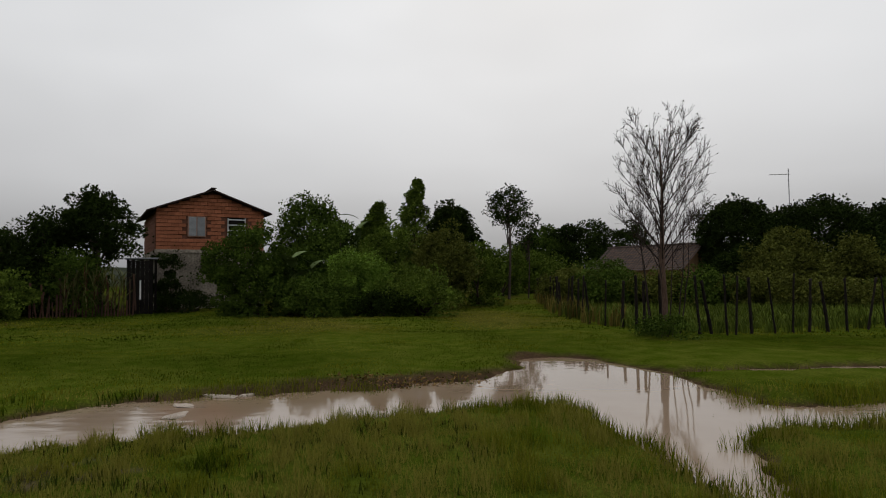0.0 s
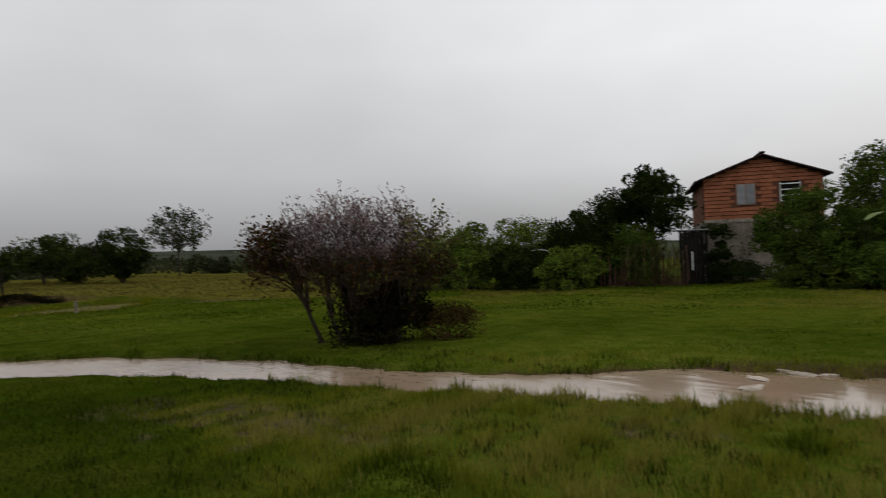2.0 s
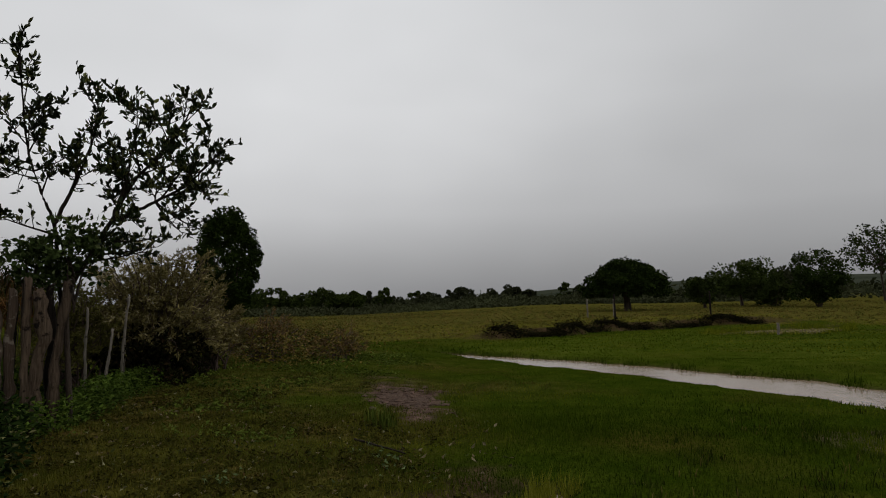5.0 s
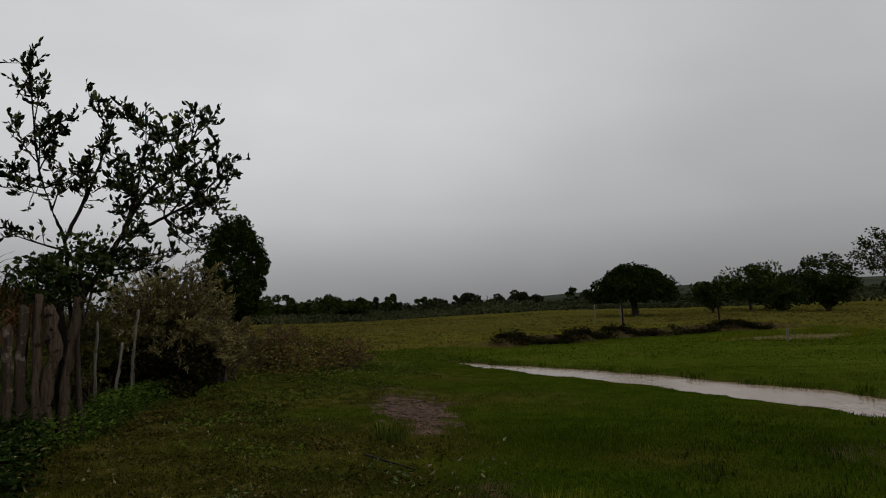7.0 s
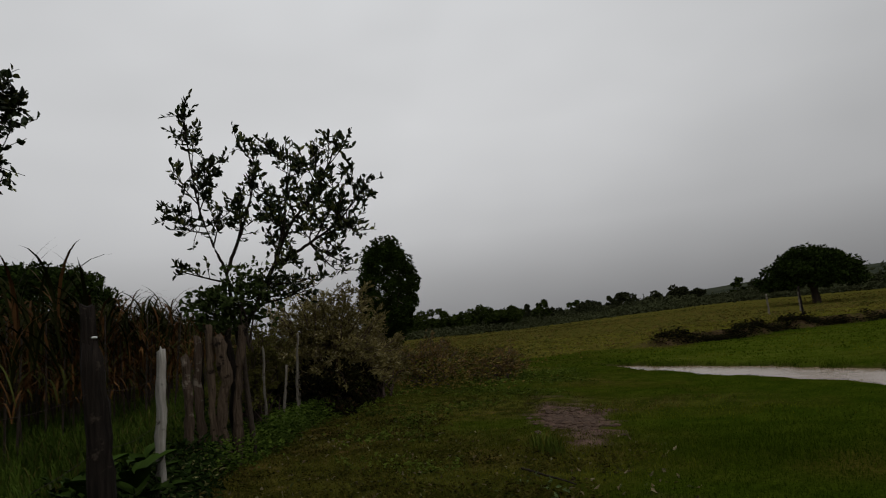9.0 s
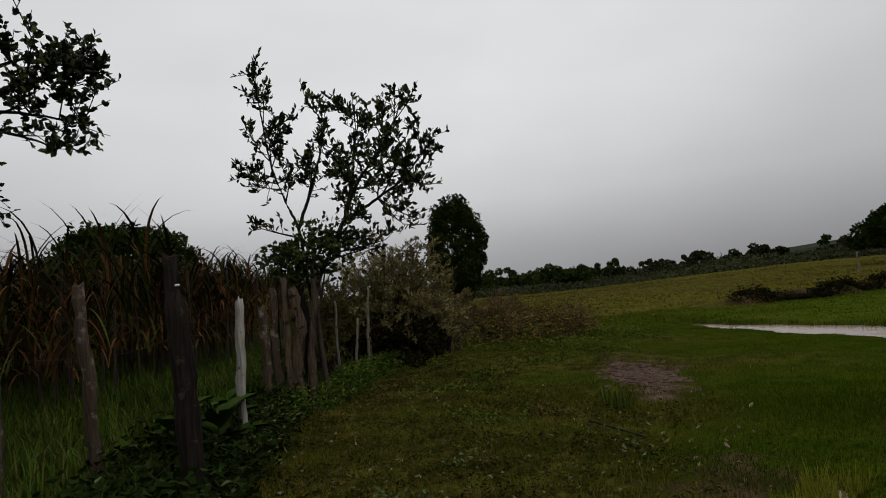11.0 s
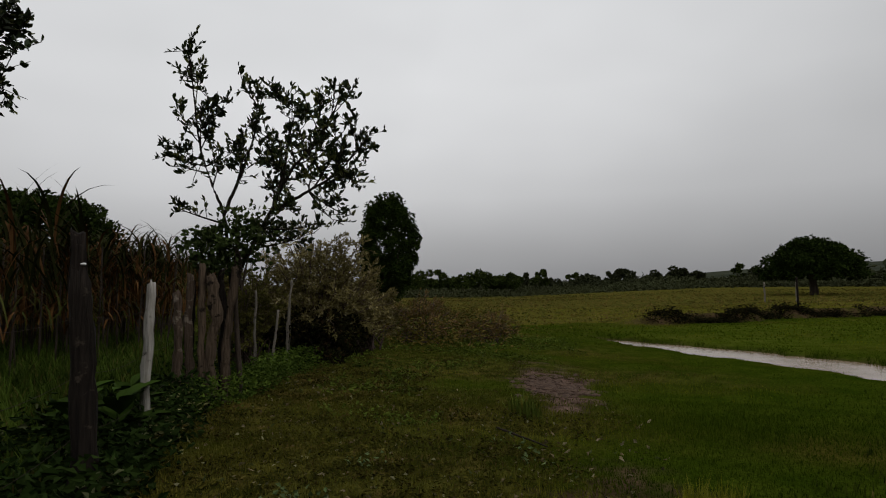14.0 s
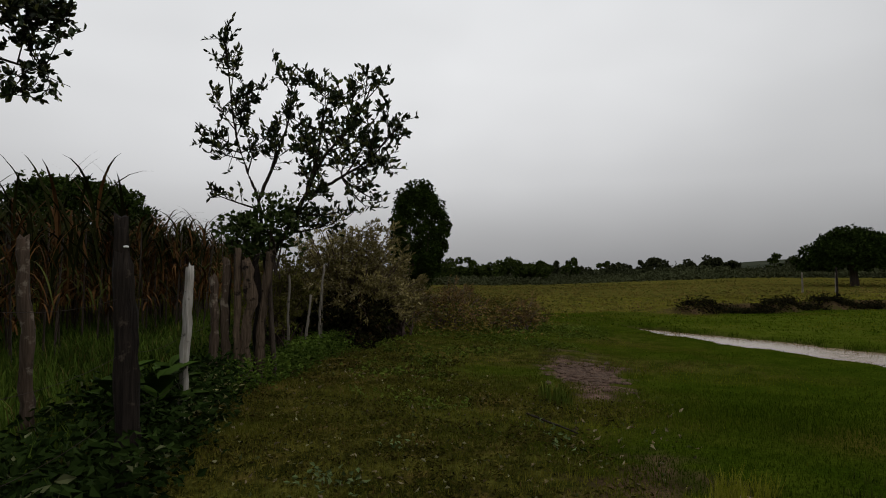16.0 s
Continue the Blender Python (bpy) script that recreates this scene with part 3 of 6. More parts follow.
tagged(ground, "wet green pasture with muddy banks and a worn earth patch", "ground", kind="structure")

# standing water, level at 0
bmw = bmesh.new()
for x0, y0, x1, y1 in ((-39, -7, -24, 17), (-23.9, -7, 15, 15)):
    bmw.faces.new([bmw.verts.new(v) for v in ((x0, y0, 0), (x1, y0, 0), (x1, y1, 0), (x0, y1, 0))])
water = part("water", bmw, M_WATER, None)
tagged(water, "shallow muddy brown floodwater mirroring the grey sky", "water", kind="structure")

# ---- grass ----
def grass_field(name, label, n, r0, r1, a0, a1, hgt, wid, seed, keep, tint, lean=0.35):
    rng = np.random.RandomState(seed)
    r = np.sqrt(rng.uniform(r0 * r0, r1 * r1, n))
    a = np.radians(rng.uniform(a0, a1, n))
    x, y = -r * np.sin(a), r * np.cos(a)
    d = shore(x, y)
    k = rng.uniform(size=n) < keep(x, y, d)
    x, y, d = x[k], y[k], d[k]
    z = height(x, y, d) - 0.01
    m = len(x)
    h = hgt(x, y, d) * rng.uniform(0.5, 1.35, m)
    w = wid * rng.uniform(0.6, 1.3, m)
    th, la = rng.uniform(0, 6.28, m), rng.uniform(0, 6.28, m)
    ln = h * lean * rng.uniform(0, 1.6, m)
    P = np.stack([x, y, z], 1)
    s = np.stack([np.cos(th), np.sin(th), 0 * th], 1) * w[:, None] / 2
    tip = P + np.stack([np.cos(la) * ln, np.sin(la) * ln, h], 1)
    V = np.stack([P - s, P + s, tip], 1).reshape(-1, 3)
    F = np.arange(3 * m).reshape(-1, 3)
    t = np.repeat(clip01(tint(x, y, d) + rng.normal(0, 0.08, m)), 3)
    ob = new(name, mesh_np(name, V, F, M_BLADE, False, {"tint": t, "turf": np.repeat(turf_zone(x, y), 3)}))
    return tagged(ob, label, "grass", kind="stuff")


def keep_lawn(x, y, d):
    b = np.hypot((x - PX) * PC + (y - PY) * PS, ((y - PY) * PC - (x - PX) * PS) * patch_slim(x, y)) / PR
    tuft = 1 - 0.75 * near_side(x, y) * step(0.0, 0.5, ripple(x + 2, y + 7, 0.11))
    return tuft * step(-0.25, 1.0, d / mud_width(x, y) + 0.3 * ripple(x, y, 0.3)) * step(0.5, 1.1, b + 0.2 * ripple(x, y, 0.25))


def lawn_tint(x, y, d):
    worn = np.exp(-((x + 6.0 - 1.15 * (y - 3.05)) / 1.6) ** 2 - ((y - 3.05 + 0.2 * (x + 6)) / 0.75) ** 2)
    return clip01(0.14 + 0.4 * worn * (1 + ripple(x, y, 0.2)) + 0.22 * fresh_zone(x, y) + 0.14 * ripple(x, y, 1.1) + 0.62 * near_side(x, y) * (1 + 0.9 * ripple(x + 5, y, 0.4)) + 0.6 * dry_zone(x, y) + 0.3 * turf_zone(x, y) * (1 + ripple(x, y, 0.7)) + (0.25 * near_side(x, y) - 0.12 * (1 - near_side(x, y))) * (1 - step(0.1, 0.9, d)) + 0.3 * ripple(0.4 * x, y, 0.6) * step(10, 14, y) * (1 - step(40, 60, y)) - 0.12 * step(20, 24, y))


def lawn_height(x, y, d):
    low = 1 - 0.6 * step(3.6, 4.4, x) * step(5.5, 6.3, y) * (1 - step(13, 15, y))
    return low * (0.04 + 0.03 * clip01(ripple(x, y, 0.8))) * (1 - 0.35 * step(9, 12, np.hypot(x, y))) + near_side(x, y) * (0.02 + 0.12 * clip01(1.4 * ripple(x, y, 0.2)))


grass_field("grass", "short wet pasture grass, green to olive", 260000, 3.2, 9, -42, 175, lawn_height, 0.009, 1, keep_lawn, lawn_tint)
grass_field("grass", "short green pasture grass beyond the water", 190000, 9, 19, -42, 165, lawn_height, 0.018, 2, keep_lawn, lawn_tint)
grass_field("grass", "short green pasture grass further off", 130000, 19, 42, -44, 165, lambda x, y, d: 0.05 + 0 * x, 0.06, 3, keep_lawn, lawn_tint)

grass_field("reeds", "sparse grass standing in the shallow water", 60000, 4, 13, -40, 20, lambda x, y, d: 0.17 + 0 * x, 0.011, 4,
            lambda x, y, d: step(-0.55, -0.05, d) * (1 - step(0.2, 0.5, d)) * step(0.25, 0.8, 0.5 + ripple(x, y, 0.4)) * step(0.0, 2.5, 11 - y), lambda x, y, d: 0.45 + 0 * x)
grass_field("bank_grass", "longer grass tufts fringing the water", 150000, 4, 13, -40, 60, lambda x, y, d: 0.10 + 0.1 * clip01(ripple(x, y, 0.15)), 0.012, 7,
            lambda x, y, d: step(-0.14, 0.02, d) * (1 - step(0.12, 0.35, d)) * step(0.3, 0.75, 0.5 + ripple(x, y, 0.2)) * (1 - 0.93 * step(4.0, 4.8, x)) * (y < np.interp(x, (-9.6, -7.2, -5.6, -4.2, -2.9, -1.3, 0, 1.6, 2.9, 14), (4.6, 5.5, 6.2, 7.1, 8.1, 8.6, 9.0, 9.7, 10.6, 10.6))), lambda x, y, d: 0.34 + 0.2 * ripple(x, y, 0.3))
grass_field("bank_grass", "dark overhanging grass along the far bank", 160000, 7, 21, 20, 108, lambda x, y, d: 0.08 + 0.09 * clip01(ripple(x, y, 0.22)), 0.02, 8,
            lambda x, y, d: step(-0.1, 0.03, d) * (1 - step(0.1, 0.3, d)) * step(0.25, 0.6, 0.5 + ripple(x, y, 0.3)) * (y > np.interp(x, (-19.6, -17.9, -16.2, -14, -11.9, -9.6, -7.2, -5.6, -4.2, -2.9, -1.3, 0), (-5.4, -3.6, -1.4, 1.15, 3.2, 4.6, 5.5, 6.2, 7.1, 8.1, 8.6, 9.0))), lambda x, y, d: 0.0 * x)
# blades set thick here to imitate the dark bank mirrored in the pond
grass_field("reeds", "olive grass in the far pond, thickened to stand for the bank's dark reflection", 60000, 26, 40, 64, 84, lambda x, y, d: 0.16 + 0 * x, 0.04, 6,
            lambda x, y, d: step(-2.4, -0.2, d) * (1 - step(0.2, 0.5, d)) * (0.25 + 0.75 * step(0.4, 0.7, 0.5 + ripple(x, y, 0.6))) * (azimuth(x, y) > 71), lambda x, y, d: 0.4 + 0 * x)
grass_field("reeds", "sparse grass standing in the small puddle", 9000, 3.5, 5.3, 92, 108, lambda x, y, d: 0.15 + 0 * x, 0.009, 5,
            lambda x, y, d: step(-0.35, -0.05, d) * (1 - step(0.05, 0.2, d)) * (0.3 + 0.7 * step(0.35, 0.7, 0.5 + ripple(x, y, 0.2))), lambda x, y, d: 0.6 + 0 * x)


# ---- trees and bushes ----
def crown_mesh(rng, shape, W, Hc, z0, leaf, n, clump, mat, hollow=0.5, depth=1.0, per=160):
    """Leaves on many small clumps spread over an uneven envelope."""
    n = int(n * 2.4)
    W = W * 1.08
    nc = max(8, int(n / per))
    u = rng.normal(size=(nc, 3))
    u /= np.linalg.norm(u, axis=1)[:, None]
    f = hollow + (1 - hollow) * rng.uniform(0, 1, nc) ** 0.6
    f = f * (1 + 0.1 * np.clip(rng.normal(size=nc), -1.2, 1.2))
    C = u * f[:, None]
    if shape == "cone":
        t = rng.uniform(0, 1, nc) ** 0.8
        a = rng.uniform(0, 6.28, nc)
        rad = (1 - t) ** 0.75 * np.sqrt(rng.uniform(0.1, 1, nc))
        C = np.stack([rad * np.cos(a) + 0.35 * t ** 2, rad * np.sin(a), 2 * t - 1], 1)
    elif shape == "umbrella":
        C[:, 2] = np.abs(C[:, 2]) * 1.7 - 0.75 - 0.22 * rng.uniform(0, 1, nc)
    elif shape == "bush":
        C[:, 2] = np.where(C[:, 2] < -0.2, rng.uniform(-1, 0.1, nc), C[:, 2])
    wob = 1 + 0.16 * np.sin(3 * u[:, 0] + rng.uniform(0, 6)) * np.sin(4 * u[:, 2] + rng.uniform(0, 6))
    C = C * np.stack([wob, wob, np.ones(nc)], 1)
    C = C * np.array([W / 2, W / 2 * depth, Hc / 2]) + np.array([0, 0, z0 + Hc / 2])
    rc = clump * W * rng.uniform(0.55, 1.25, nc) * (1.3 if per > 100 else 1.0)
    if shape == "cone":
        rc = rc * (1.1 - 0.6 * t)
    k = rng.randint(0, nc, n)
    d = rng.normal(size=(n, 3))
    d /= np.linalg.norm(d, axis=1)[:, None]
    d[:, 2] = d[:, 2] * 0.8 + 0.15
    P = C[k] + d * (rc[k] * rng.uniform(0.35, 1, n) ** 0.5)[:, None]
    P[:, 2] = np.maximum(P[:, 2], 0.04)
    V, F = leaves(rng, P, d + 0.7 * rng.normal(size=(n, 3)) + np.array([0, 0, -0.15]), leaf * 0.9, leaf * 0.6)
    return mesh_np("crown", V, F, mat), C


def tree(name, label, x, y, H, W, shape="round", start=0.3, leaf=0.16, n=5000, clump=0.11, mat=None, bark=None, seed=1, trunk=0.14, hollow=0.5, depth=1.0, lean=(0, 0), stems=7, per=160, group="", category="tree"):
    rng = np.random.RandomState(seed)
    z = ground_z(x, y)
    root = new(name)
    root.location = (x, y, z)
    me, C = crown_mesh(rng, shape, W, H * (1 - start), H * start, leaf, n, clump, mat or M_LEAF_MID, hollow, depth, per)
    top = np.array([lean[0], lean[1], H * (start + 0.25)])
    paths = []
    if start > 0.08:
        t = np.linspace(0, 1, 7)[:, None]
        P = t * top + 0.05 * H * np.array([[math.sin(3 * q), math.cos(4 * q) - 1, 0] for q in np.linspace(0, 1, 7)]) * 0.3
        P[0, 2] = -0.1
        paths.append((P, np.linspace(trunk * 1.15, trunk * 0.6, 7)))
    for q in C[rng.choice(len(C), min(len(C), stems), replace=False)]:
        b = top * rng.uniform(0.55, 0.95) if start > 0.08 else np.array([rng.normal() * 0.12, rng.normal() * 0.12, -0.05])
        mid = (b + q) / 2 + rng.normal(size=3) * 0.05 * W
        paths.append((np.array([b, (b + mid) / 2, mid, (mid + q) / 2, q]), np.linspace(trunk * 0.5, trunk * 0.1, 5)))
    V, F = tubes(paths, 6)
    part("trunk", mesh_np("trunk", V, F, bark or M_BARK, True), None, root)
    part("crown", me, None, root)
    return tagged(root, label, category, group)


def branchy(rng, starts, ends, laterals, lat_len, twigs, twig_len, r0, bow=0.12, first=0.3, lift=0.5, fat=1.0):
    """Bowed stems from starts to ends, with side branches and twigs; paths, and the twigs' ends and ways."""
    paths, tips = [], []
    for b, q in zip(starts, ends):
        b, q = np.asarray(b, float), np.asarray(q, float)
        L = np.linalg.norm(q - b)
        mid = b + (q - b) * 0.5 + np.array([0, 0, bow * L]) * (1 if q[2] - b[2] < L * 0.8 else 0.3) + rng.normal(size=3) * 0.04 * L
        ts = np.linspace(0, 1, 9)[:, None]
        P = (1 - ts) ** 2 * b + 2 * ts * (1 - ts) * mid + ts ** 2 * q + rng.normal(size=(9, 3)) * 0.006 * L * np.sin(ts * 3.1)
        paths.append((P, np.linspace(r0, r0 * 0.22, 9)))
        ax = (q - b) / L
        for _ in range(laterals):
            u = first + (1 - first) * rng.uniform() ** 0.85
            k = min(7, int(u * 8))
            p = P[k] + (P[k + 1] - P[k]) * (u * 8 - k if u < 1 else 1)
            side = np.cross(ax, rng.normal(size=3))
            side /= np.linalg.norm(side) + 1e-9
            d = ax * 0.75 + side * rng.uniform(0.35, 0.9) + np.array([0, 0, 0.2])
            d /= np.linalg.norm(d)
            ll = lat_len * rng.uniform(0.5, 1.2) * (1.25 - 0.75 * u)
            e = p + d * ll + np.array([0, 0, 0.12 * ll])
            Q = np.array([p, p + d * ll * 0.5 + rng.normal(size=3) * 0.03 * ll, e])
            paths.append((Q, np.array([0.34, 0.26, 0.16]) * r0 * fat))
            tips.append((e, d))
            for _ in range(twigs):
                w = rng.uniform(0.25, 1)
                p2 = Q[0] + (Q[2] - Q[0]) * w
                d2 = d + rng.normal(size=3) * 0.6 + np.array([0, 0, lift])
                d2 /= np.linalg.norm(d2)
                e2 = p2 + d2 * twig_len * rng.uniform(0.5, 1.2)
                paths.append((np.array([p2, (p2 + e2) / 2 + rng.normal(size=3) * 0.02 * twig_len, e2]), np.array([0.17, 0.13, 0.09]) * r0 * fat))
                tips.append((e2, d2))
    return paths, tips


def bare_tree(x, y):
    rng = np.random.RandomState(12)
    root = new("bare_tree")
    root.location = (x, y, ground_z(x, y))
    P = np.array([(0, 0, -0.1), (0.02, 0, 0.8), (-0.02, 0, 1.7), (0.0, 0, 2.6), (0.03, 0.0, 3.8), (0.0, 0.02, 5.3)])
    part("trunk", mesh_np("trunk", *tubes([(P, np.array([0.095, 0.085, 0.075, 0.058, 0.035, 0.01]))], 8), M_TRUNK_PALE, True), None, root)
    st, en = [], []
    for k in range(34):
        a = k * 2.4
        f = (k + 0.5) / 34
        top = 5.75 - 3.0 * f ** 1.25
        rad = 1.35 * math.sqrt(max(0.0, 1 - ((top - 3.7) / 2.4) ** 2)) * (0.95 if top > 3.4 else 0.85)
        st.append((0, 0, 1.5 + min(3.0 * (1 - f), top - 2.4) * rng.uniform(0.6, 1)))
        en.append((math.cos(a) * rad, math.sin(a) * rad, top))
    limbs, tips = branchy(rng, st, en, 16, 0.5, 5, 0.24, 0.0165, 0.0, 0.24, 0.55, 1.3)
    for k in range(6):
        a = k * 1.05
        b = (math.cos(a) * 0.4, math.sin(a) * 0.3, -0.05)
        l2, t2 = branchy(rng, [b], [(b[0] * 1.9, b[1] * 1.9, rng.uniform(2.4, 3.6))], 6, 0.5, 2, 0.3, 0.022, 0.0, 0.4, 0.4)
        limbs += l2
    part("branchwork", mesh_np("branchwork", *tubes(limbs, 4), M_BARK_GREY, True), None, root)
    C = np.array([t[0] for t in tips])
    k = rng.choice(len(C), 380, replace=False)
    V, F = leaves(rng, C[k], rng.normal(size=(len(k), 3)) + np.array([0, 0, -0.4]), 0.08, 0.04)
    part("dead_foliage", mesh_np("dead_foliage", V, F, M_LEAF_BROWN), None, root)
    return tagged(root, "leafless slender tree with upswept grey branches beside the fence", "tree")


bare_tree(6.4, 16.7)


def seedy_bush(x, y):
    """Half-bare dome of brown stems with pale seed heads at the ends and a dark leafy foot."""
    rng = np.random.RandomState(31)
    root = new("half_bare_bush")
    root.location = (x, y, ground_z(x, y))
    wide, deep = np.array([0.6, 0.8, 0.0]), np.array([-0.8, 0.6, 0.0])

    def at(u, v, z):
        return wide * u + deep * v + np.array([0, 0, z])

    st, en, trunks = [], [], []
    for u, v, ul, zt in ((-0.62, 0.1, -1.05, 1.0), (-0.2, 0.0, -0.55, 0.8), (-0.1, 0.3, -0.2, 0.7), (0.05, -0.2, -0.05, 0.6), (0.15, 0.15, 0.2, 0.7), (0.22, -0.1, 0.5, 0.6), (0.4, 0.25, 0.75, 0.7), (0.55, 0.0, 0.95, 0.55)):
        p, q = at(u, v, -0.08), at(ul, v * 1.6, zt)
        trunks.append((np.array([p, (p + q) / 2 + rng.normal(size=3) * 0.04, q]), [0.055, 0.042, 0.03]))
    part("trunk", mesh_np("trunk", *tubes(trunks, 6), M_BARK, True), None, root)
    for k in range(104):
        a = k * 2.4
        f = math.sqrt((k + 0.5) / 104)
        rr = rng.uniform(0.82, 1.06)
        e_ = at(0.0 + math.cos(a) * 2.15 * f * rr, math.sin(a) * 1.8 * f * rr, (0.95 + 1.7 * math.sqrt(max(0.02, 1 - f * f * 0.9))) * rr)
        tp = min(trunks, key=lambda w: np.hypot(*(w[0][2][:2] - e_[:2])) + rng.uniform(0, 0.5))
        st.append(tp[0][2] - (tp[0][2] - tp[0][1]) * rng.uniform(0, 0.9))
        en.append(e_)
    limbs, tips = branchy(rng, st, en, 9, 0.6, 4, 0.3, 0.019, 0.2, 0.22, 0.4)
    part("branchwork", mesh_np("branchwork", *tubes(limbs, 4), M_TWIG, True), None, root)
    C, D = np.array([t[0] for t in tips]), np.array([t[1] for t in tips])
    U = C @ wide
    hi = np.repeat(np.where((C[:, 2] > 1.65) & (U < 1.3) & (rng.uniform(size=len(C)) < 0.8))[0], 3)
    V, F = leaves(rng, C[hi] + rng.normal(size=(len(hi), 3)) * 0.035, D[hi] + 0.6 * rng.normal(size=(len(hi), 3)), 0.08, 0.03)
    part("seed_fluff", mesh_np("seed_fluff", V, F, M_SEED), None, root, "pale pinkish grey seed heads")
    lo = np.where(((C[:, 2] < 1.65) & (rng.uniform(size=len(C)) < 0.65)) | (np.hypot(U + 1.7, C[:, 2] - 1.95) < 0.5))[0]
    lo = np.repeat(lo, 4)
    V, F = leaves(rng, C[lo] + rng.normal(size=(len(lo), 3)) * 0.1, rng.normal(size=(len(lo), 3)), 0.095, 0.055)
    part("foliage", mesh_np("foliage", V, F, M_LEAF_BROWN), None, root, "reddish brown leaves low on the stems")
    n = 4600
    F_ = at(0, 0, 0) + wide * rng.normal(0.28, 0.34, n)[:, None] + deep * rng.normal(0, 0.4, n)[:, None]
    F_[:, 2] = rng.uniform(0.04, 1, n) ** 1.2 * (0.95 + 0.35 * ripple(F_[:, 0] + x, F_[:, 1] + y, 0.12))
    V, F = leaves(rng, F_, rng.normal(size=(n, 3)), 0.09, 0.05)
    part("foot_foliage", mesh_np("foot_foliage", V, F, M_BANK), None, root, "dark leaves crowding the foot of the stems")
    ol = np.repeat(np.where((U > 1.0) & (C[:, 2] > 1.1) & (rng.uniform(size=len(C)) < 0.6))[0], 3)
    V, F = leaves(rng, C[ol] + rng.normal(size=(len(ol), 3)) * 0.07, rng.normal(size=(len(ol), 3)), 0.09, 0.05)
    part("olive_foliage", mesh_np("olive_foliage", V, F, M_LEAF_BUSH), None, root, "yellowish olive leaves on the outer stems")
    return tagged(root, "half-bare bush of brown stems with pale seed heads, beside the water", "bush")


seedy_bush(-9.9, 7.5)
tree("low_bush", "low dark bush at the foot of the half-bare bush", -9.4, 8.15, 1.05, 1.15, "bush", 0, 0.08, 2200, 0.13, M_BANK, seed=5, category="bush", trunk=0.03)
tree("low_bush", "low brownish bush beside the half-bare bush", -8.85, 8.95, 0.7, 1.3, "bush", 0, 0.055, 1900, 0.13, M_LEAF_BROWN, seed=6, category="bush", trunk=0.02, hollow=0.2, per=28)

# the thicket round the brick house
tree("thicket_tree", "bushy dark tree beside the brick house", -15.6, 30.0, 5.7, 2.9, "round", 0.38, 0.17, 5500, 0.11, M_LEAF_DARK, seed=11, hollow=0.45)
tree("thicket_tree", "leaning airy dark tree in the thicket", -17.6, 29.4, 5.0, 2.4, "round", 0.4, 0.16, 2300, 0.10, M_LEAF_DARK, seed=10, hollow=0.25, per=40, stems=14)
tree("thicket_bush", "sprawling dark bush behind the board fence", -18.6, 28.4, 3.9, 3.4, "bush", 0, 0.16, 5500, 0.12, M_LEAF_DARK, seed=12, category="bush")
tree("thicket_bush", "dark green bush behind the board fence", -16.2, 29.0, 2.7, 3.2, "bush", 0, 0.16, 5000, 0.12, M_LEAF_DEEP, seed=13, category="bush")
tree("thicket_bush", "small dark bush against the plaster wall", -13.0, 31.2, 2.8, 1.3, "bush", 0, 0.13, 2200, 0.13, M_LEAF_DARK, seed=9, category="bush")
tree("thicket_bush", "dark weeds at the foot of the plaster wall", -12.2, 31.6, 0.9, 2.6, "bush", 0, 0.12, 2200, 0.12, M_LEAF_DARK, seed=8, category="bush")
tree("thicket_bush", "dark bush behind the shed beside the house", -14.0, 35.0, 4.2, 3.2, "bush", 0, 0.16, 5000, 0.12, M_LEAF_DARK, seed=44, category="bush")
tree("round_bush", "dense round green bush in front of the house", -7.75, 28.3, 3.75, 3.4, "bush", 0, 0.14, 11000, 0.09, M_LEAF_DEEP, seed=14, hollow=0.7, category="bush")
tree("thicket_tree", "broad tree behind the brick house", -8.5, 44.2, 7.0, 4.3, "round", 0.3, 0.22, 5500, 0.12, M_LEAF_DEEP, seed=15, per=40)
tree("thicket_tree", "green bushy tree with pointed top shoots", -3.8, 37.9, 5.8, 3.6, "cone", 0.1, 0.2, 5000, 0.12, M_LEAF_MID, seed=16, per=22)
tree("thicket_tree", "green bushy tree in the thicket", -5.6, 35.5, 4.4, 3.4, "bush", 0.05, 0.2, 4500, 0.13, M_LEAF_DEEP, seed=17)
tree("conifer_shaped_tree", "tall pointed feathery green tree", -1.4, 37.2, 7.1, 3.4, "cone", 0.06, 0.17, 5500, 0.11, M_LEAF_MID, seed=18, per=60)
tree("dark_round_tree", "dense dark round-headed tree", 1.2, 42.2, 6.3, 3.0, "round", 0.2, 0.2, 9000, 0.085, M_LEAF_DARK, seed=19, hollow=0.55, per=42)
tree("slender_tree", "slender tree with a small dense head", 4.9, 41.0, 7.4, 2.5, "round", 0.6, 0.17, 1500, 0.09, M_LEAF_DARK, seed=20, hollow=0.4, trunk=0.09, per=16, stems=24)
tree("slender_tree", "thin half-leafed tree beside a slender one", 6.2, 41.4, 5.8, 2.0, "round", 0.5, 0.16, 500, 0.06, M_LEAF_DARK, seed=21, hollow=0.2, trunk=0.05, stems=30, per=9)
tree("thicket_bush", "olive green upright shrub in the thicket", 0.6, 32.2, 4.0, 2.9, "bush", 0.03, 0.16, 5500, 0.13, M_UNDER, seed=22, category="bush")
tree("thicket_bush", "dark green shrub in the thicket", -2.0, 33.5, 4.2, 3.2, "bush", 0, 0.17, 5500, 0.12, M_LEAF_MID, seed=23, category="bush")
tree("bright_bush", "fresh bright green bush at the thicket's edge", -3.0, 28.0, 2.7, 2.5, "bush", 0, 0.13, 5500, 0.12, M_LEAF_BRIGHT, seed=24, category="bush")
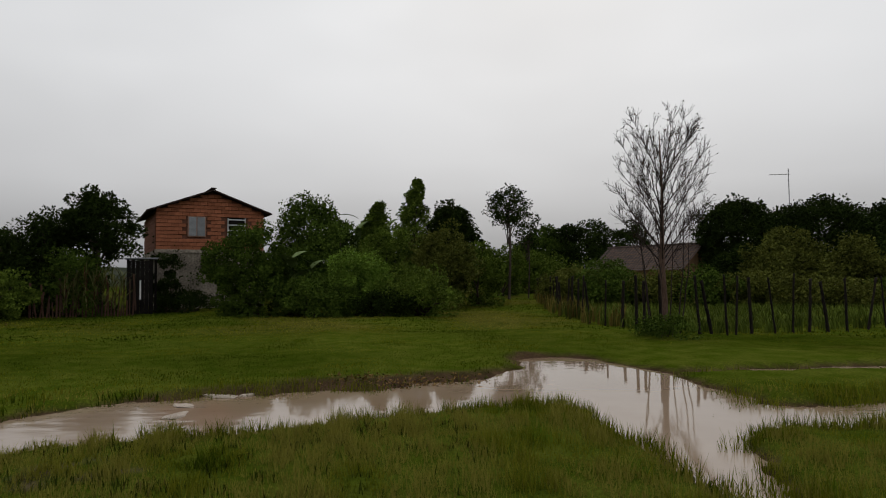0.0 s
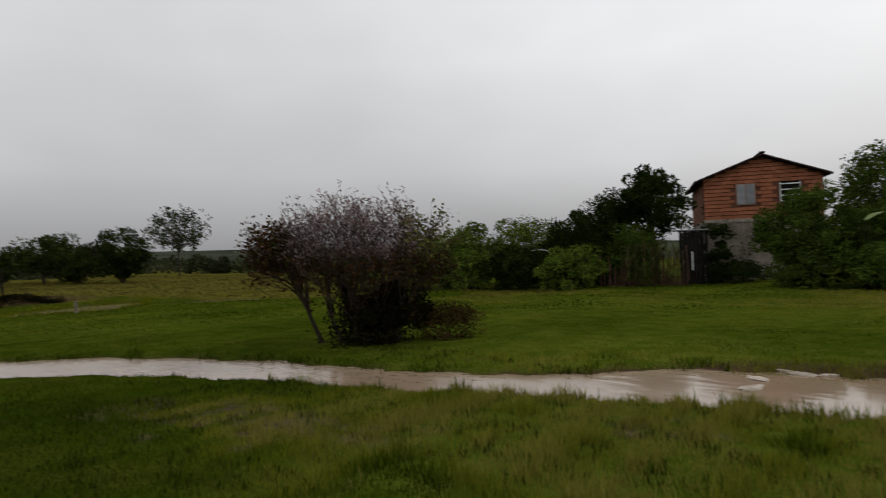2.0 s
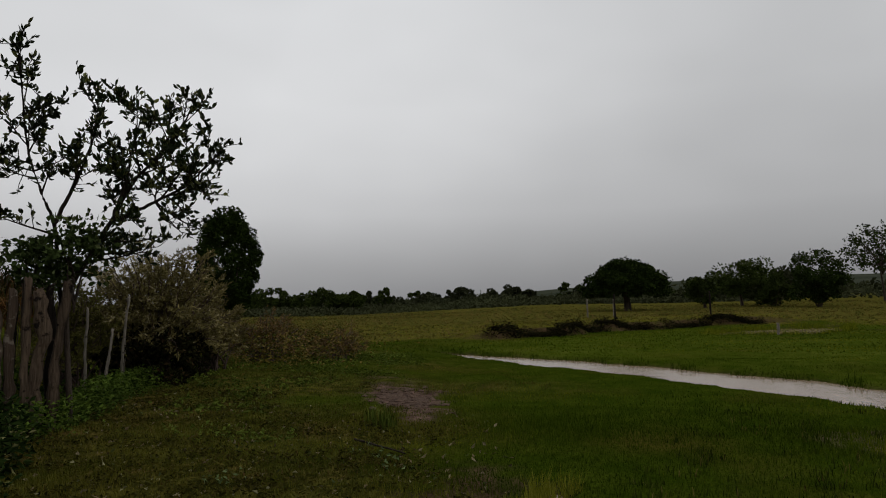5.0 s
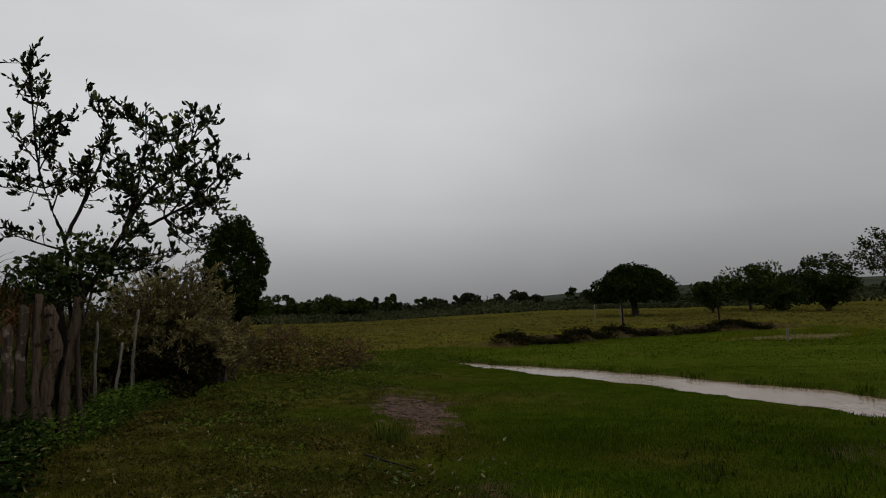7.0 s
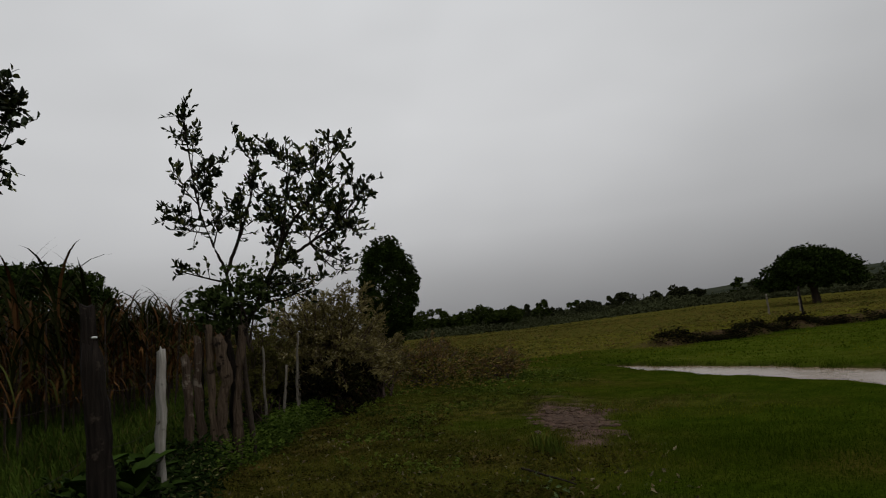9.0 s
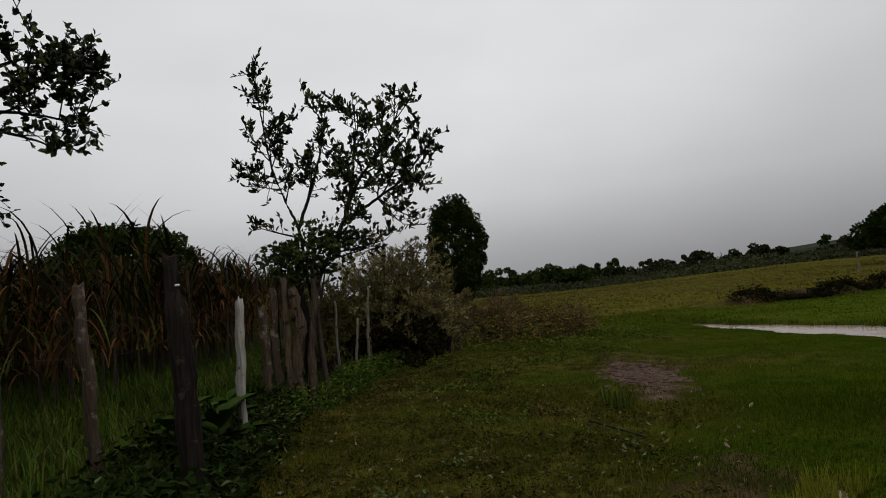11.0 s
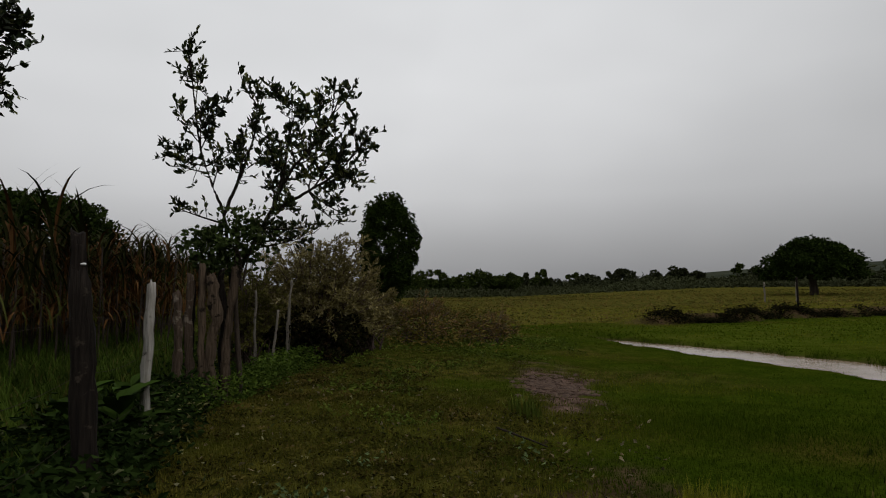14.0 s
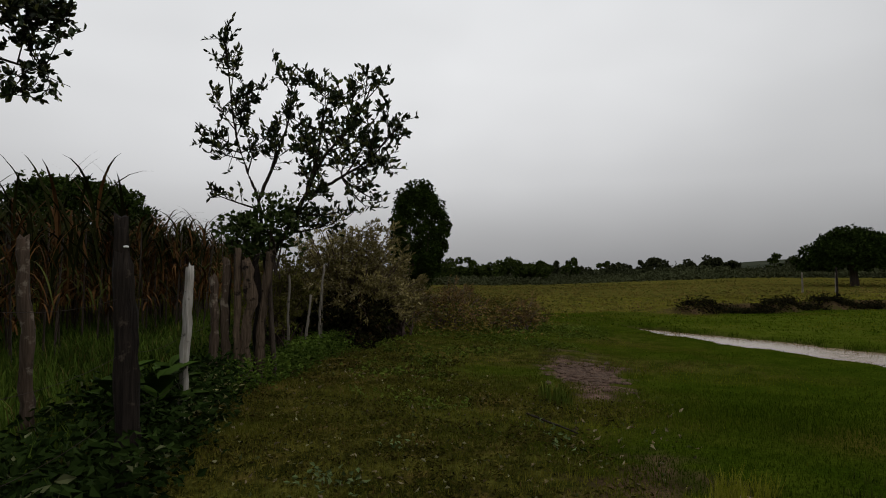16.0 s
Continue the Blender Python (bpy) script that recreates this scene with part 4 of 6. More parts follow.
tree("bright_bush", "low spreading green bush at the thicket's edge", -0.4, 27.4, 1.8, 3.0, "bush", 0, 0.13, 5000, 0.12, M_LEAF_MID, seed=25, category="bush")
tree("thicket_bush", "low leafy bush at the thicket's edge", -4.7, 27.0, 1.5, 2.8, "bush", 0, 0.13, 4000, 0.12, M_LEAF_DEEP, seed=26, category="bush")
tree("thicket_bush", "green bush at the thicket's edge", -6.2, 29.0, 2.8, 2.4, "bush", 0, 0.14, 4500, 0.12, M_LEAF_DEEP, seed=27, category="bush")
tree("thicket_bush", "dark shrub at the foot of the thicket", -1.6, 26.6, 0.9, 2.4, "bush", 0, 0.12, 2500, 0.12, M_LEAF_DARK, seed=28, category="bush")
tree("thicket_bush", "green shrub beside the grassy track", 2.6, 35.0, 3.2, 2.6, "bush", 0, 0.17, 4000, 0.13, M_LEAF_MID, seed=29, category="bush")
tree("thicket_bush", "green shrub at the end of the grassy track", 4.8, 46.0, 3.4, 3.6, "bush", 0, 0.2, 4000, 0.13, M_LEAF_MID, seed=30, category="bush")
tree("track_bush", "bush closing the far end of the grassy track", 8.0, 52.0, 3.2, 5.0, "bush", 0, 0.22, 4500, 0.12, M_LEAF_MID, seed=32, category="bush")
tree("background_tree", "rounded tree beyond the grassy track", 10.1, 59.5, 5.6, 5.4, "round", 0.05, 0.27, 7500, 0.09, M_LEAF_DEEP, seed=33)
tree("background_tree", "rounded dark tree beyond the grassy track", 13.8, 58.8, 6.1, 5.8, "round", 0.05, 0.27, 7500, 0.09, M_LEAF_DARK, seed=34)
tree("background_tree", "broad tree behind the mud hut", 22.4, 72.0, 6.9, 3.6, "round", 0.3, 0.28, 2500, 0.13, M_LEAF_DARK, seed=35)
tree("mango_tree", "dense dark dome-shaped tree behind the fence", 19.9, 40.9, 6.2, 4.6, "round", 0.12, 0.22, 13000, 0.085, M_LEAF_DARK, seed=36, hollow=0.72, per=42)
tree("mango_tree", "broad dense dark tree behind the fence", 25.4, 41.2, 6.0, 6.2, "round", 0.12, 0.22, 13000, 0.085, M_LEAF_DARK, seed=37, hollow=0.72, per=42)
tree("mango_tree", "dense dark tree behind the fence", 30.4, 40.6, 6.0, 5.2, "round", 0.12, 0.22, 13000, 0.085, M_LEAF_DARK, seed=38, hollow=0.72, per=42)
tree("paddock_bush", "olive bush in the fenced paddock", 17.4, 31.0, 3.5, 3.4, "bush", 0, 0.17, 5000, 0.12, M_UNDER, seed=39, category="bush")
tree("paddock_bush", "olive bush in the fenced paddock", 20.6, 31.2, 3.2, 3.0, "bush", 0, 0.17, 4500, 0.12, M_UNDER, seed=40, category="bush")
tree("paddock_bush", "dark bush beside the mud hut", 17.6, 36.2, 3.0, 2.6, "bush", 0, 0.17, 3500, 0.12, M_LEAF_DARK, seed=41, category="bush")
tree("paddock_bush", "dark bush in the fenced paddock", 24.0, 32.0, 3.6, 4.2, "bush", 0, 0.18, 4500, 0.12, M_LEAF_DARK, seed=42, category="bush")
for k, (bx, by, bh, bw) in enumerate(((6.9, 31.5, 1.8, 2.4), (8.6, 30.2, 1.55, 3.0), (10.6, 29.6, 1.5, 3.2), (12.6, 29.2, 1.5, 3.2), (14.4, 28.2, 1.45, 3.0), (9.4, 34.5, 2.3, 3.4), (17.0, 27.2, 1.1, 3.6), (20.0, 26.6, 1.1, 3.6))):
    tree("paddock_bush", "leafy green undergrowth between fence and hut", bx, by, bh, bw, "bush", 0, 0.15, 4200, 0.12, M_LEAF_DEEP if k % 2 else M_UNDER, seed=220 + k, category="bush", trunk=0.03, group="undergrowth before the hut")
tree("low_bush", "low dark weeds round the leafless tree", 6.2, 15.8, 0.4, 1.5, "bush", 0, 0.08, 1000, 0.14, M_LEAF_DEEP, seed=43, category="bush", trunk=0.02)
# thicket on from the house towards the open field
for k, (bx, by, bh, bw, m_) in enumerate(((-23.2, 24.4, 3.5, 2.9, M_LEAF_MID), (-22.0, 28.2, 3.9, 3.9, M_LEAF_MID), (-18.9, 28.3, 3.4, 3.2, M_LEAF_DARK), (-20.8, 25.6, 1.9, 3.2, M_LEAF_DARK),
                                           (-27.2, 26.2, 2.9, 3.6, M_LEAF_BRIGHT), (-25.0, 22.6, 1.3, 2.8, M_LEAF_MID), (-31.0, 28.5, 3.0, 4.0, M_LEAF_MID), (-17.6, 25.6, 1.8, 2.6, M_LEAF_MID))):
    tree("thicket_bush", "leafy green bush in the hedge beyond the house", bx, by, bh, bw, "bush", 0, 0.15, 5500 if bw > 3 else 4000, 0.12, m_, seed=50 + k, category="bush", group="hedge beyond the house")
# open field
tree("far_tree", "small rounded tree in the open field", -68.3, 13.5, 4.6, 4.8, "round", 0.15, 0.3, 2600, 0.13, M_LEAF_FARTREE, seed=61)
tree("far_tree", "small shrubby tree in the open field", -64.0, 9.4, 3.2, 2.6, "round", 0.1, 0.28, 1500, 0.14, M_LEAF_FARTREE, seed=62)
tree("far_tree", "dark shrubby tree in the open field", -60.9, 18.2, 4.6, 4.2, "round", 0.08, 0.28, 2600, 0.13, M_LEAF_DARK, seed=63)
tree("far_tree", "shrubby tree in the open field", -65.0, 15.8, 3.2, 3.2, "round", 0.05, 0.28, 1700, 0.13, M_LEAF_FARTREE, seed=64)
tree("sparse_tree", "sparsely leafed tree in the open field", -74.5, 28.4, 8.0, 6.8, "round", 0.35, 0.32, 1100, 0.035, M_LEAF_DARK, seed=65, hollow=0.35, stems=60, trunk=0.1, per=9)
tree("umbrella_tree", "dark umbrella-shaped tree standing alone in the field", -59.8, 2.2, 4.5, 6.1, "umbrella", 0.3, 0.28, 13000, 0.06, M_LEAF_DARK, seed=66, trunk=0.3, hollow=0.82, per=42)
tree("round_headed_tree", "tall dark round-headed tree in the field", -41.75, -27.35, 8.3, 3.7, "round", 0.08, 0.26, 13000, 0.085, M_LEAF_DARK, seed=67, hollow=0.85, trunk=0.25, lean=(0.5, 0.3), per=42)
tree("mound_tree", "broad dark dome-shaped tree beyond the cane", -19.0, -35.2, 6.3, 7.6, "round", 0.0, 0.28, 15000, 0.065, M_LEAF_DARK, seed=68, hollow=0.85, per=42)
rngf = np.random.RandomState(77)
for k in range(46):
    az_ = radians(rngf.uniform(88, 128))
    r_ = rngf.uniform(120, 210)
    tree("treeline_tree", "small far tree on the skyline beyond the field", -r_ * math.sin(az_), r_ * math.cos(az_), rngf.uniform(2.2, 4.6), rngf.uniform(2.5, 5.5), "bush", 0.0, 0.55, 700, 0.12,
         M_LEAF_HAZY if k % 3 else M_LEAF_FARTREE, seed=100 + k, trunk=0.1, group="far treeline", stems=4)
for k in range(9):
    az_ = radians(112.5 + 1.05 * k + rngf.normal() * 0.3)
    tree("treeline_tree", "rounded far tree in a clump on the skyline", -118 * math.sin(az_), 118 * math.cos(az_), rngf.uniform(2.6, 4.4), rngf.uniform(3.5, 6.0), "bush", 0.0, 0.5, 900, 0.12, M_LEAF_FARTREE, seed=250 + k, trunk=0.1, group="far treeline", stems=4)
for k in range(30):
    az_ = radians(rngf.uniform(40, 92))
    r_ = rngf.uniform(75, 190)
    tree("hillside_tree", "small far tree or bush on the hillside", -r_ * math.sin(az_), r_ * math.cos(az_), rngf.uniform(1.5, 4.0), rngf.uniform(3, 6), "bush", 0.0, 0.5, 420, 0.13,
         M_LEAF_HAZY if k % 3 else M_LEAF_FARTREE, seed=160 + k, trunk=0.1, group="hillside trees", stems=4)


def far_scrub(name, label, n, seed, a0, a1, r0, r1, hgt, leaf):
    rng = np.random.RandomState(seed)
    a, r = np.radians(rng.uniform(a0, a1, n)), rng.uniform(r0, r1, n)
    x, y = -r * np.sin(a), r * np.cos(a)
    hh = hgt * (0.15 + 1.1 * clip01(0.3 + 0.8 * ripple(x, y, 6)) * clip01(0.7 + 0.9 * ripple(x + 50, y, 2.2)))
    per = 7
    P = np.repeat(np.stack([x, y, height(x, y)], 1), per, 0) + np.stack([rng.normal(0, 0.9, n * per), rng.normal(0, 0.9, n * per), rng.uniform(0, 1, n * per) * np.repeat(hh, per)], 1)
    V, F = leaves(rng, P, rng.normal(size=(n * per, 3)), leaf, leaf * 0.6)
    return tagged(new(name, mesh_np(name, V, F, M_LEAF_HAZY)), label, "scrub", kind="stuff")


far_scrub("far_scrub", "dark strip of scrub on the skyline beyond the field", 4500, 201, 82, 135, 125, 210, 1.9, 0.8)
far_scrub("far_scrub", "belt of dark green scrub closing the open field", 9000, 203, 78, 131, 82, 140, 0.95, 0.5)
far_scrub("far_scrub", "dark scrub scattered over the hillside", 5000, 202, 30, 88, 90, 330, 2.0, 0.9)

# ---- the brick house ----
def house():
    root = new("brick_house")
    a, b = np.array([-14.25, 32.93]), np.array([-9.4, 35.68])
    wide = float(np.linalg.norm(b - a))
    root.matrix_world = pose(a[0], a[1], ground_z(*a), 0, 0, math.degrees(math.atan2(b[1] - a[1], b[0] - a[0])))
    deep, floor, eave, ridge = 7.0, 3.2, 5.3, 6.35
    bm = bmesh.new()
    box(bm, 0, 0, -0.3, wide, deep, floor)
    part("lower_wall", bm, M_PLASTER, root, "stained grey plaster of the lower storey")
    bm = bmesh.new()
    prof = [(0.03, floor), (wide - 0.03, floor), (wide - 0.03, eave), (wide / 2, ridge), (0.03, eave)]
    lo = [bm.verts.new((p[0], 0.03, p[1])) for p in prof]
    hi = [bm.verts.new((p[0], deep - 0.03, p[1])) for p in prof]
    bm.faces.new(lo)
    bm.faces.new(list(reversed(hi)))
    for i in range(5):
        bm.faces.new((lo[i], lo[(i + 1) % 5], hi[(i + 1) % 5], hi[i]))
    wall = part("upper_wall", bm, M_MORTAR, root, "brick upper storey with rough mortar joints")
    # floor slab edge
    bm = bmesh.new()
    box(bm, -0.05, -0.05, floor - 0.16, wide + 0.05, -0.001, floor + 0.02, 0.01)
    part("floor_slab", bm, M_PLASTER, root, "grey concrete slab edge")
    # roof
    for sgn in (0, 1):
        bm = bmesh.new()
        x_in, x_out = wide / 2, (-0.45 if sgn == 0 else wide + 0.35)
        sl = (ridge - eave) / (wide / 2)
        z_out = ridge + 0.03 - sl * abs(x_out - x_in)
        n = 26
        for yk in range(n):
            y0, y1 = -0.45 + (deep + 0.9) * yk / n, -0.45 + (deep + 0.9) * (yk + 1) / n
            h = 0.035 if yk % 2 else 0.0
            v = [bm.verts.new(q) for q in ((x_in, y0, ridge + 0.03 + h), (x_in, y1, ridge + 0.03 + h), (x_out, y1, z_out + h), (x_out, y0, z_out + h))]
            w = [bm.verts.new((q.co.x, q.co.y, q.co.z + 0.07)) for q in v]
            bm.faces.new(v)
            bm.faces.new(list(reversed(w)))
            for i in range(4):
                bm.faces.new((v[i], v[(i + 1) % 4], w[(i + 1) % 4], w[i]))
        part("roof_slope", bm, M_ROOF, root, "dark weathered roof sheet")
    bm = bmesh.new()
    box(bm, wide / 2 - 0.15, -0.47, ridge + 0.12, wide / 2 + 0.15, deep + 0.47, ridge + 0.2, 0.03)
    part("ridge_cap", bm, M_ROOF, root)
    # windows
    wz, wh = floor + 0.75, 1.0
    wins = ((1.6, 2.42), (3.62, 4.5))
    w1 = new("window")
    w1.parent = root
    for nm, q, mt in (("frame", (1.55, -0.06, wz - 0.05, 2.47, -0.004, wz + wh + 0.05), M_FRAME), ("shutter", (1.61, -0.085, wz, 1.98, -0.062, wz + wh), M_SHUTTER), ("shutter", (2.03, -0.085, wz, 2.41, -0.062, wz + wh), M_SHUTTER)):
        bm = bmesh.new()
        box(bm, *q, 0.008)
        part(nm, bm, mt, w1)
    w2 = new("window")
    w2.parent = root
    # solid panel on the wall; the room's darkness is in its near-black colour
    bm = bmesh.new()
    box(bm, 3.57, -0.05, wz - 0.05, 4.55, -0.004, wz + wh + 0.05, 0.008)
    part("opening", bm, M_BLACK, w2, "near-black panel painted as the unlit room behind")
    for k in range(4):
        bm = bmesh.new()
        box(bm, 3.6, -0.085, wz + 0.03 + k * 0.29, 4.52, -0.052, wz + 0.09 + k * 0.29, 0.008)
        part("louvre", bm, M_WHITE, w2, "pale louvre bar")
    for x_ in (3.58, 4.49):
        bm = bmesh.new()
        box(bm, x_, -0.088, wz - 0.02, x_ + 0.05, -0.056, wz + wh + 0.02, 0.008)
        part("jamb", bm, M_WHITE, w2, "pale window jamb")
    # bricks of the front gable, one object each
    bw, bh = 0.36, 0.20
    bm = bmesh.new()
    box(bm, 0, -0.05, 0, bw - 0.008, 0.012, bh - 0.032, 0.006)
    me = bpy.data.meshes.new("brick")
    bm.to_mesh(me)
    bm.free()
    me.materials.append(M_BRICK)
    rng = np.random.RandomState(3)
    row = 0
    z = floor + 0.02
    while z < ridge - 0.2:
        x = 0.02 - (bw / 2 if row % 2 else 0)
        while x < wide:
            x0, x1 = max(x, 0.02), min(x + bw, wide - 0.02)
            top_ = ridge - abs((x0 + x1) / 2 - wide / 2) * (ridge - eave) / (wide / 2)
            blocked = any(x1 > u0 - 0.05 and x0 < u1 + 0.05 and z + bh > wz - 0.06 and z < wz + wh + 0.06 for u0, u1 in wins)
            if x1 - x0 > 0.1 and z + bh < top_ + 0.06 and not blocked:
                ob = new("brick", me)
                ob.parent = wall
                ob.location = (x0, rng.uniform(-0.006, 0.006), z)
                ob.scale = ((x1 - x0) / bw, 1, 1)
            x += bw
        z += bh
        row += 1
    # bricks of the visible side, joined
    V, F = [], []
    for r_ in range(int((eave - floor) / bh)):
        for c_ in range(int(deep / bw)):
            y0, z0 = c_ * bw + (bw / 2 if r_ % 2 else 0.02), floor + 0.02 + r_ * bh
            k = len(V)
            V += [(-0.02, y0, z0), (-0.02, y0 + bw - 0.02, z0), (-0.02, y0 + bw - 0.02, z0 + bh - 0.02), (-0.02, y0, z0 + bh - 0.02),
                  (0.035, y0, z0), (0.035, y0 + bw - 0.02, z0), (0.035, y0 + bw - 0.02, z0 + bh - 0.02), (0.035, y0, z0 + bh - 0.02)]
            F += [(k + 3, k + 2, k + 1, k), (k, k + 1, k + 5, k + 4), (k + 1, k + 2, k + 6, k + 5), (k + 2, k + 3, k + 7, k + 6), (k + 3, k, k + 4, k + 7)]
    tagged(part("side_bricks", mesh_np("side_bricks", V, F, M_MORTAR), None, root), kind="stuff")
    return tagged(root, "two-storey house, bare red brick above stained grey plaster", "house")


house()


def shed():
    """Dark lean-to of boards beside the house, with a pale sheet on top."""
    root = new("board_shed")
    root.matrix_world = pose(-14.15, 30.0, ground_z(-14.15, 30.0), 0, 0, 25)
    for k in range(6):
        bm = bmesh.new()
        box(bm, -0.1 + k * 0.19, 0, -0.1, 0.085 + k * 0.19, 0.04, 2.55 + 0.05 * (k % 2), 0.006)
        part("board", bm, M_BLACK, root)
    for k in (0, 1):
        bm = bmesh.new()
        box(bm, -0.1 + 1.2 * k, 0.05, -0.1, 0.0 + 1.2 * k, 1.6, 2.6, 0.01)
        part("side", bm, M_BLACK, root)
    bm = bmesh.new()
    box(bm, -0.2, -0.1, 2.62, 1.25, 1.75, 2.68, 0.01)
    part("roof", bm, M_SHUTTER, root, "pale sheet roof")
    bm = bmesh.new()
    box(bm, 0.45, -0.03, 0.7, 0.52, -0.004, 1.6, 0.006)
    part("pale_plank", bm, M_WHITE, root, "pale upright plank")
    return tagged(root, "dark board shed with a pale sheet roof beside the house", "shed")


shed()


def board_fence():
    rng = np.random.RandomState(8)
    root = new("board_fence")
    root.matrix_world = pose(-16.9, 27.0, ground_z(-16.9, 27.0) - 0.08, 0, 0, 29)
    for k in range(34):
        h = rng.uniform(0.6, 1.7)
        bm = bmesh.new()
        box(bm, k * 0.123, 0, 0, k * 0.123 + rng.uniform(0.04, 0.085), 0.03, h, 0.008)
        ob = part("board", bm, M_WOOD, root)
        ob.rotation_euler = (0, rng.normal() * 0.05, 0)
    return tagged(root, "ragged brown board fence before the house", "fence")


board_fence()


def hut():
    root = new("mud_hut")
    root.matrix_world = pose(16.0, 40.6, ground_z(15.0, 40.9) - 0.15, 0, 0, 38)
    L, Wd, eave, ridge = 7.0, 4.2, 2.25, 3.65
    # gable wall along local x, ridge runs along local y
    bm = bmesh.new()
    prof = [(0, -0.2), (Wd, -0.2), (Wd, eave), (Wd / 2, ridge), (0, eave)]
    lo = [bm.verts.new((p[0], 0, p[1])) for p in prof]
    hi = [bm.verts.new((p[0], L, p[1])) for p in prof]
    bm.faces.new(lo)
    bm.faces.new(list(reversed(hi)))
    for i in range(5):
        bm.faces.new((lo[i], lo[(i + 1) % 5], hi[(i + 1) % 5], hi[i]))
    part("wall", bm, M_MUDWALL, root, "ochre mud wall")
    for sgn in (0, 1):
        bm = bmesh.new()
        rng = np.random.RandomState(sgn)
        nx, ny = 12, 30
        for i in range(nx):
            for j in range(ny):
                t0, t1 = i / nx, (i + 1.25) / nx
                xo = -0.5 if sgn == 0 else Wd + 0.5
                f = lambda t: (Wd / 2 + (xo - Wd / 2) * t, ridge + 0.05 - (ridge - eave) / (Wd / 2) * abs(xo - Wd / 2) * t)
                (xa, za), (xb, zb) = f(t0), f(t1)
                y0 = -0.3 + (L + 0.6) * j / ny
                y1 = y0 + (L + 0.6) / ny * 0.96
                q = rng.normal() * 0.012
                v = [bm.verts.new(p) for p in ((xa, y0, za + q), (xa, y1, za + q), (xb, y1, zb + 0.05 + q), (xb, y0, zb + 0.05 + q), (xa, (y0 + y1) / 2, za + 0.05 + q), (xb, (y0 + y1) / 2, zb + 0.1 + q))]
                bm.faces.new((v[0], v[4], v[5], v[3]))
                bm.faces.new((v[4], v[1], v[2], v[5]))
        tagged(part("roof_tiles", bm, M_TILE, root, "weathered brown clay tiles"), kind="stuff")
    bm = bmesh.new()
    box(bm, Wd / 2 - 0.12, -0.35, ridge + 0.03, Wd / 2 + 0.12, L + 0.35, ridge + 0.16, 0.04)
    part("ridge_tiles", bm, M_TILE, root)
    return tagged(root, "low mud-walled hut with an old brown tiled roof", "house")


hut()


def antenna():
    root = new("aerial_mast")
    root.location = (32.1, 57.1, ground_z(32.1, 57.1))
    part("mast", mesh_np("mast", *tubes([(np.array([(0, 0, -0.1), (0, 0, 5.0), (0, 0, 10.8)]), [0.05, 0.045, 0.04])], 8), M_METAL, True), None, root)
    part("boom", mesh_np("boom", *tubes([(np.array([(-1.7, 0, 10.25), (0.15, 0, 10.3)]), [0.03, 0.03])], 6), M_METAL, True), None, root)
    for k in range(6):
        x_ = -1.6 + 0.3 * k
        part("element", mesh_np("element", *tubes([(np.array([(x_, -0.3, 10.27), (x_, 0.3, 10.27)]), [0.012, 0.012])], 4), M_METAL), None, root)
    return tagged(root, "thin grey television aerial on a tall mast", "aerial")


antenna()


# ---- fences ----
def post(x, y, h, r, mat, label, lean=(0, 0), seed=0, sink=0.15, group="", square=False, name="fence_post", bend=1.0):
    """An uneven, weathered round or split post."""
    rng = np.random.RandomState(seed)
    n = 17
    t = np.linspace(0, 1, n)
    sway = np.cumsum(rng.normal(0, r * 0.07 * bend, (2, n)), 1)
    P = np.stack([lean[0] * t + sway[0], lean[1] * t + sway[1], -sink + (h + sink) * t], 1)
    sides = 9
    a = np.linspace(0, 6.283, sides, endpoint=False)
    prof = 1 + rng.normal(0, 0.13, sides)
    if square:
        prof = prof * np.array([1.1, 0.8, 0.8, 1.15, 0.85, 1.0, 0.8, 1.1, 0.85])
    R = r * (1.05 - 0.16 * t) * (1 + rng.normal(0, 0.075 * min(bend, 1.8), n))
    ring = P[:, None] + np.stack([np.cos(a)[None] * prof * R[:, None], np.sin(a)[None] * prof * R[:, None], np.zeros((n, sides))], -1)
    V = ring.reshape(-1, 3)
    V[:, :2] += rng.normal(0, r * 0.05, (len(V), 2))
    V[-sides:, 2] += rng.normal(0, r * 0.5, sides)
    i, j = np.meshgrid(np.arange(n - 1), np.arange(sides), indexing="ij")
    q, w = i * sides + j, i * sides + (j + 1) % sides
    F = np.stack([q, w, w + sides, q + sides], -1).reshape(-1, 4)
    tipi = len(V)
    V = np.concatenate([V, [P[-1] + np.array([0, 0, r * 0.1])]])
    k = (n - 1) * sides
    cap = np.array([[k + s_, k + (s_ + 1) % sides, tipi, tipi] for s_ in range(sides)])
    T = np.concatenate([F[:, [0, 1, 2]], F[:, [0, 2, 3]], cap[:, :3]])
    ob = new(name, mesh_np(name, V, T, mat, True))
    ob.location = (x, y, ground_z(x, y))
    return tagged(ob, label, "post", group)


def track_x(y):
    """Where the paddock fence runs along the grassy track."""
    return np.interp(y, (16.6, 19.5, 22, 28, 36, 44), (6.4, 5.8, 5.4, 5.6, 6.4, 7.3))


rngp = np.random.RandomState(21)
for k in range(26):
    f = k / 25
    post(track_x(16.8 + 27 * f ** 1.15) + rngp.normal() * 0.08, 16.8 + 27 * f ** 1.15, rngp.uniform(1.25, 1.6), rngp.uniform(0.028, 0.05), M_POST_DARK, "rough stick fence post along the grassy track",
         (rngp.normal() * 0.1, rngp.normal() * 0.08), 300 + k, group="paddock fence posts")
front = (7.2, 7.55, 8.0, 8.25, 8.75, 9.5, 10.05, 10.6, 11.25, 11.9, 12.6, 13.3, 14.1, 15.0)
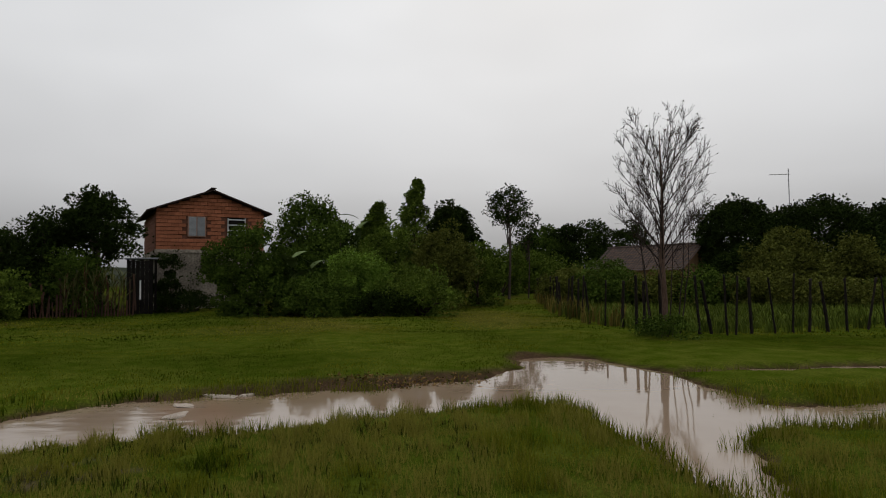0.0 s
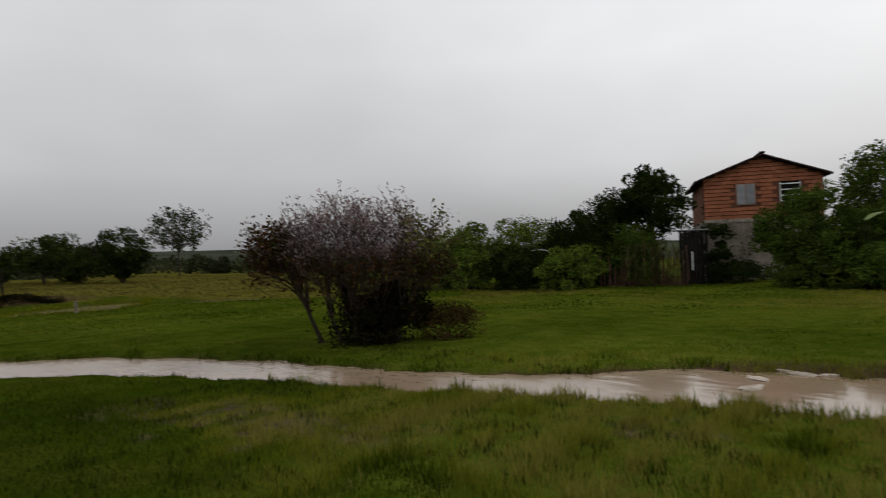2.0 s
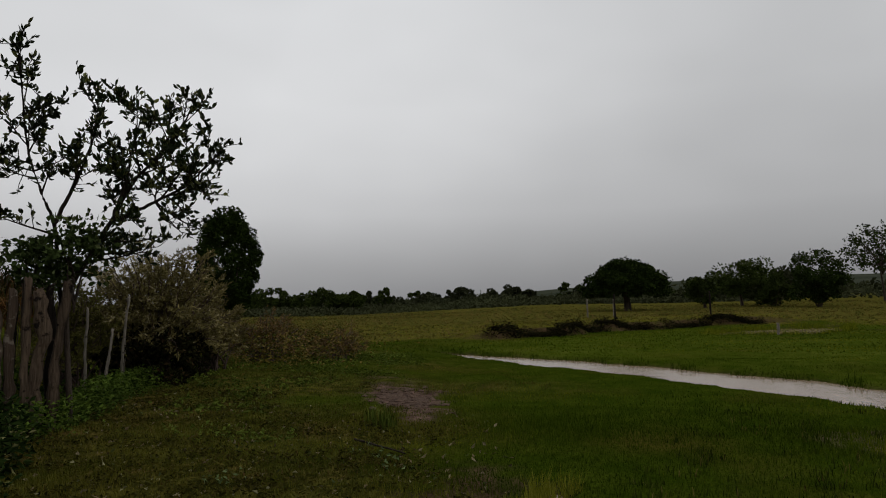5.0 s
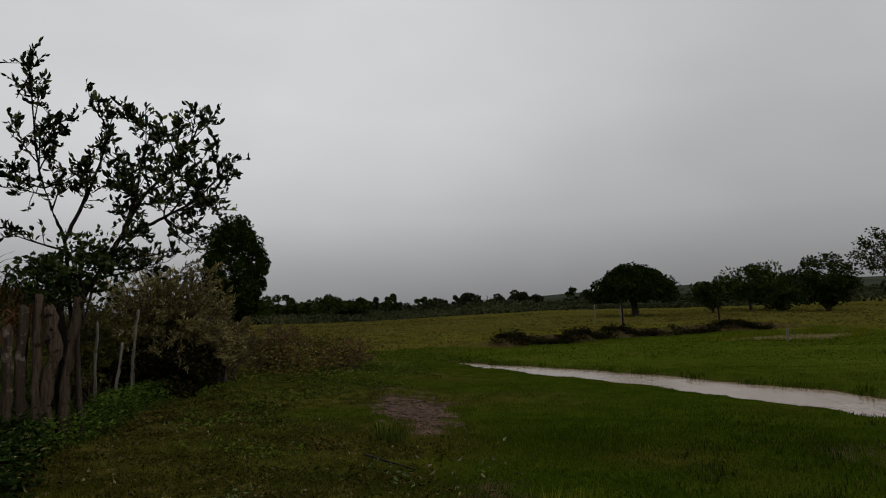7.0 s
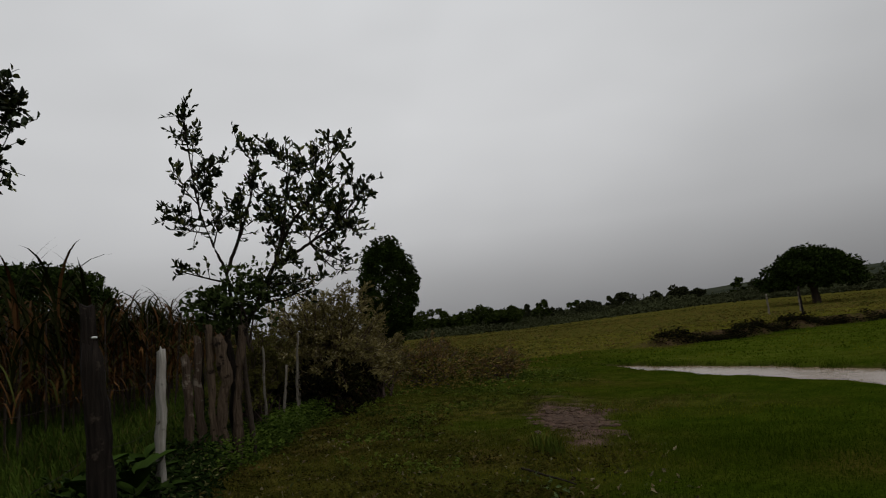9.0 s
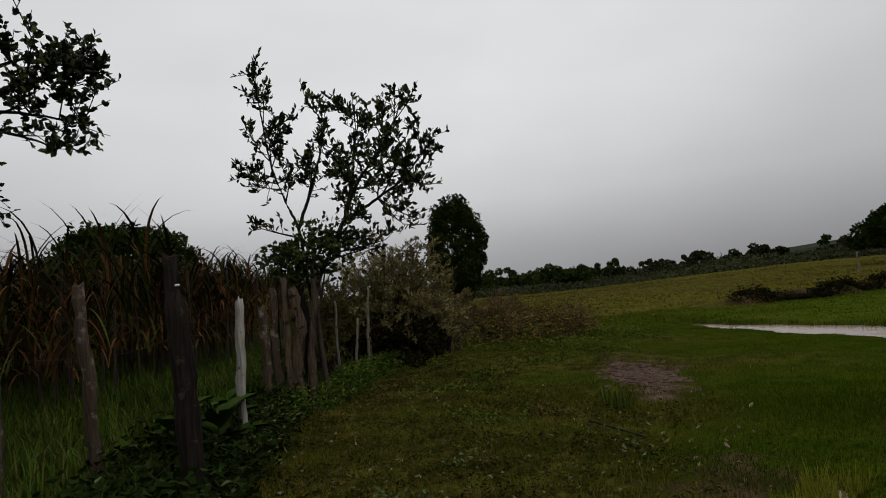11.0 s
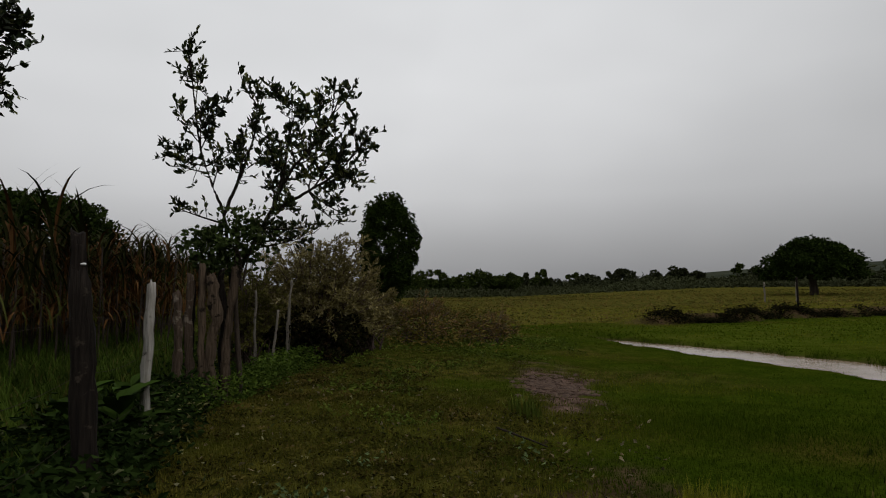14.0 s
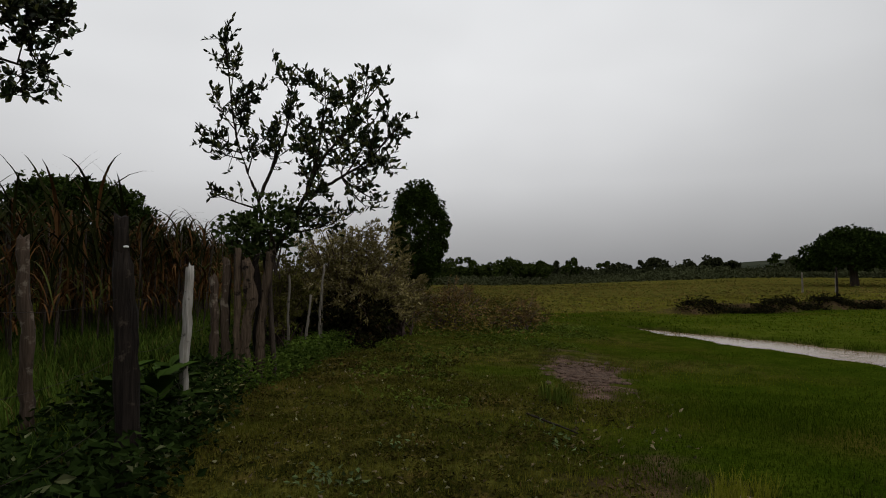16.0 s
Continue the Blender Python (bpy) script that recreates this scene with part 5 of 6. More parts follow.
for k, px in enumerate(front):
    post(px, 16.3 + (px - 7) * 0.32, rngp.uniform(1.35, 1.62), rngp.uniform(0.026, 0.043), M_POST_DARK, "dark crooked stick post of the paddock fence",
         (rngp.normal() * 0.13, rngp.normal() * 0.08), 340 + k, group="paddock fence posts")
# fence beside the path
post(-2.76, -4.44, 1.95, 0.06, M_POST_DARK, "thick dark split wooden fence post", (0.02, 0.0), 401, square=True, group="path fence posts")
front_post = post(-2.62, -4.20, 1.60, 0.092, M_POST_DARK, "thick dark fence post with a pale cut top", (0.03, -0.02), 402, square=True, group="path fence posts")
post(-3.78, -5.17, 1.58, 0.042, M_POST_PALE, "pale bleached fence post", (-0.02, 0.02), 403, group="path fence posts", bend=2.2)
bm = bmesh.new()
top_ = max((v.co for v in front_post.data.vertices), key=lambda c: c.z)
bmesh.ops.create_icosphere(bm, subdivisions=2, radius=0.016, matrix=Matrix.Translation((top_.x, top_.y, top_.z - 0.008)) @ Matrix.Diagonal((1.3, 1.0, 0.55, 1)))
part("cut_top", bm, M_WHITE, front_post, "pale chipped top")
for k, (px, py, ph, pr, m_, ly) in enumerate(((-5.40, -6.70, 1.42, 0.052, M_POST_MOTTLED, 0.02), (-5.52, -6.62, 1.66, 0.05, M_POST_MOTTLED, -0.05), (-5.60, -6.52, 1.78, 0.045, M_POST, 0.03), (-5.70, -6.44, 1.62, 0.085, M_POST, 0.0),
                                                (-5.86, -6.40, 1.74, 0.055, M_POST, 0.06), (-6.0, -6.62, 1.7, 0.055, M_POST_DARK, 0.02), (-5.62, -6.80, 1.55, 0.05, M_POST_DARK, -0.03))):
    post(px, py, ph, pr, m_, "weathered crooked split post in a tight row", (rngp.normal() * 0.04, ly), 410 + k, square=True, group="path fence posts", bend=2.6)
for k, (px, py, ph, lx) in enumerate(((-7.43, -7.42, 1.35, 0.0), (-7.85, -7.5, 1.0, 0.12), (-8.12, -7.42, 1.5, 0.1), (-8.5, -7.7, 1.25, 0.02))):
    post(px, py, ph, 0.023, M_POST_GREY, "thin grey leaning fence post", (-lx * 0.6, lx), 420 + k, bend=3.0, group="path fence posts")
post(-2.66, -5.6, 1.8, 0.062, M_POST_MOTTLED, "old mottled brown fence post in the weeds", (0.04, 0.05), 430, group="path fence posts", bend=2.2)
post(-2.15, -6.1, 1.8, 0.065, M_POST_MOTTLED, "old grey fence post in the weeds", (0.05, 0.05), 431, group="path fence posts")
for k, (px, py, ph) in enumerate(((-41.0, 6.3, 1.45), (-46.0, -1.1, 1.3), (-46.0, 0.7, 1.2), (-36.5, 0.6, 1.4), (-27.2, 6.6, 0.45))):
    post(px, py, ph, 0.05, M_POST_GREY if ph < 1.35 else M_POST_DARK, "far fence post at the field's edge", (0, 0), 440 + k, group="field fence posts")


# ---- leafy tree by the fence and the overhanging tree ----
def oval_leaves(rng, C, D, length, width, droop=0.06):
    """A folded oval leaf of four faces at each place C, pointing along D."""
    n = len(C)
    D = D / (np.linalg.norm(D, axis=1)[:, None] + 1e-9)
    S = np.cross(D, rng.normal(size=(n, 3)))
    S /= np.linalg.norm(S, axis=1)[:, None] + 1e-9
    N = np.cross(S, D)
    L = (length * rng.uniform(0.6, 1.2, n))[:, None]
    Wd = (width * rng.uniform(0.75, 1.2, n))[:, None] * 0.5
    up = N * Wd * 0.4
    V = np.stack([C, C + D * L * 0.3 + S * Wd * 0.9 + up, C + D * L * 0.66 + S * Wd * 0.95 + up, C + D * L - N * L * droop,
                  C + D * L * 0.66 - S * Wd * 0.95 + up, C + D * L * 0.3 - S * Wd * 0.9 + up], 1).reshape(-1, 3)
    k = np.arange(n)[:, None] * 6
    return V, np.concatenate([k + np.array([[0, 1, 2, 3]]), k + np.array([[0, 3, 4, 5]])])


def whorled_tree(name, label, base, limbs, tips, seed, leaf, width, bark, thick=0.075, per=7, twigs=7, spread=0.16, lift=0.75, crown=None, reach=0.42, fill=0):
    """A tree of bent limbs; each tip is reached by a bough off the nearest limb, set with twigs that end in whorls of leaves."""
    rng = np.random.RandomState(seed)
    root = new(name)
    zb = ground_z(base[0], base[1])
    root.location = (base[0], base[1], zb)
    o = np.array([base[0], base[1], zb])
    limbs = [np.array(l_) - o for l_ in limbs]
    trunk = np.array([(0, 0, -0.15), limbs[0][0] * 0.35 + rng.normal(size=3) * 0.02, limbs[0][0] * 0.7 + rng.normal(size=3) * 0.02, limbs[0][0]])
    part("trunk", mesh_np("trunk", *tubes([(trunk, [thick, thick * 0.86, thick * 0.78, thick * 0.72])], 9), bark, True), None, root)
    anchors, ar = [], []
    for i, P in enumerate(limbs):
        # each limb, smoothed and thinned towards its end
        t = np.linspace(0, len(P) - 1, 5 * len(P))
        Q = np.stack([np.interp(t, np.arange(len(P)), P[:, c]) for c in range(3)], 1)
        Q[1:-1] = (Q[:-2] + Q[1:-1] + Q[2:]) / 3
        Q += rng.normal(size=Q.shape) * 0.006
        r = np.linspace(thick * (0.7 if i == 0 else 0.46), thick * 0.09, len(Q))
        part("limb", mesh_np("limb", *tubes([(Q, r)], 7), bark, True), None, root)
        anchors.append(Q[2:])
        ar.append(r[2:])
    A, R = np.concatenate(anchors), np.concatenate(ar)
    paths, C, D = [], [], []
    tips = np.array(tips) - o - np.array([0, 0, 0.03])
    for _ in range(fill):
        # more boughs inside the crown
        p, q = tips[rng.randint(len(tips))], A[rng.randint(len(A))]
        if np.linalg.norm(p - q) < 1.3 and q[2] > 1.9:
            tips = np.concatenate([tips, [p + (q - p) * rng.uniform(0.1, 0.4) + rng.normal(size=3) * 0.16]])
    for q in tips:
        d = np.linalg.norm(A - q, axis=1) + 0.7 * np.maximum(0, A[:, 2] - q[2] + 0.2)
        ok = np.where(d > reach)[0]
        k = ok[np.argmin(d[ok])]
        b = A[k]
        L = np.linalg.norm(q - b)
        mid = (b + q) / 2 + np.array([0, 0, -0.08 * L]) + rng.normal(size=3) * 0.05 * L
        t = np.linspace(0, 1, 9)[:, None]
        P = (1 - t) ** 2 * b + 2 * t * (1 - t) * mid + t ** 2 * q
        paths.append((P, np.linspace(min(R[k] * 0.8, 0.016), 0.004, 9)))
        ax = (P[-1] - P[-3]) / (np.linalg.norm(P[-1] - P[-3]) + 1e-9)
        for j in range(twigs):
            u = 8 * (1 - 0.8 * (j / twigs) * rng.uniform(0.7, 1.1))
            i = min(7, int(u))
            p = P[i] + (P[i + 1] - P[i]) * (u - i)
            w = ax * 0.45 + rng.normal(size=3) * 0.6 + np.array([0, 0, 0.35])
            w /= np.linalg.norm(w)
            e = p + w * spread * rng.uniform(0.5, 1.4)
            paths.append((np.array([p, (p + e) / 2 + rng.normal(size=3) * 0.008, e]), [0.0055, 0.0045, 0.0035]))
            m = rng.randint(per - 3, per + 3)
            along = rng.uniform(0.25, 1.0, m)[:, None]
            C.append(p + (e - p) * along)
            D.append(w * 0.55 + rng.normal(size=(m, 3)) * 0.55 + np.array([0, 0, lift]))
    part("branchwork", mesh_np("branchwork", *tubes(paths, 5), bark, True), None, root)
    V, F = oval_leaves(rng, np.concatenate(C), np.concatenate(D), leaf, width)
    part("foliage", mesh_np("foliage", V, F, M_LEAF_GLOSSY), None, root)
    # optional extra leaf mass, kept out of view and set to shade the ground
    if crown:
        cx, cy, cw, ch, cz = crown
        me, _ = crown_mesh(rng, "round", cw, ch, cz, 0.13, 9000, 0.11, M_LEAF_GLOSSY, 0.4, 1.0, 40)
        ob = part("crown", me, None, root)
        ob.location = (cx - base[0], cy - base[1], 0)
    return tagged(root, label, "tree")


YOUNG_LIMBS = [[(-6.29, -6.73, 1.45), (-6.35, -6.6, 2.0), (-6.44, -6.41, 2.35), (-6.52, -6.18, 2.78), (-6.57, -5.94, 3.23), (-6.64, -5.61, 3.58), (-6.7, -5.27, 4.01), (-6.64, -5.06, 4.4)],
               [(-6.3, -6.73, 1.5), (-6.25, -6.74, 2.24), (-6.16, -6.76, 2.74), (-6.03, -6.82, 3.03), (-5.8, -6.82, 3.56), (-5.59, -6.7, 4.23), (-5.41, -6.59, 4.81)],
               [(-6.18, -6.75, 2.69), (-6.35, -6.6, 3.27), (-6.43, -6.45, 3.79), (-6.44, -6.32, 4.3)],
               [(-6.52, -6.18, 2.78), (-6.67, -6.13, 3.27), (-6.72, -6.05, 3.83), (-6.69, -5.91, 4.25)],
               [(-6.51, -6.21, 2.7), (-6.6, -5.68, 2.94), (-6.72, -5.23, 3.17), (-6.81, -4.87, 3.6)]]
YOUNG_TOPS = [(-5.42, -6.58, 4.83), (-5.51, -6.52, 4.51), (-5.53, -6.79, 4.46), (-5.56, -6.92, 4.07), (-5.64, -6.63, 3.96), (-5.7, -7.21, 3.64), (-5.59, -6.87, 3.3), (-5.62, -7.09, 2.78), (-5.98, -6.75, 3.94),
              (-5.97, -6.51, 4.21), (-6.18, -6.44, 4.55), (-6.45, -6.41, 4.4), (-6.36, -6.05, 4.39), (-5.97, -6.3, 3.64), (-6.15, -6.17, 3.93), (-6.11, -6.77, 3.49), (-6.76, -6.08, 4.4), (-6.56, -5.62, 4.17),
              (-6.5, -5.35, 4.18), (-6.5, -5.09, 4.33), (-6.8, -5.01, 4.38), (-6.67, -4.92, 3.92), (-6.85, -4.79, 3.71), (-6.95, -4.92, 3.5), (-6.81, -4.92, 3.07), (-6.57, -5.06, 3.51), (-7.02, -5.71, 3.76)]
YOUNG_BOUGHS = [(-6.34, -5.73, 3.75), (-6.92, -5.84, 3.27), (-6.77, -5.32, 2.88), (-7.07, -5.31, 2.68), (-7.12, -5.91, 2.61), (-6.44, -5.74, 2.81), (-6.8, -6.32, 3.14), (-6.23, -5.99, 3.34), (-6.37, -5.47, 3.49), (-6.94, -6.29, 2.54),
                (-6.29, -6.11, 2.48), (-6.71, -6.28, 3.62), (-6.13, -6.36, 3.41), (-6.58, -5.26, 3.35), (-6.75, -5.11, 3.17), (-6.48, -5.22, 3.81), (-6.72, -5.87, 3.89), (-6.78, -5.89, 2.38), (-6.72, -5.29, 2.57)]
whorled_tree("leafy_tree", "open-crowned young tree with dark glossy upturned leaves", (-6.2, -6.75), YOUNG_LIMBS, YOUNG_TOPS + YOUNG_BOUGHS, 71, 0.095, 0.042, M_BARK_DARK, 0.06, 6, 11, 0.2, 0.5, fill=42)

HANG_LIMBS = [[(-0.3, -8.4, 2.6), (-1.6, -8.2, 3.4), (-2.95, -7.79, 4.25), (-3.39, -7.54, 4.43), (-3.7, -7.4, 4.7)], [(-0.8, -8.35, 2.9), (-1.9, -8.1, 3.6), (-2.95, -7.85, 4.05), (-3.71, -7.56, 3.95)],
              [(-1.2, -8.3, 3.15), (-2.1, -8.1, 3.6), (-2.95, -7.92, 3.84), (-3.45, -7.76, 3.69)], [(-1.4, -8.2, 3.3), (-2.2, -8.0, 4.0), (-2.95, -7.69, 4.52), (-3.24, -7.52, 4.66)], [(-1.0, -8.3, 3.0), (-2.1, -8.5, 3.1), (-2.9, -8.4, 3.3)]]
HANG_TIPS = [(-3.94, -7.95, 5.2), (-3.8, -7.39, 4.85), (-3.77, -7.33, 4.55), (-3.38, -6.56, 4.12), (-3.65, -7.38, 4.04), (-3.7, -7.39, 3.8), (-3.64, -7.61, 3.72), (-3.38, -7.46, 3.62), (-3.35, -7.75, 3.82), (-3.32, -7.15, 4.72), (-2.91, -6.93, 4.5), (-3.11, -7.94, 4.95),
             (-3.39, -7.93, 4.72), (-3.76, -8.19, 4.9), (-3.24, -7.66, 4.38), (-3.4, -7.37, 4.24), (-3.51, -7.16, 4.45), (-3.27, -6.93, 3.8), (-3.47, -8.11, 4.34), (-2.89, -7.18, 4.28), (-2.78, -7.35, 3.74), (-2.85, -7.26, 5.22), (-3.1, -8.6, 3.65), (-2.95, -8.18, 3.19), (-2.62, -7.63, 3.27),
             (-2.55, -7.64, 3.93), (-2.75, -8.05, 4.71), (-2.71, -7.53, 4.9), (-3.05, -7.5, 4.1), (-3.6, -7.8, 4.9), (-3.05, -8.3, 2.95)]
# the five-number tuple adds unseen foliage overhead that darkens fence foot and turf
whorled_tree("overhanging_tree", "broadleaf tree hanging over the weeds, with an unseen crown added for shade", (0.2, -8.5), HANG_LIMBS, HANG_TIPS, 72, 0.09, 0.056, M_BARK_DARK, 0.1, 5, 10, 0.19, 0.1, (1.7, -5.4, 5.6, 3.2, 4.2), fill=25)


def sprayed_bush(name, label, x, y, H, W, mat, seed, stems=70, skirt=0.35, leaf=0.075, width=0.02, depth=0.8, twigs=10, per=13, sway=(0.0, 0.0), top=1.0):
    """Arching stems from one foot, clothed in feathery sprays of narrow leaves; skirt: the lowest height of the sprays at the rim."""
    rng = np.random.RandomState(seed)
    root = new(name)
    root.location = (x, y, ground_z(x, y))
    paths, C, D = [], [], []
    for k in range(stems):
        a = k * 2.4
        f = math.sqrt((k + 0.5) / stems)
        rr = rng.uniform(0.72, 1.1)
        e = np.array([math.cos(a) * W / 2 * f * rr + sway[0], math.sin(a) * W / 2 * depth * f * rr + sway[1], max(skirt * H, H * math.sqrt(max(0.0, 1 - 0.93 * f * f)) * rng.uniform(0.72, 1.06) * top)])
        b = np.array([rng.normal() * 0.07 * W, rng.normal() * 0.07 * W, -0.05])
        mid = b * 0.5 + e * 0.5 + np.array([0, 0, 0.22 * H * f])
        t = np.linspace(0, 1, 8)[:, None]
        P = (1 - t) ** 2 * b + 2 * t * (1 - t) * mid + t ** 2 * e
        paths.append((P, np.linspace(0.016, 0.004, 8)))
        for _ in range(twigs):
            u = 7 * rng.uniform(0.42, 1.0)
            i = min(6, int(u))
            p = P[i] + (P[i + 1] - P[i]) * (u - i)
            out = np.array([P[i][0], P[i][1], 0.15]) / W
            w = (P[i + 1] - P[i]) / (np.linalg.norm(P[i + 1] - P[i]) + 1e-9) * 0.6 + out + rng.normal(size=3) * 0.5
            w /= np.linalg.norm(w)
            L = rng.uniform(0.1, 0.3)
            q = p + w * L + np.array([0, 0, -0.25 * L])
            paths.append((np.array([p, (p + q) / 2 + np.array([0, 0, 0.05 * L]), q]), [0.004, 0.003, 0.002]))
            m = rng.randint(per - 4, per + 5)
            g = rng.uniform(0.1, 1, m)[:, None]
            C.append(p + (q - p) * g + rng.normal(size=(m, 3)) * 0.01)
            D.append(w * 0.8 + rng.normal(size=(m, 3)) * 0.55)
    C, D = np.concatenate(C), np.concatenate(D)
    C[:, 2] = np.maximum(C[:, 2], 0.03)
    part("branchwork", mesh_np("branchwork", *tubes(paths, 4), M_TWIG, True), None, root)
    V, F = leaves(rng, C, D, leaf, width, 0.12)
    part("foliage", mesh_np("foliage", V, F, mat), None, root)
    return tagged(root, label, "bush")


sprayed_bush("olive_bush", "broad feathery olive bush with pale leaves at the fence", -9.85, -8.1, 2.5, 3.7, M_LEAF_OLIVE, 73, 150, 0.26, 0.09, 0.026, twigs=12, per=15)
sprayed_bush("olive_bush", "lower skirt of feathery olive branches beside the big bush", -10.9, -7.75, 1.5, 1.9, M_LEAF_OLIVE, 78, 60, 0.12, 0.09, 0.026)
# leaves coloured almost black to fill in the shadow under the bush
tree("undergrowth", "tangled undergrowth below the olive bush, near-black to stand for its shadow", -9.25, -7.75, 0.85, 1.7, "bush", 0, 0.09, 3000, 0.12, M_BANK, seed=77, category="bush", hollow=0.6, trunk=0.03)
sprayed_bush("olive_bush", "smaller grey-green bush behind the post row", -8.1, -8.3, 1.95, 1.9, M_LEAF_BUSH, 74, 60, 0.15, 0.08, 0.026)
tree("leafy_shrub", "dark leafy shrub growing through the young tree's foot", -6.22, -6.47, 2.5, 0.8, "round", 0.66, 0.1, 400, 0.17, M_LEAF_SHRUB, seed=75, category="bush", trunk=0.035, hollow=0.3, per=26)
tree("leafy_shrub", "small leafy side shoot below the young tree", -5.85, -6.75, 2.25, 0.5, "round", 0.7, 0.1, 260, 0.2, M_LEAF_SHRUB, seed=79, category="bush", trunk=0.02, hollow=0.2, per=20)
sprayed_bush("dry_bush", "low dry reddish brown bush at the field's edge", -13.4, -7.9, 1.15, 3.2, M_DRYBUSH, 76, 70, 0.1, 0.085, 0.022, 0.7, 9, 10)
sprayed_bush("dry_bush", "sparse dry weedy bush at the field's edge", -14.6, -6.6, 0.8, 2.4, M_DRYBUSH, 80, 45, 0.1, 0.085, 0.022, 0.7, 8, 9)


# ---- cane, weeds and verge plants ----
def blades_stuff(name, label, category, pts, seed, h, w, per, mat, bend=0.6, segs=5, rise=0.0):
    """Clumps of long arching leaves."""
    rng = np.random.RandomState(seed)
    n = len(pts) * per
    k = np.repeat(np.arange(len(pts)), per)
    P = np.asarray(pts)[k] + np.stack([rng.normal(0, 0.06, n), rng.normal(0, 0.06, n), rise * rng.uniform(0, 1, n)], 1)
    a = rng.uniform(0, 6.28, n)
    D = np.stack([np.cos(a), np.sin(a), 0 * a], 1)
    S = np.stack([-np.sin(a), np.cos(a), 0 * a], 1)
    hh = h * rng.uniform(0.55, 1.1, n)
    bb = bend * rng.uniform(0.4, 1.15, n)
    ww = w * rng.uniform(0.7, 1.2, n)
    rings = []
    for i in range(segs + 1):
        t = i / segs
        up = hh * (t - 0.42 * bb * t ** 3)
        out = hh * bb * 0.55 * t ** 2.2
        c = P + D * out[:, None] + np.array([0, 0, 1.0]) * up[:, None]
        wd = (ww * (1 - t ** 2.2) * 0.5 * min(1, 0.5 + 2 * t))[:, None]
        rings.append(np.stack([c - S * wd, c + S * wd], 1))
    V = np.stack(rings, 1).reshape(-1, 3)
    m = 2 * (segs + 1)
    q = np.arange(n)[:, None] * m
    F = np.concatenate([q + np.array([[2 * i, 2 * i + 1, 2 * i + 3, 2 * i + 2]]) for i in range(segs)])
    ob = new(name, mesh_np(name, V, F, mat))
    return tagged(ob, label, category, kind="stuff")


def scatter(n, seed, inside):
    """Places on the ground for which inside(x, y) holds, from a box of the plan."""
    rng = np.random.RandomState(seed)
    x0, x1, y0, y1, test = inside
    x, y = rng.uniform(x0, x1, n), rng.uniform(y0, y1, n)
    k = test(x, y)
    x, y = x[k], y[k]
    return np.stack([x, y, height(x, y) - 0.02], 1)


def beyond(x, y, off):
    """Distance behind the path's fence line, less off."""
    return (x + 2.7) * 0.642 - (y + 4.4) * 0.766 - off


cane_zone = (-24, 3, -26, -9, lambda x, y: -y > np.where(x > -5.5, 9.3, 10.4))
cane_pts = scatter(2600, 81, cane_zone)
cane_pts = cane_pts[(-cane_pts[:, 1]) > 0.92 * -cane_pts[:, 0] + 3.0]
def cane_stuff(name, label, pts, seed, low, high, length, w, per, mat, steep=(58, 86), curl=(60, 150), segs=7):
    """Long leaves that leave their stalks steeply and arch over."""
    rng = np.random.RandomState(seed)
    n = len(pts) * per
    P = np.repeat(np.asarray(pts, float), per, 0) + np.stack([rng.normal(0, 0.05, n), rng.normal(0, 0.05, n), rng.uniform(low, high, n)], 1)
    a = rng.uniform(0, 6.28, n)
    D, S = np.stack([np.cos(a), np.sin(a), 0 * a], 1), np.stack([-np.sin(a), np.cos(a), 0 * a], 1)
    L = length * rng.uniform(0.6, 1.15, n)
    th0, cu = np.radians(rng.uniform(*steep, n)), np.radians(rng.uniform(*curl, n))
    ww = w * rng.uniform(0.7, 1.2, n)
    rings, c = [], P
    for i in range(segs + 1):
        t = i / segs
        wd = (ww * 0.5 * min(1.0, 0.45 + 1.6 * t) * (1 - t ** 2.5))[:, None]
        rings.append(np.stack([c - S * wd, c + S * wd], 1))
        th = th0 - cu * t ** 1.4
        c = c + (D * np.cos(th)[:, None] + np.array([0, 0, 1.0]) * np.sin(th)[:, None]) * (L / segs)[:, None]
    V = np.stack(rings, 1).reshape(-1, 3)
    V[:, 2] = np.maximum(V[:, 2], 0.05)
    m = 2 * (segs + 1)
    q = np.arange(n)[:, None] * m
    F = np.concatenate([q + np.array([[2 * i, 2 * i + 1, 2 * i + 3, 2 * i + 2]]) for i in range(segs)])
    return tagged(new(name, mesh_np(name, V, F, mat)), label, "cane", kind="stuff")


cane_stuff("sugar_cane", "tall dark green sugar cane with arching leaves", cane_pts, 82, 1.3, 1.95, 1.15, 0.042, 10, M_CANE, (66, 88), (90, 175))
cane_stuff("sugar_cane_dry_leaves", "dry reddish brown lower leaves of the sugar cane", cane_pts, 83, 0.6, 1.7, 0.9, 0.035, 13, M_CANE_DRY, (35, 80), (90, 170), 5)
rs_ = np.random.RandomState(84)
stalks = [(np.array([p, p + np.array([rs_.normal() * 0.1, rs_.normal() * 0.1, 2.1])]), [0.02, 0.014]) for p in cane_pts[::2]]
tagged(new("sugar_cane_stalks", mesh_np("sugar_cane_stalks", *tubes(stalks, 4), M_BARK)), "dark stalks of the sugar cane", "cane", kind="stuff")
green_zone = (-12, 2, -13, -4, lambda x, y: beyond(x, y, 0.25) > 0)
blades_stuff("tall_weeds", "lush green grass and weeds behind the fence", "weeds", scatter(5600, 84, green_zone), 85, 0.62, 0.016, 7, M_LEAF_WILD, 0.8, 3)
verge_zone = (-12, 2, -11, -2.5, lambda x, y: np.abs(beyond(x, y, 0.0)) < 0.45)


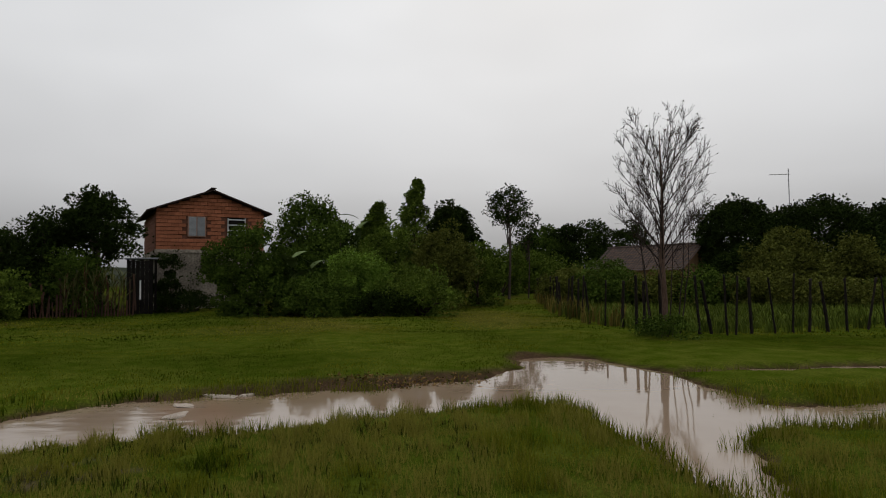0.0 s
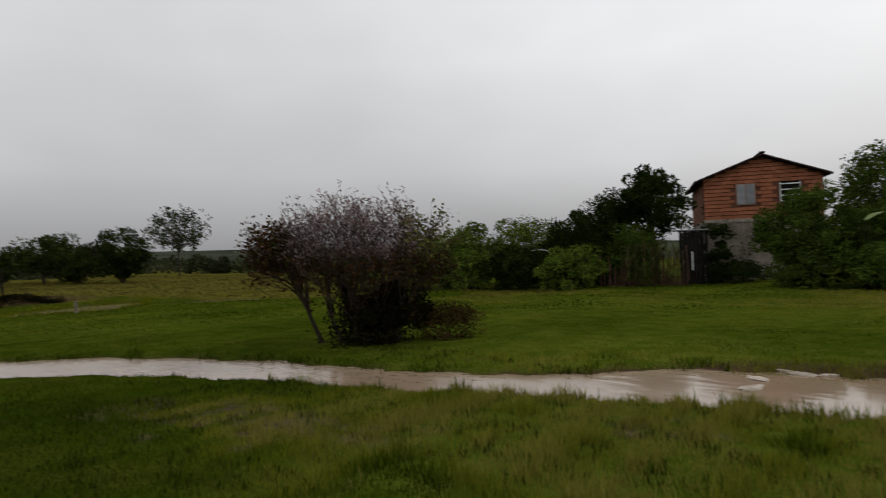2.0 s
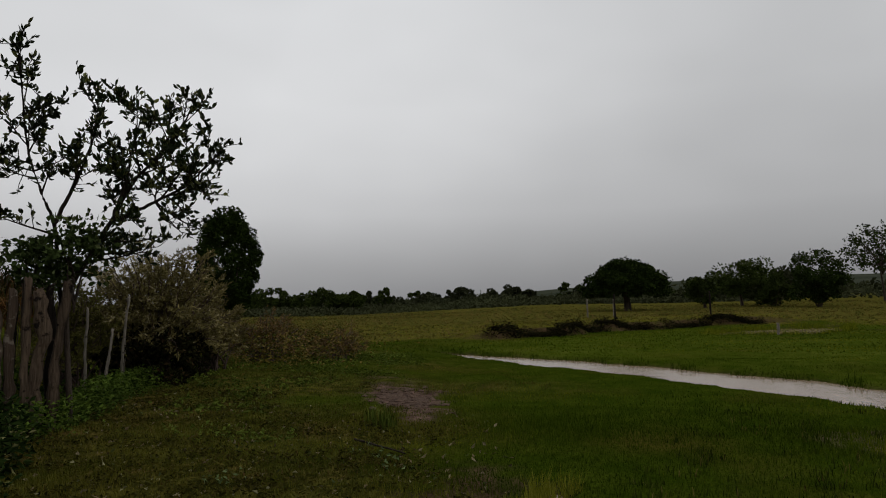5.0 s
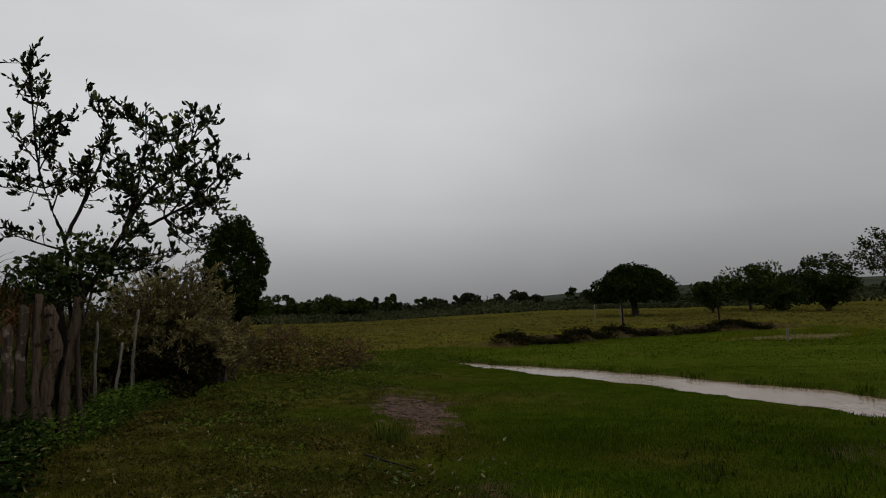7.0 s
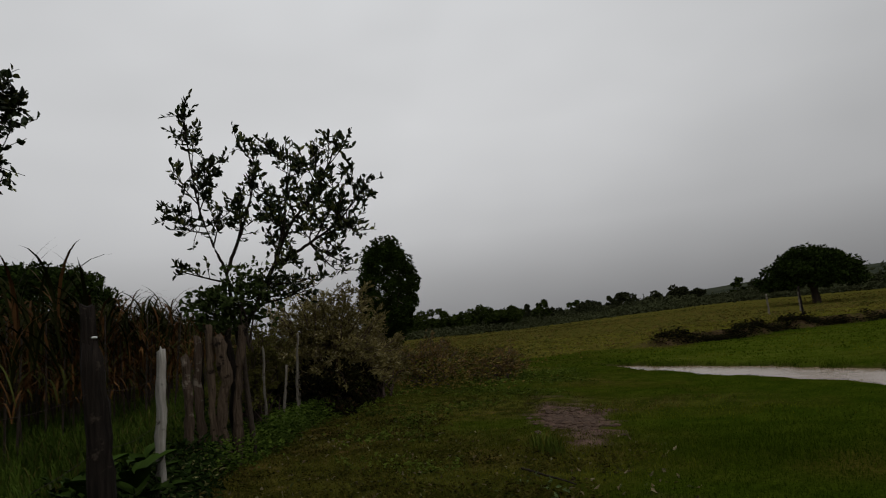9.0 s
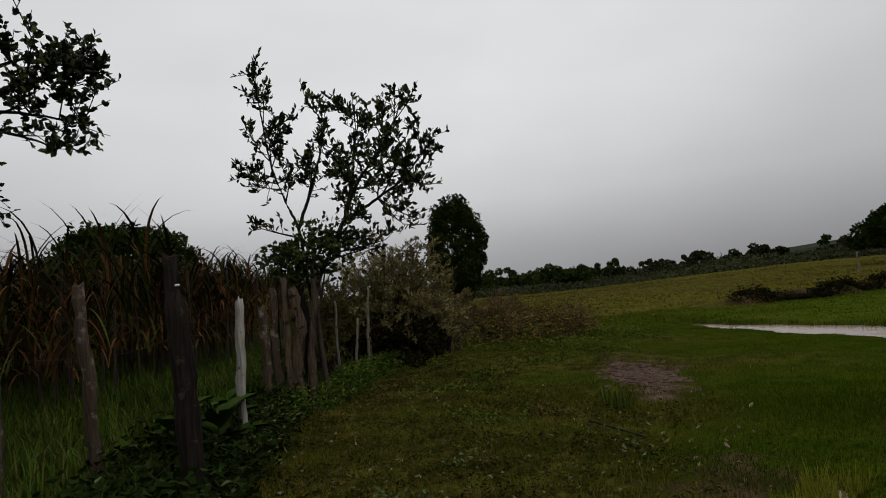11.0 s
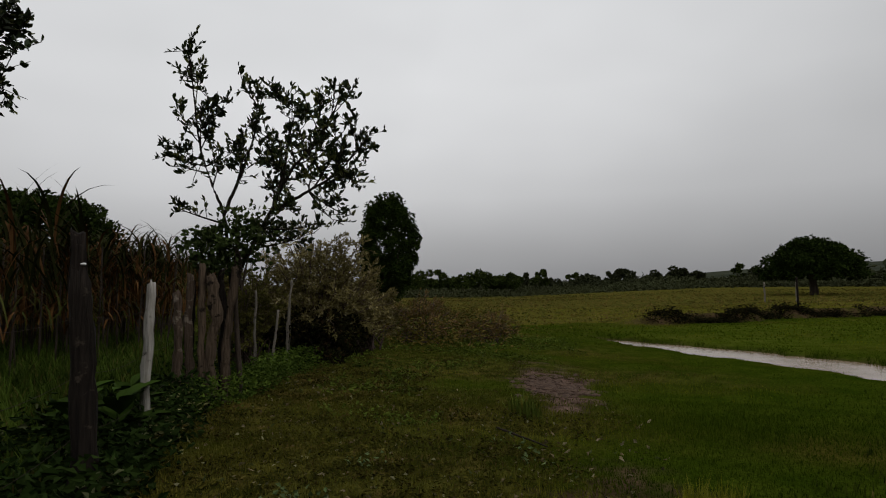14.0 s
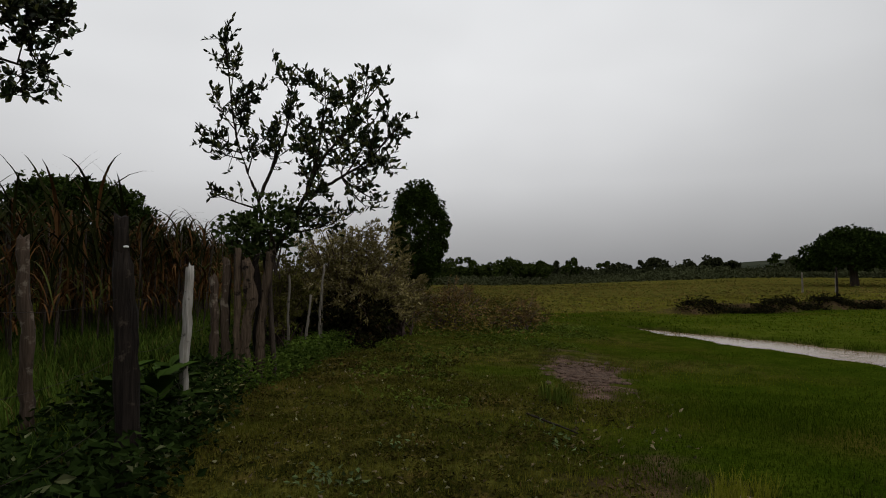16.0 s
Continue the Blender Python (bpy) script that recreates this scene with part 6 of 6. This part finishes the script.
def leaf_stuff(name, label, pts, seed, hgt, leaf, per, mat, category="weeds"):
    rng = np.random.RandomState(seed)
    n = len(pts) * per
    P = np.repeat(pts, per, 0) + np.stack([rng.normal(0, 0.09, n), rng.normal(0, 0.09, n), rng.uniform(0.02, 1, n) ** 1.3 * hgt], 1)
    a = rng.uniform(0, 6.28, n)
    V, F = leaves(rng, P, np.stack([np.cos(a), np.sin(a), rng.normal(0.15, 0.4, n)], 1), leaf, leaf * 0.55, 0.2)
    return tagged(new(name, mesh_np(name, V, F, mat)), label, category, kind="stuff")


leaf_stuff("verge_weeds", "broad-leaved weeds along the fence's foot", scatter(2600, 86, verge_zone), 87, 0.5, 0.085, 9, M_WEED)
leaf_stuff("dark_weeds", "dark leafy weeds crowding the fence posts", scatter(2600, 130, (-5.2, -0.6, -6.5, -2.6, lambda x, y: np.abs(beyond(x, y, 0.25)) < 0.6)), 131, 0.5, 0.10, 6, M_WEED)
leaf_stuff("ground_leaves", "small creeping leaves and litter in the path's turf", scatter(9000, 88, (-9, 0, -8, -0.5, lambda x, y: (beyond(x, y, -0.2) < 0) & (azimuth(x, y) > 103) & (shore(x, y) > 0.3) & (turf_zone(x, y) > 0.3) & (ripple(x, y, 0.33) > -0.25) & (np.hypot(x - PX, y - PY) > 2.0))), 89, 0.07, 0.05, 5, M_CREEP, "ground cover")
leaf_stuff("lush_weeds", "low leafy green weeds spreading over the path's edge", scatter(3600, 170, (-17, -6, -12, -3.5, lambda x, y: (beyond(x, y, -0.1) < 0) & (azimuth(x, y) > 107 + 3 * ripple(x, y, 1.0)) & (np.hypot(x - PX, y - PY) > 2.2) & (ripple(x, y, 0.7) > -0.15))), 171, 0.13, 0.07, 6, M_LUSH)
leaf_stuff("leaf_litter", "fallen pale leaves on the path's turf", scatter(2000, 90, (-8, 0, -7, -0.5, lambda x, y: (beyond(x, y, -0.2) < 0) & (azimuth(x, y) > 100) & (shore(x, y) > 0.3))), 91, 0.03, 0.065, 1, M_DEADLEAF, "leaf litter")


def rosette(x, y, seed, size, name="broadleaf_plant", label="large-leaved green plant beside a fence post", mat=None, base=0.25, slim=0.3, count=11):
    """A big-leaved plant with leaves of many facets."""
    rng = np.random.RandomState(seed)
    root = new(name)
    root.location = (x, y, ground_z(x, y))
    for k in range(count):
        a, el = k * 2.4, rng.uniform(0.6, 1.3)
        L, w = size * rng.uniform(0.7, 1.1), size * slim
        d, s_ = np.array([math.cos(a), math.sin(a), 0]), np.array([-math.sin(a), math.cos(a), 0])
        z0 = base + base * 0.28 * (k % 5)
        V = []
        for i in range(7):
            t = i / 6
            c = d * L * t * math.cos(el * (1 - 0.5 * t)) + np.array([0, 0, z0 + L * (math.sin(el) * t - 0.45 * t * t)])
            wd = w * math.sin(math.pi * min(1, t * 0.92 + 0.06)) ** 0.8
            V += [c - s_ * wd + np.array([0, 0, 0.03]), c, c + s_ * wd + np.array([0, 0, 0.03])]
        F = [(3 * i + j, 3 * i + j + 1, 3 * i + j + 4, 3 * i + j + 3) for i in range(6) for j in (0, 1)]
        part("leaf", mesh_np("leaf", V, F, mat or M_LEAF_BROAD, True), None, root)
    part("stalk", mesh_np("stalk", *tubes([(np.array([(0, 0, -0.05), (0, 0, base * 1.1), (0.02, 0, base * 1.9)]), [base * 0.06, base * 0.05, base * 0.02])], 6), M_WEED, True), None, root)
    return tagged(root, label, "plant")


rosette(-3.55, -5.15, 5, 0.42)
rosette(-3.25, -5.35, 6, 0.38)
rosette(-4.1, -5.75, 7, 0.34)

blades_stuff("lawn_tufts", "small dark tufts scattered in the pasture grass", "grass", scatter(900, 140, (-9, 1, 0, 7.5, lambda x, y: (np.hypot(x, y) > 3.3) & (shore(x, y) > 0.35) & (y > -0.3 * x - 1.5))), 141, 0.13, 0.012, 9, M_TUFT, 0.7, 3)

blades_stuff("turf_tufts", "short olive and brown tufts in the trodden turf", "grass", scatter(9000, 142, (-12, 0, -8, -0.3, lambda x, y: (turf_zone(x, y) > 0.35) & (np.hypot(x, y) > 3.2) & (beyond(x, y, -0.1) < 0) & (shore(x, y) > 0.2) & (ripple(x, y, 0.25) > -0.1))), 143, 0.09, 0.009, 9, M_TURFTUFT, 0.9, 2)

# dry tall grass of the far field and dark bank
blades_stuff("field_grass", "tall rough yellow-brown grass of the open field", "grass", scatter(16000, 92, (-75, -10, -40, 40, lambda x, y: (dry_zone(x, y) > 0.45) & (np.hypot(x, y) > 24) & (shore(x, y) > 0.5))), 93, 0.15, 0.035, 8, M_FIELD, 0.8, 3)
leaf_stuff("field_tufts", "dark low tufts and herbs scattered over the field", scatter(700, 161, (-72, -14, -34, 30, lambda x, y: (dry_zone(x, y) > 0.5) & (field_edge(x, y) > 1.5) & (ripple(x, y, 3.0) > 0.05))), 162, 0.34, 0.11, 14, M_UNDER)
leaf_stuff("field_tufts", "reddish dry tufts scattered over the field", scatter(420, 163, (-60, -12, -30, 12, lambda x, y: (dry_zone(x, y) > 0.5) & (field_edge(x, y) > 0.5) & (ripple(x + 9, y, 2.0) > 0.1))), 164, 0.4, 0.09, 14, M_DRYBUSH)
blades_stuff("paddock_grass", "tall green grass of the fenced paddock", "grass", scatter(5200, 95, (5.2, 32, 16.9, 40, lambda x, y: (y > 16.5 + 0.32 * (x - 7)) & (x > track_x(y) + 0.1))), 96, 0.55, 0.04, 8, M_LUSH, 0.7, 3)
blades_stuff("fence_grass", "tall pale grass and reeds along the paddock fence", "grass", scatter(420, 97, (4.8, 9.2, 18, 44, lambda x, y: np.abs(x - track_x(y) - 0.2) < 0.6)), 98, 0.95, 0.04, 8, M_FIELD, 0.7, 4)


def row_stuff(name, label, line, n, seed, hgt, leaf, per, mat, wide):
    rng = np.random.RandomState(seed)
    t = rng.uniform(0, len(line) - 1.001, n)
    i = t.astype(int)
    L = np.array(line)
    P = L[i] + (L[i + 1] - L[i]) * (t - i)[:, None] + rng.normal(0, wide, (n, 2))
    P = P[0.8 + ripple(P[:, 0], P[:, 1], 1.1) > 0]
    pts = np.stack([P[:, 0], P[:, 1], height(P[:, 0], P[:, 1])], 1)
    return leaf_stuff(name, label, pts, seed + 1, hgt, leaf, per, mat)


row_stuff("fence_weeds", "knee-high leafy weeds round the thin fence posts", [(-5.2, -6.3), (-6.4, -6.6), (-7.6, -7.1), (-8.8, -7.5)], 420, 172, 0.36, 0.07, 9, M_LEAF_DEEP, 0.16)
row_stuff("verge_plants", "pale-leaved weeds at the foot of the posts", [(-3.9, -5.2), (-4.5, -5.75), (-5.2, -6.2)], 34, 174, 0.36, 0.075, 6, M_LEAF_PALE, 0.1)
bank_line = [(-(r_ + 0.3) * math.sin(radians(a_)), (r_ + 0.3) * math.cos(radians(a_))) for a_, r_ in zip(BANK_AZ[6:12], BANK_R[6:12])]
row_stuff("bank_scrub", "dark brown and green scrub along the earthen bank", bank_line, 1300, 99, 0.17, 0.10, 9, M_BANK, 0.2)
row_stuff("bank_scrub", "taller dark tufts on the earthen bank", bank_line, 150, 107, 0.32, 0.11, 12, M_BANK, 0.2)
row_stuff("bank_scrub", "low dry scrub at the edge of the field", [(-12.0, -7.0), (-15.5, -8.2), (-19.5, -9.5)], 700, 101, 0.7, 0.09, 8, M_FIELD, 0.9)
row_stuff("shore_litter", "drift of brown stalks at the water's edge", [(-0.8, 9.9), (0.2, 9.9), (1.2, 10.3)], 90, 103, 0.08, 0.07, 4, M_DRYBUSH, 0.16)


def stone(x, y, a, b, h, seed, z=0.0):
    rng = np.random.RandomState(seed)
    bm = bmesh.new()
    bmesh.ops.create_icosphere(bm, subdivisions=2, radius=1)
    for v in bm.verts:
        f = 1 + 0.3 * math.sin(2.3 * v.co.x + seed) * math.cos(3.1 * v.co.y + 1.7 * seed) + 0.12 * math.sin(7 * v.co.y + seed)
        v.co = Vector((v.co.x * a * f, v.co.y * b * f, max(-0.5, min(0.6, v.co.z)) * h + rng.normal() * 0.004))
    ob = part("flat_stone", bm, M_STONE, None)
    ob.location, ob.rotation_euler = (x, y, z), (0, 0, rng.uniform(0, 3))
    return tagged(ob, "flat pale stone lying in the shallow water", "stone", "stones in the water")


for k, (sx, sy, sa, sb) in enumerate(((-2.15, 9.75, 0.11, 0.06), (-1.55, 10.0, 0.14, 0.07), (-2.5, 9.2, 0.22, 0.08), (-2.15, 9.25, 0.09, 0.05), (-2.75, 8.55, 0.14, 0.06), (-2.6, 7.95, 0.17, 0.07), (-2.45, 7.0, 0.12, 0.06))):
    stone(sx, sy, sa * 1.25, sb * 1.3, 0.03, 500 + k, 0.006)


def clods(n, seed):
    """Trodden lumps of earth on the worn patch."""
    rng = np.random.RandomState(seed)
    bm = bmesh.new()
    for _ in range(n):
        u, v = rng.normal(-0.1, 0.27 * PR), rng.normal(0, 0.1 * PR)
        x, y = PX + PC * u - PS * v, PY + PS * u + PC * v
        r = rng.uniform(0.025, 0.075)
        bmesh.ops.create_icosphere(bm, subdivisions=1, radius=r, matrix=Matrix.Translation((x, y, ground_z(x, y))) @ Matrix.Rotation(rng.uniform(0, 3), 4, "Z") @ Matrix.Diagonal((1.4, 0.9, 0.55, 1)))
    ob = part("earth_clods", bm, M_CLOD, None)
    return tagged(ob, "trodden pinkish brown clods of earth", "earth", kind="stuff")


M_CLOD = surface("clod", (0.045, 0.029, 0.021), (0.125, 0.082, 0.06), 8, 0.95, 0.6, 60, spec=0.1)
clods(230, 7)
blades_stuff("grass_tuft", "upright dark green tuft beside the worn earth", "grass", np.array([(-7.05 + 0.05 * k, -2.85 + 0.07 * k, ground_z(-7.05 + 0.05 * k, -2.85 + 0.07 * k)) for k in range(5)]), 110, 0.3, 0.016, 18, M_LUSH, 0.6, 4)
for zw in (0.55, 0.95, 1.35):
    pts_ = [(-1.2, -3.1), (-2.68, -4.31), (-3.78, -5.12), (-6.2, -7.5)]
    P = []
    for (ax, ay), (bx, by) in zip(pts_, pts_[1:]):
        for t in np.linspace(0, 1, 6, endpoint=False):
            x_, y_ = ax + (bx - ax) * t, ay + (by - ay) * t
            P.append((x_, y_, 0.12 + zw - 0.05 * math.sin(math.pi * t)))
    tagged(new("fence_wire", mesh_np("fence_wire", *tubes([(np.array(P), np.full(len(P), 0.0018))], 5), M_WIRE, True)), "thin rusty wire strung between the path's fence posts", "wire", "path fence wires")


def stick(x0, y0, x1, y1):
    rng = np.random.RandomState(5)
    t = np.linspace(0, 1, 7)
    P = np.stack([x0 + (x1 - x0) * t, y0 + (y1 - y0) * t, np.zeros(7)], 1) + rng.normal(0, 0.012, (7, 3))
    P[:, 2] = height(P[:, 0], P[:, 1]) + 0.04
    ob = new("fallen_stick", mesh_np("fallen_stick", *tubes([(P, np.linspace(0.013, 0.007, 7))], 6), M_BARK_DARK, True))
    return tagged(ob, "thin dark fallen stick lying in the turf", "stick")


stick(-6.27, -2.76, -5.69, -2.02)
rosette(-5.9, 27.7, 15, 1.5, "banana_plant", "pale young banana plant in the thicket", M_LEAF_PALEGREEN, 1.35, 0.17, 9)
rosette(-5.3, 28.6, 16, 1.3, "banana_plant", "pale young banana plant in the thicket", M_LEAF_PALEGREEN, 1.1, 0.16, 8)
rosette(-4.2, 36.6, 17, 1.5, "banana_plant", "tall banana plant rising out of the thicket", M_LEAF_PALEGREEN, 2.3, 0.13, 9)
rosette(-2.5, 36.2, 18, 1.4, "banana_plant", "tall banana plant rising out of the thicket", M_LEAF_PALEGREEN, 2.3, 0.13, 8)
cane_stuff("pale_reeds", "tall pale reeds before the board fence", np.array([(-15.6 + 0.32 * k, 27.4 + 0.18 * k, 0.1) for k in range(7)]), 120, 0.3, 1.7, 1.1, 0.05, 30, M_REED)
cane_stuff("tall_cane_plumes", "tall arching leaves of cane near the fence", np.array([(-9.2 * math.sin(radians(a_)), 9.2 * math.cos(radians(a_)), 0.3) for a_ in (148, 150, 151.5, 153, 154.5, 156, 158, 160)]), 121, 1.1, 1.95, 1.25, 0.046, 12, M_CANE, (66, 88), (50, 120))
cane_stuff("arching_grass", "pale arching grass leaves behind the old posts", np.array([(-1.9 - 0.35 * k, -7.0 - 0.12 * (k % 3), 0.3) for k in range(6)]), 151, 0.7, 1.5, 1.0, 0.022, 9, M_CANE_DRY, (50, 80), (80, 160))
leaf_stuff("pale_weeds", "small pale-leaved weeds in the trodden turf", np.repeat(np.array([(-3.37, -3.12, 0.12), (-3.46, -2.89, 0.12), (-3.45, -3.19, 0.12), (-4.43, -3.24, 0.12), (-5.20, -1.90, 0.12), (-5.62, -2.33, 0.12)]), 3, 0), 122, 0.1, 0.06, 5, M_LEAF_PALEGREEN)


def bent_pole():
    t = np.linspace(0, 1, 9)
    P = np.stack([-0.7 + 1.5 * t, 0 * t, 1.75 + 0.25 * np.sin(2.2 * t + 0.4)], 1)
    P = np.concatenate([[(-0.75, 0, -0.1), (-0.74, 0, 1.0)], P])
    ob = new("bent_pole", mesh_np("bent_pole", *tubes([(P, np.full(len(P), 0.028))], 8), M_SHUTTER, True))
    ob.location = (-19.6, 25.6, ground_z(-19.6, 25.6))
    return tagged(ob, "pale bent pole sticking out of the hedge", "pole")


bent_pole()
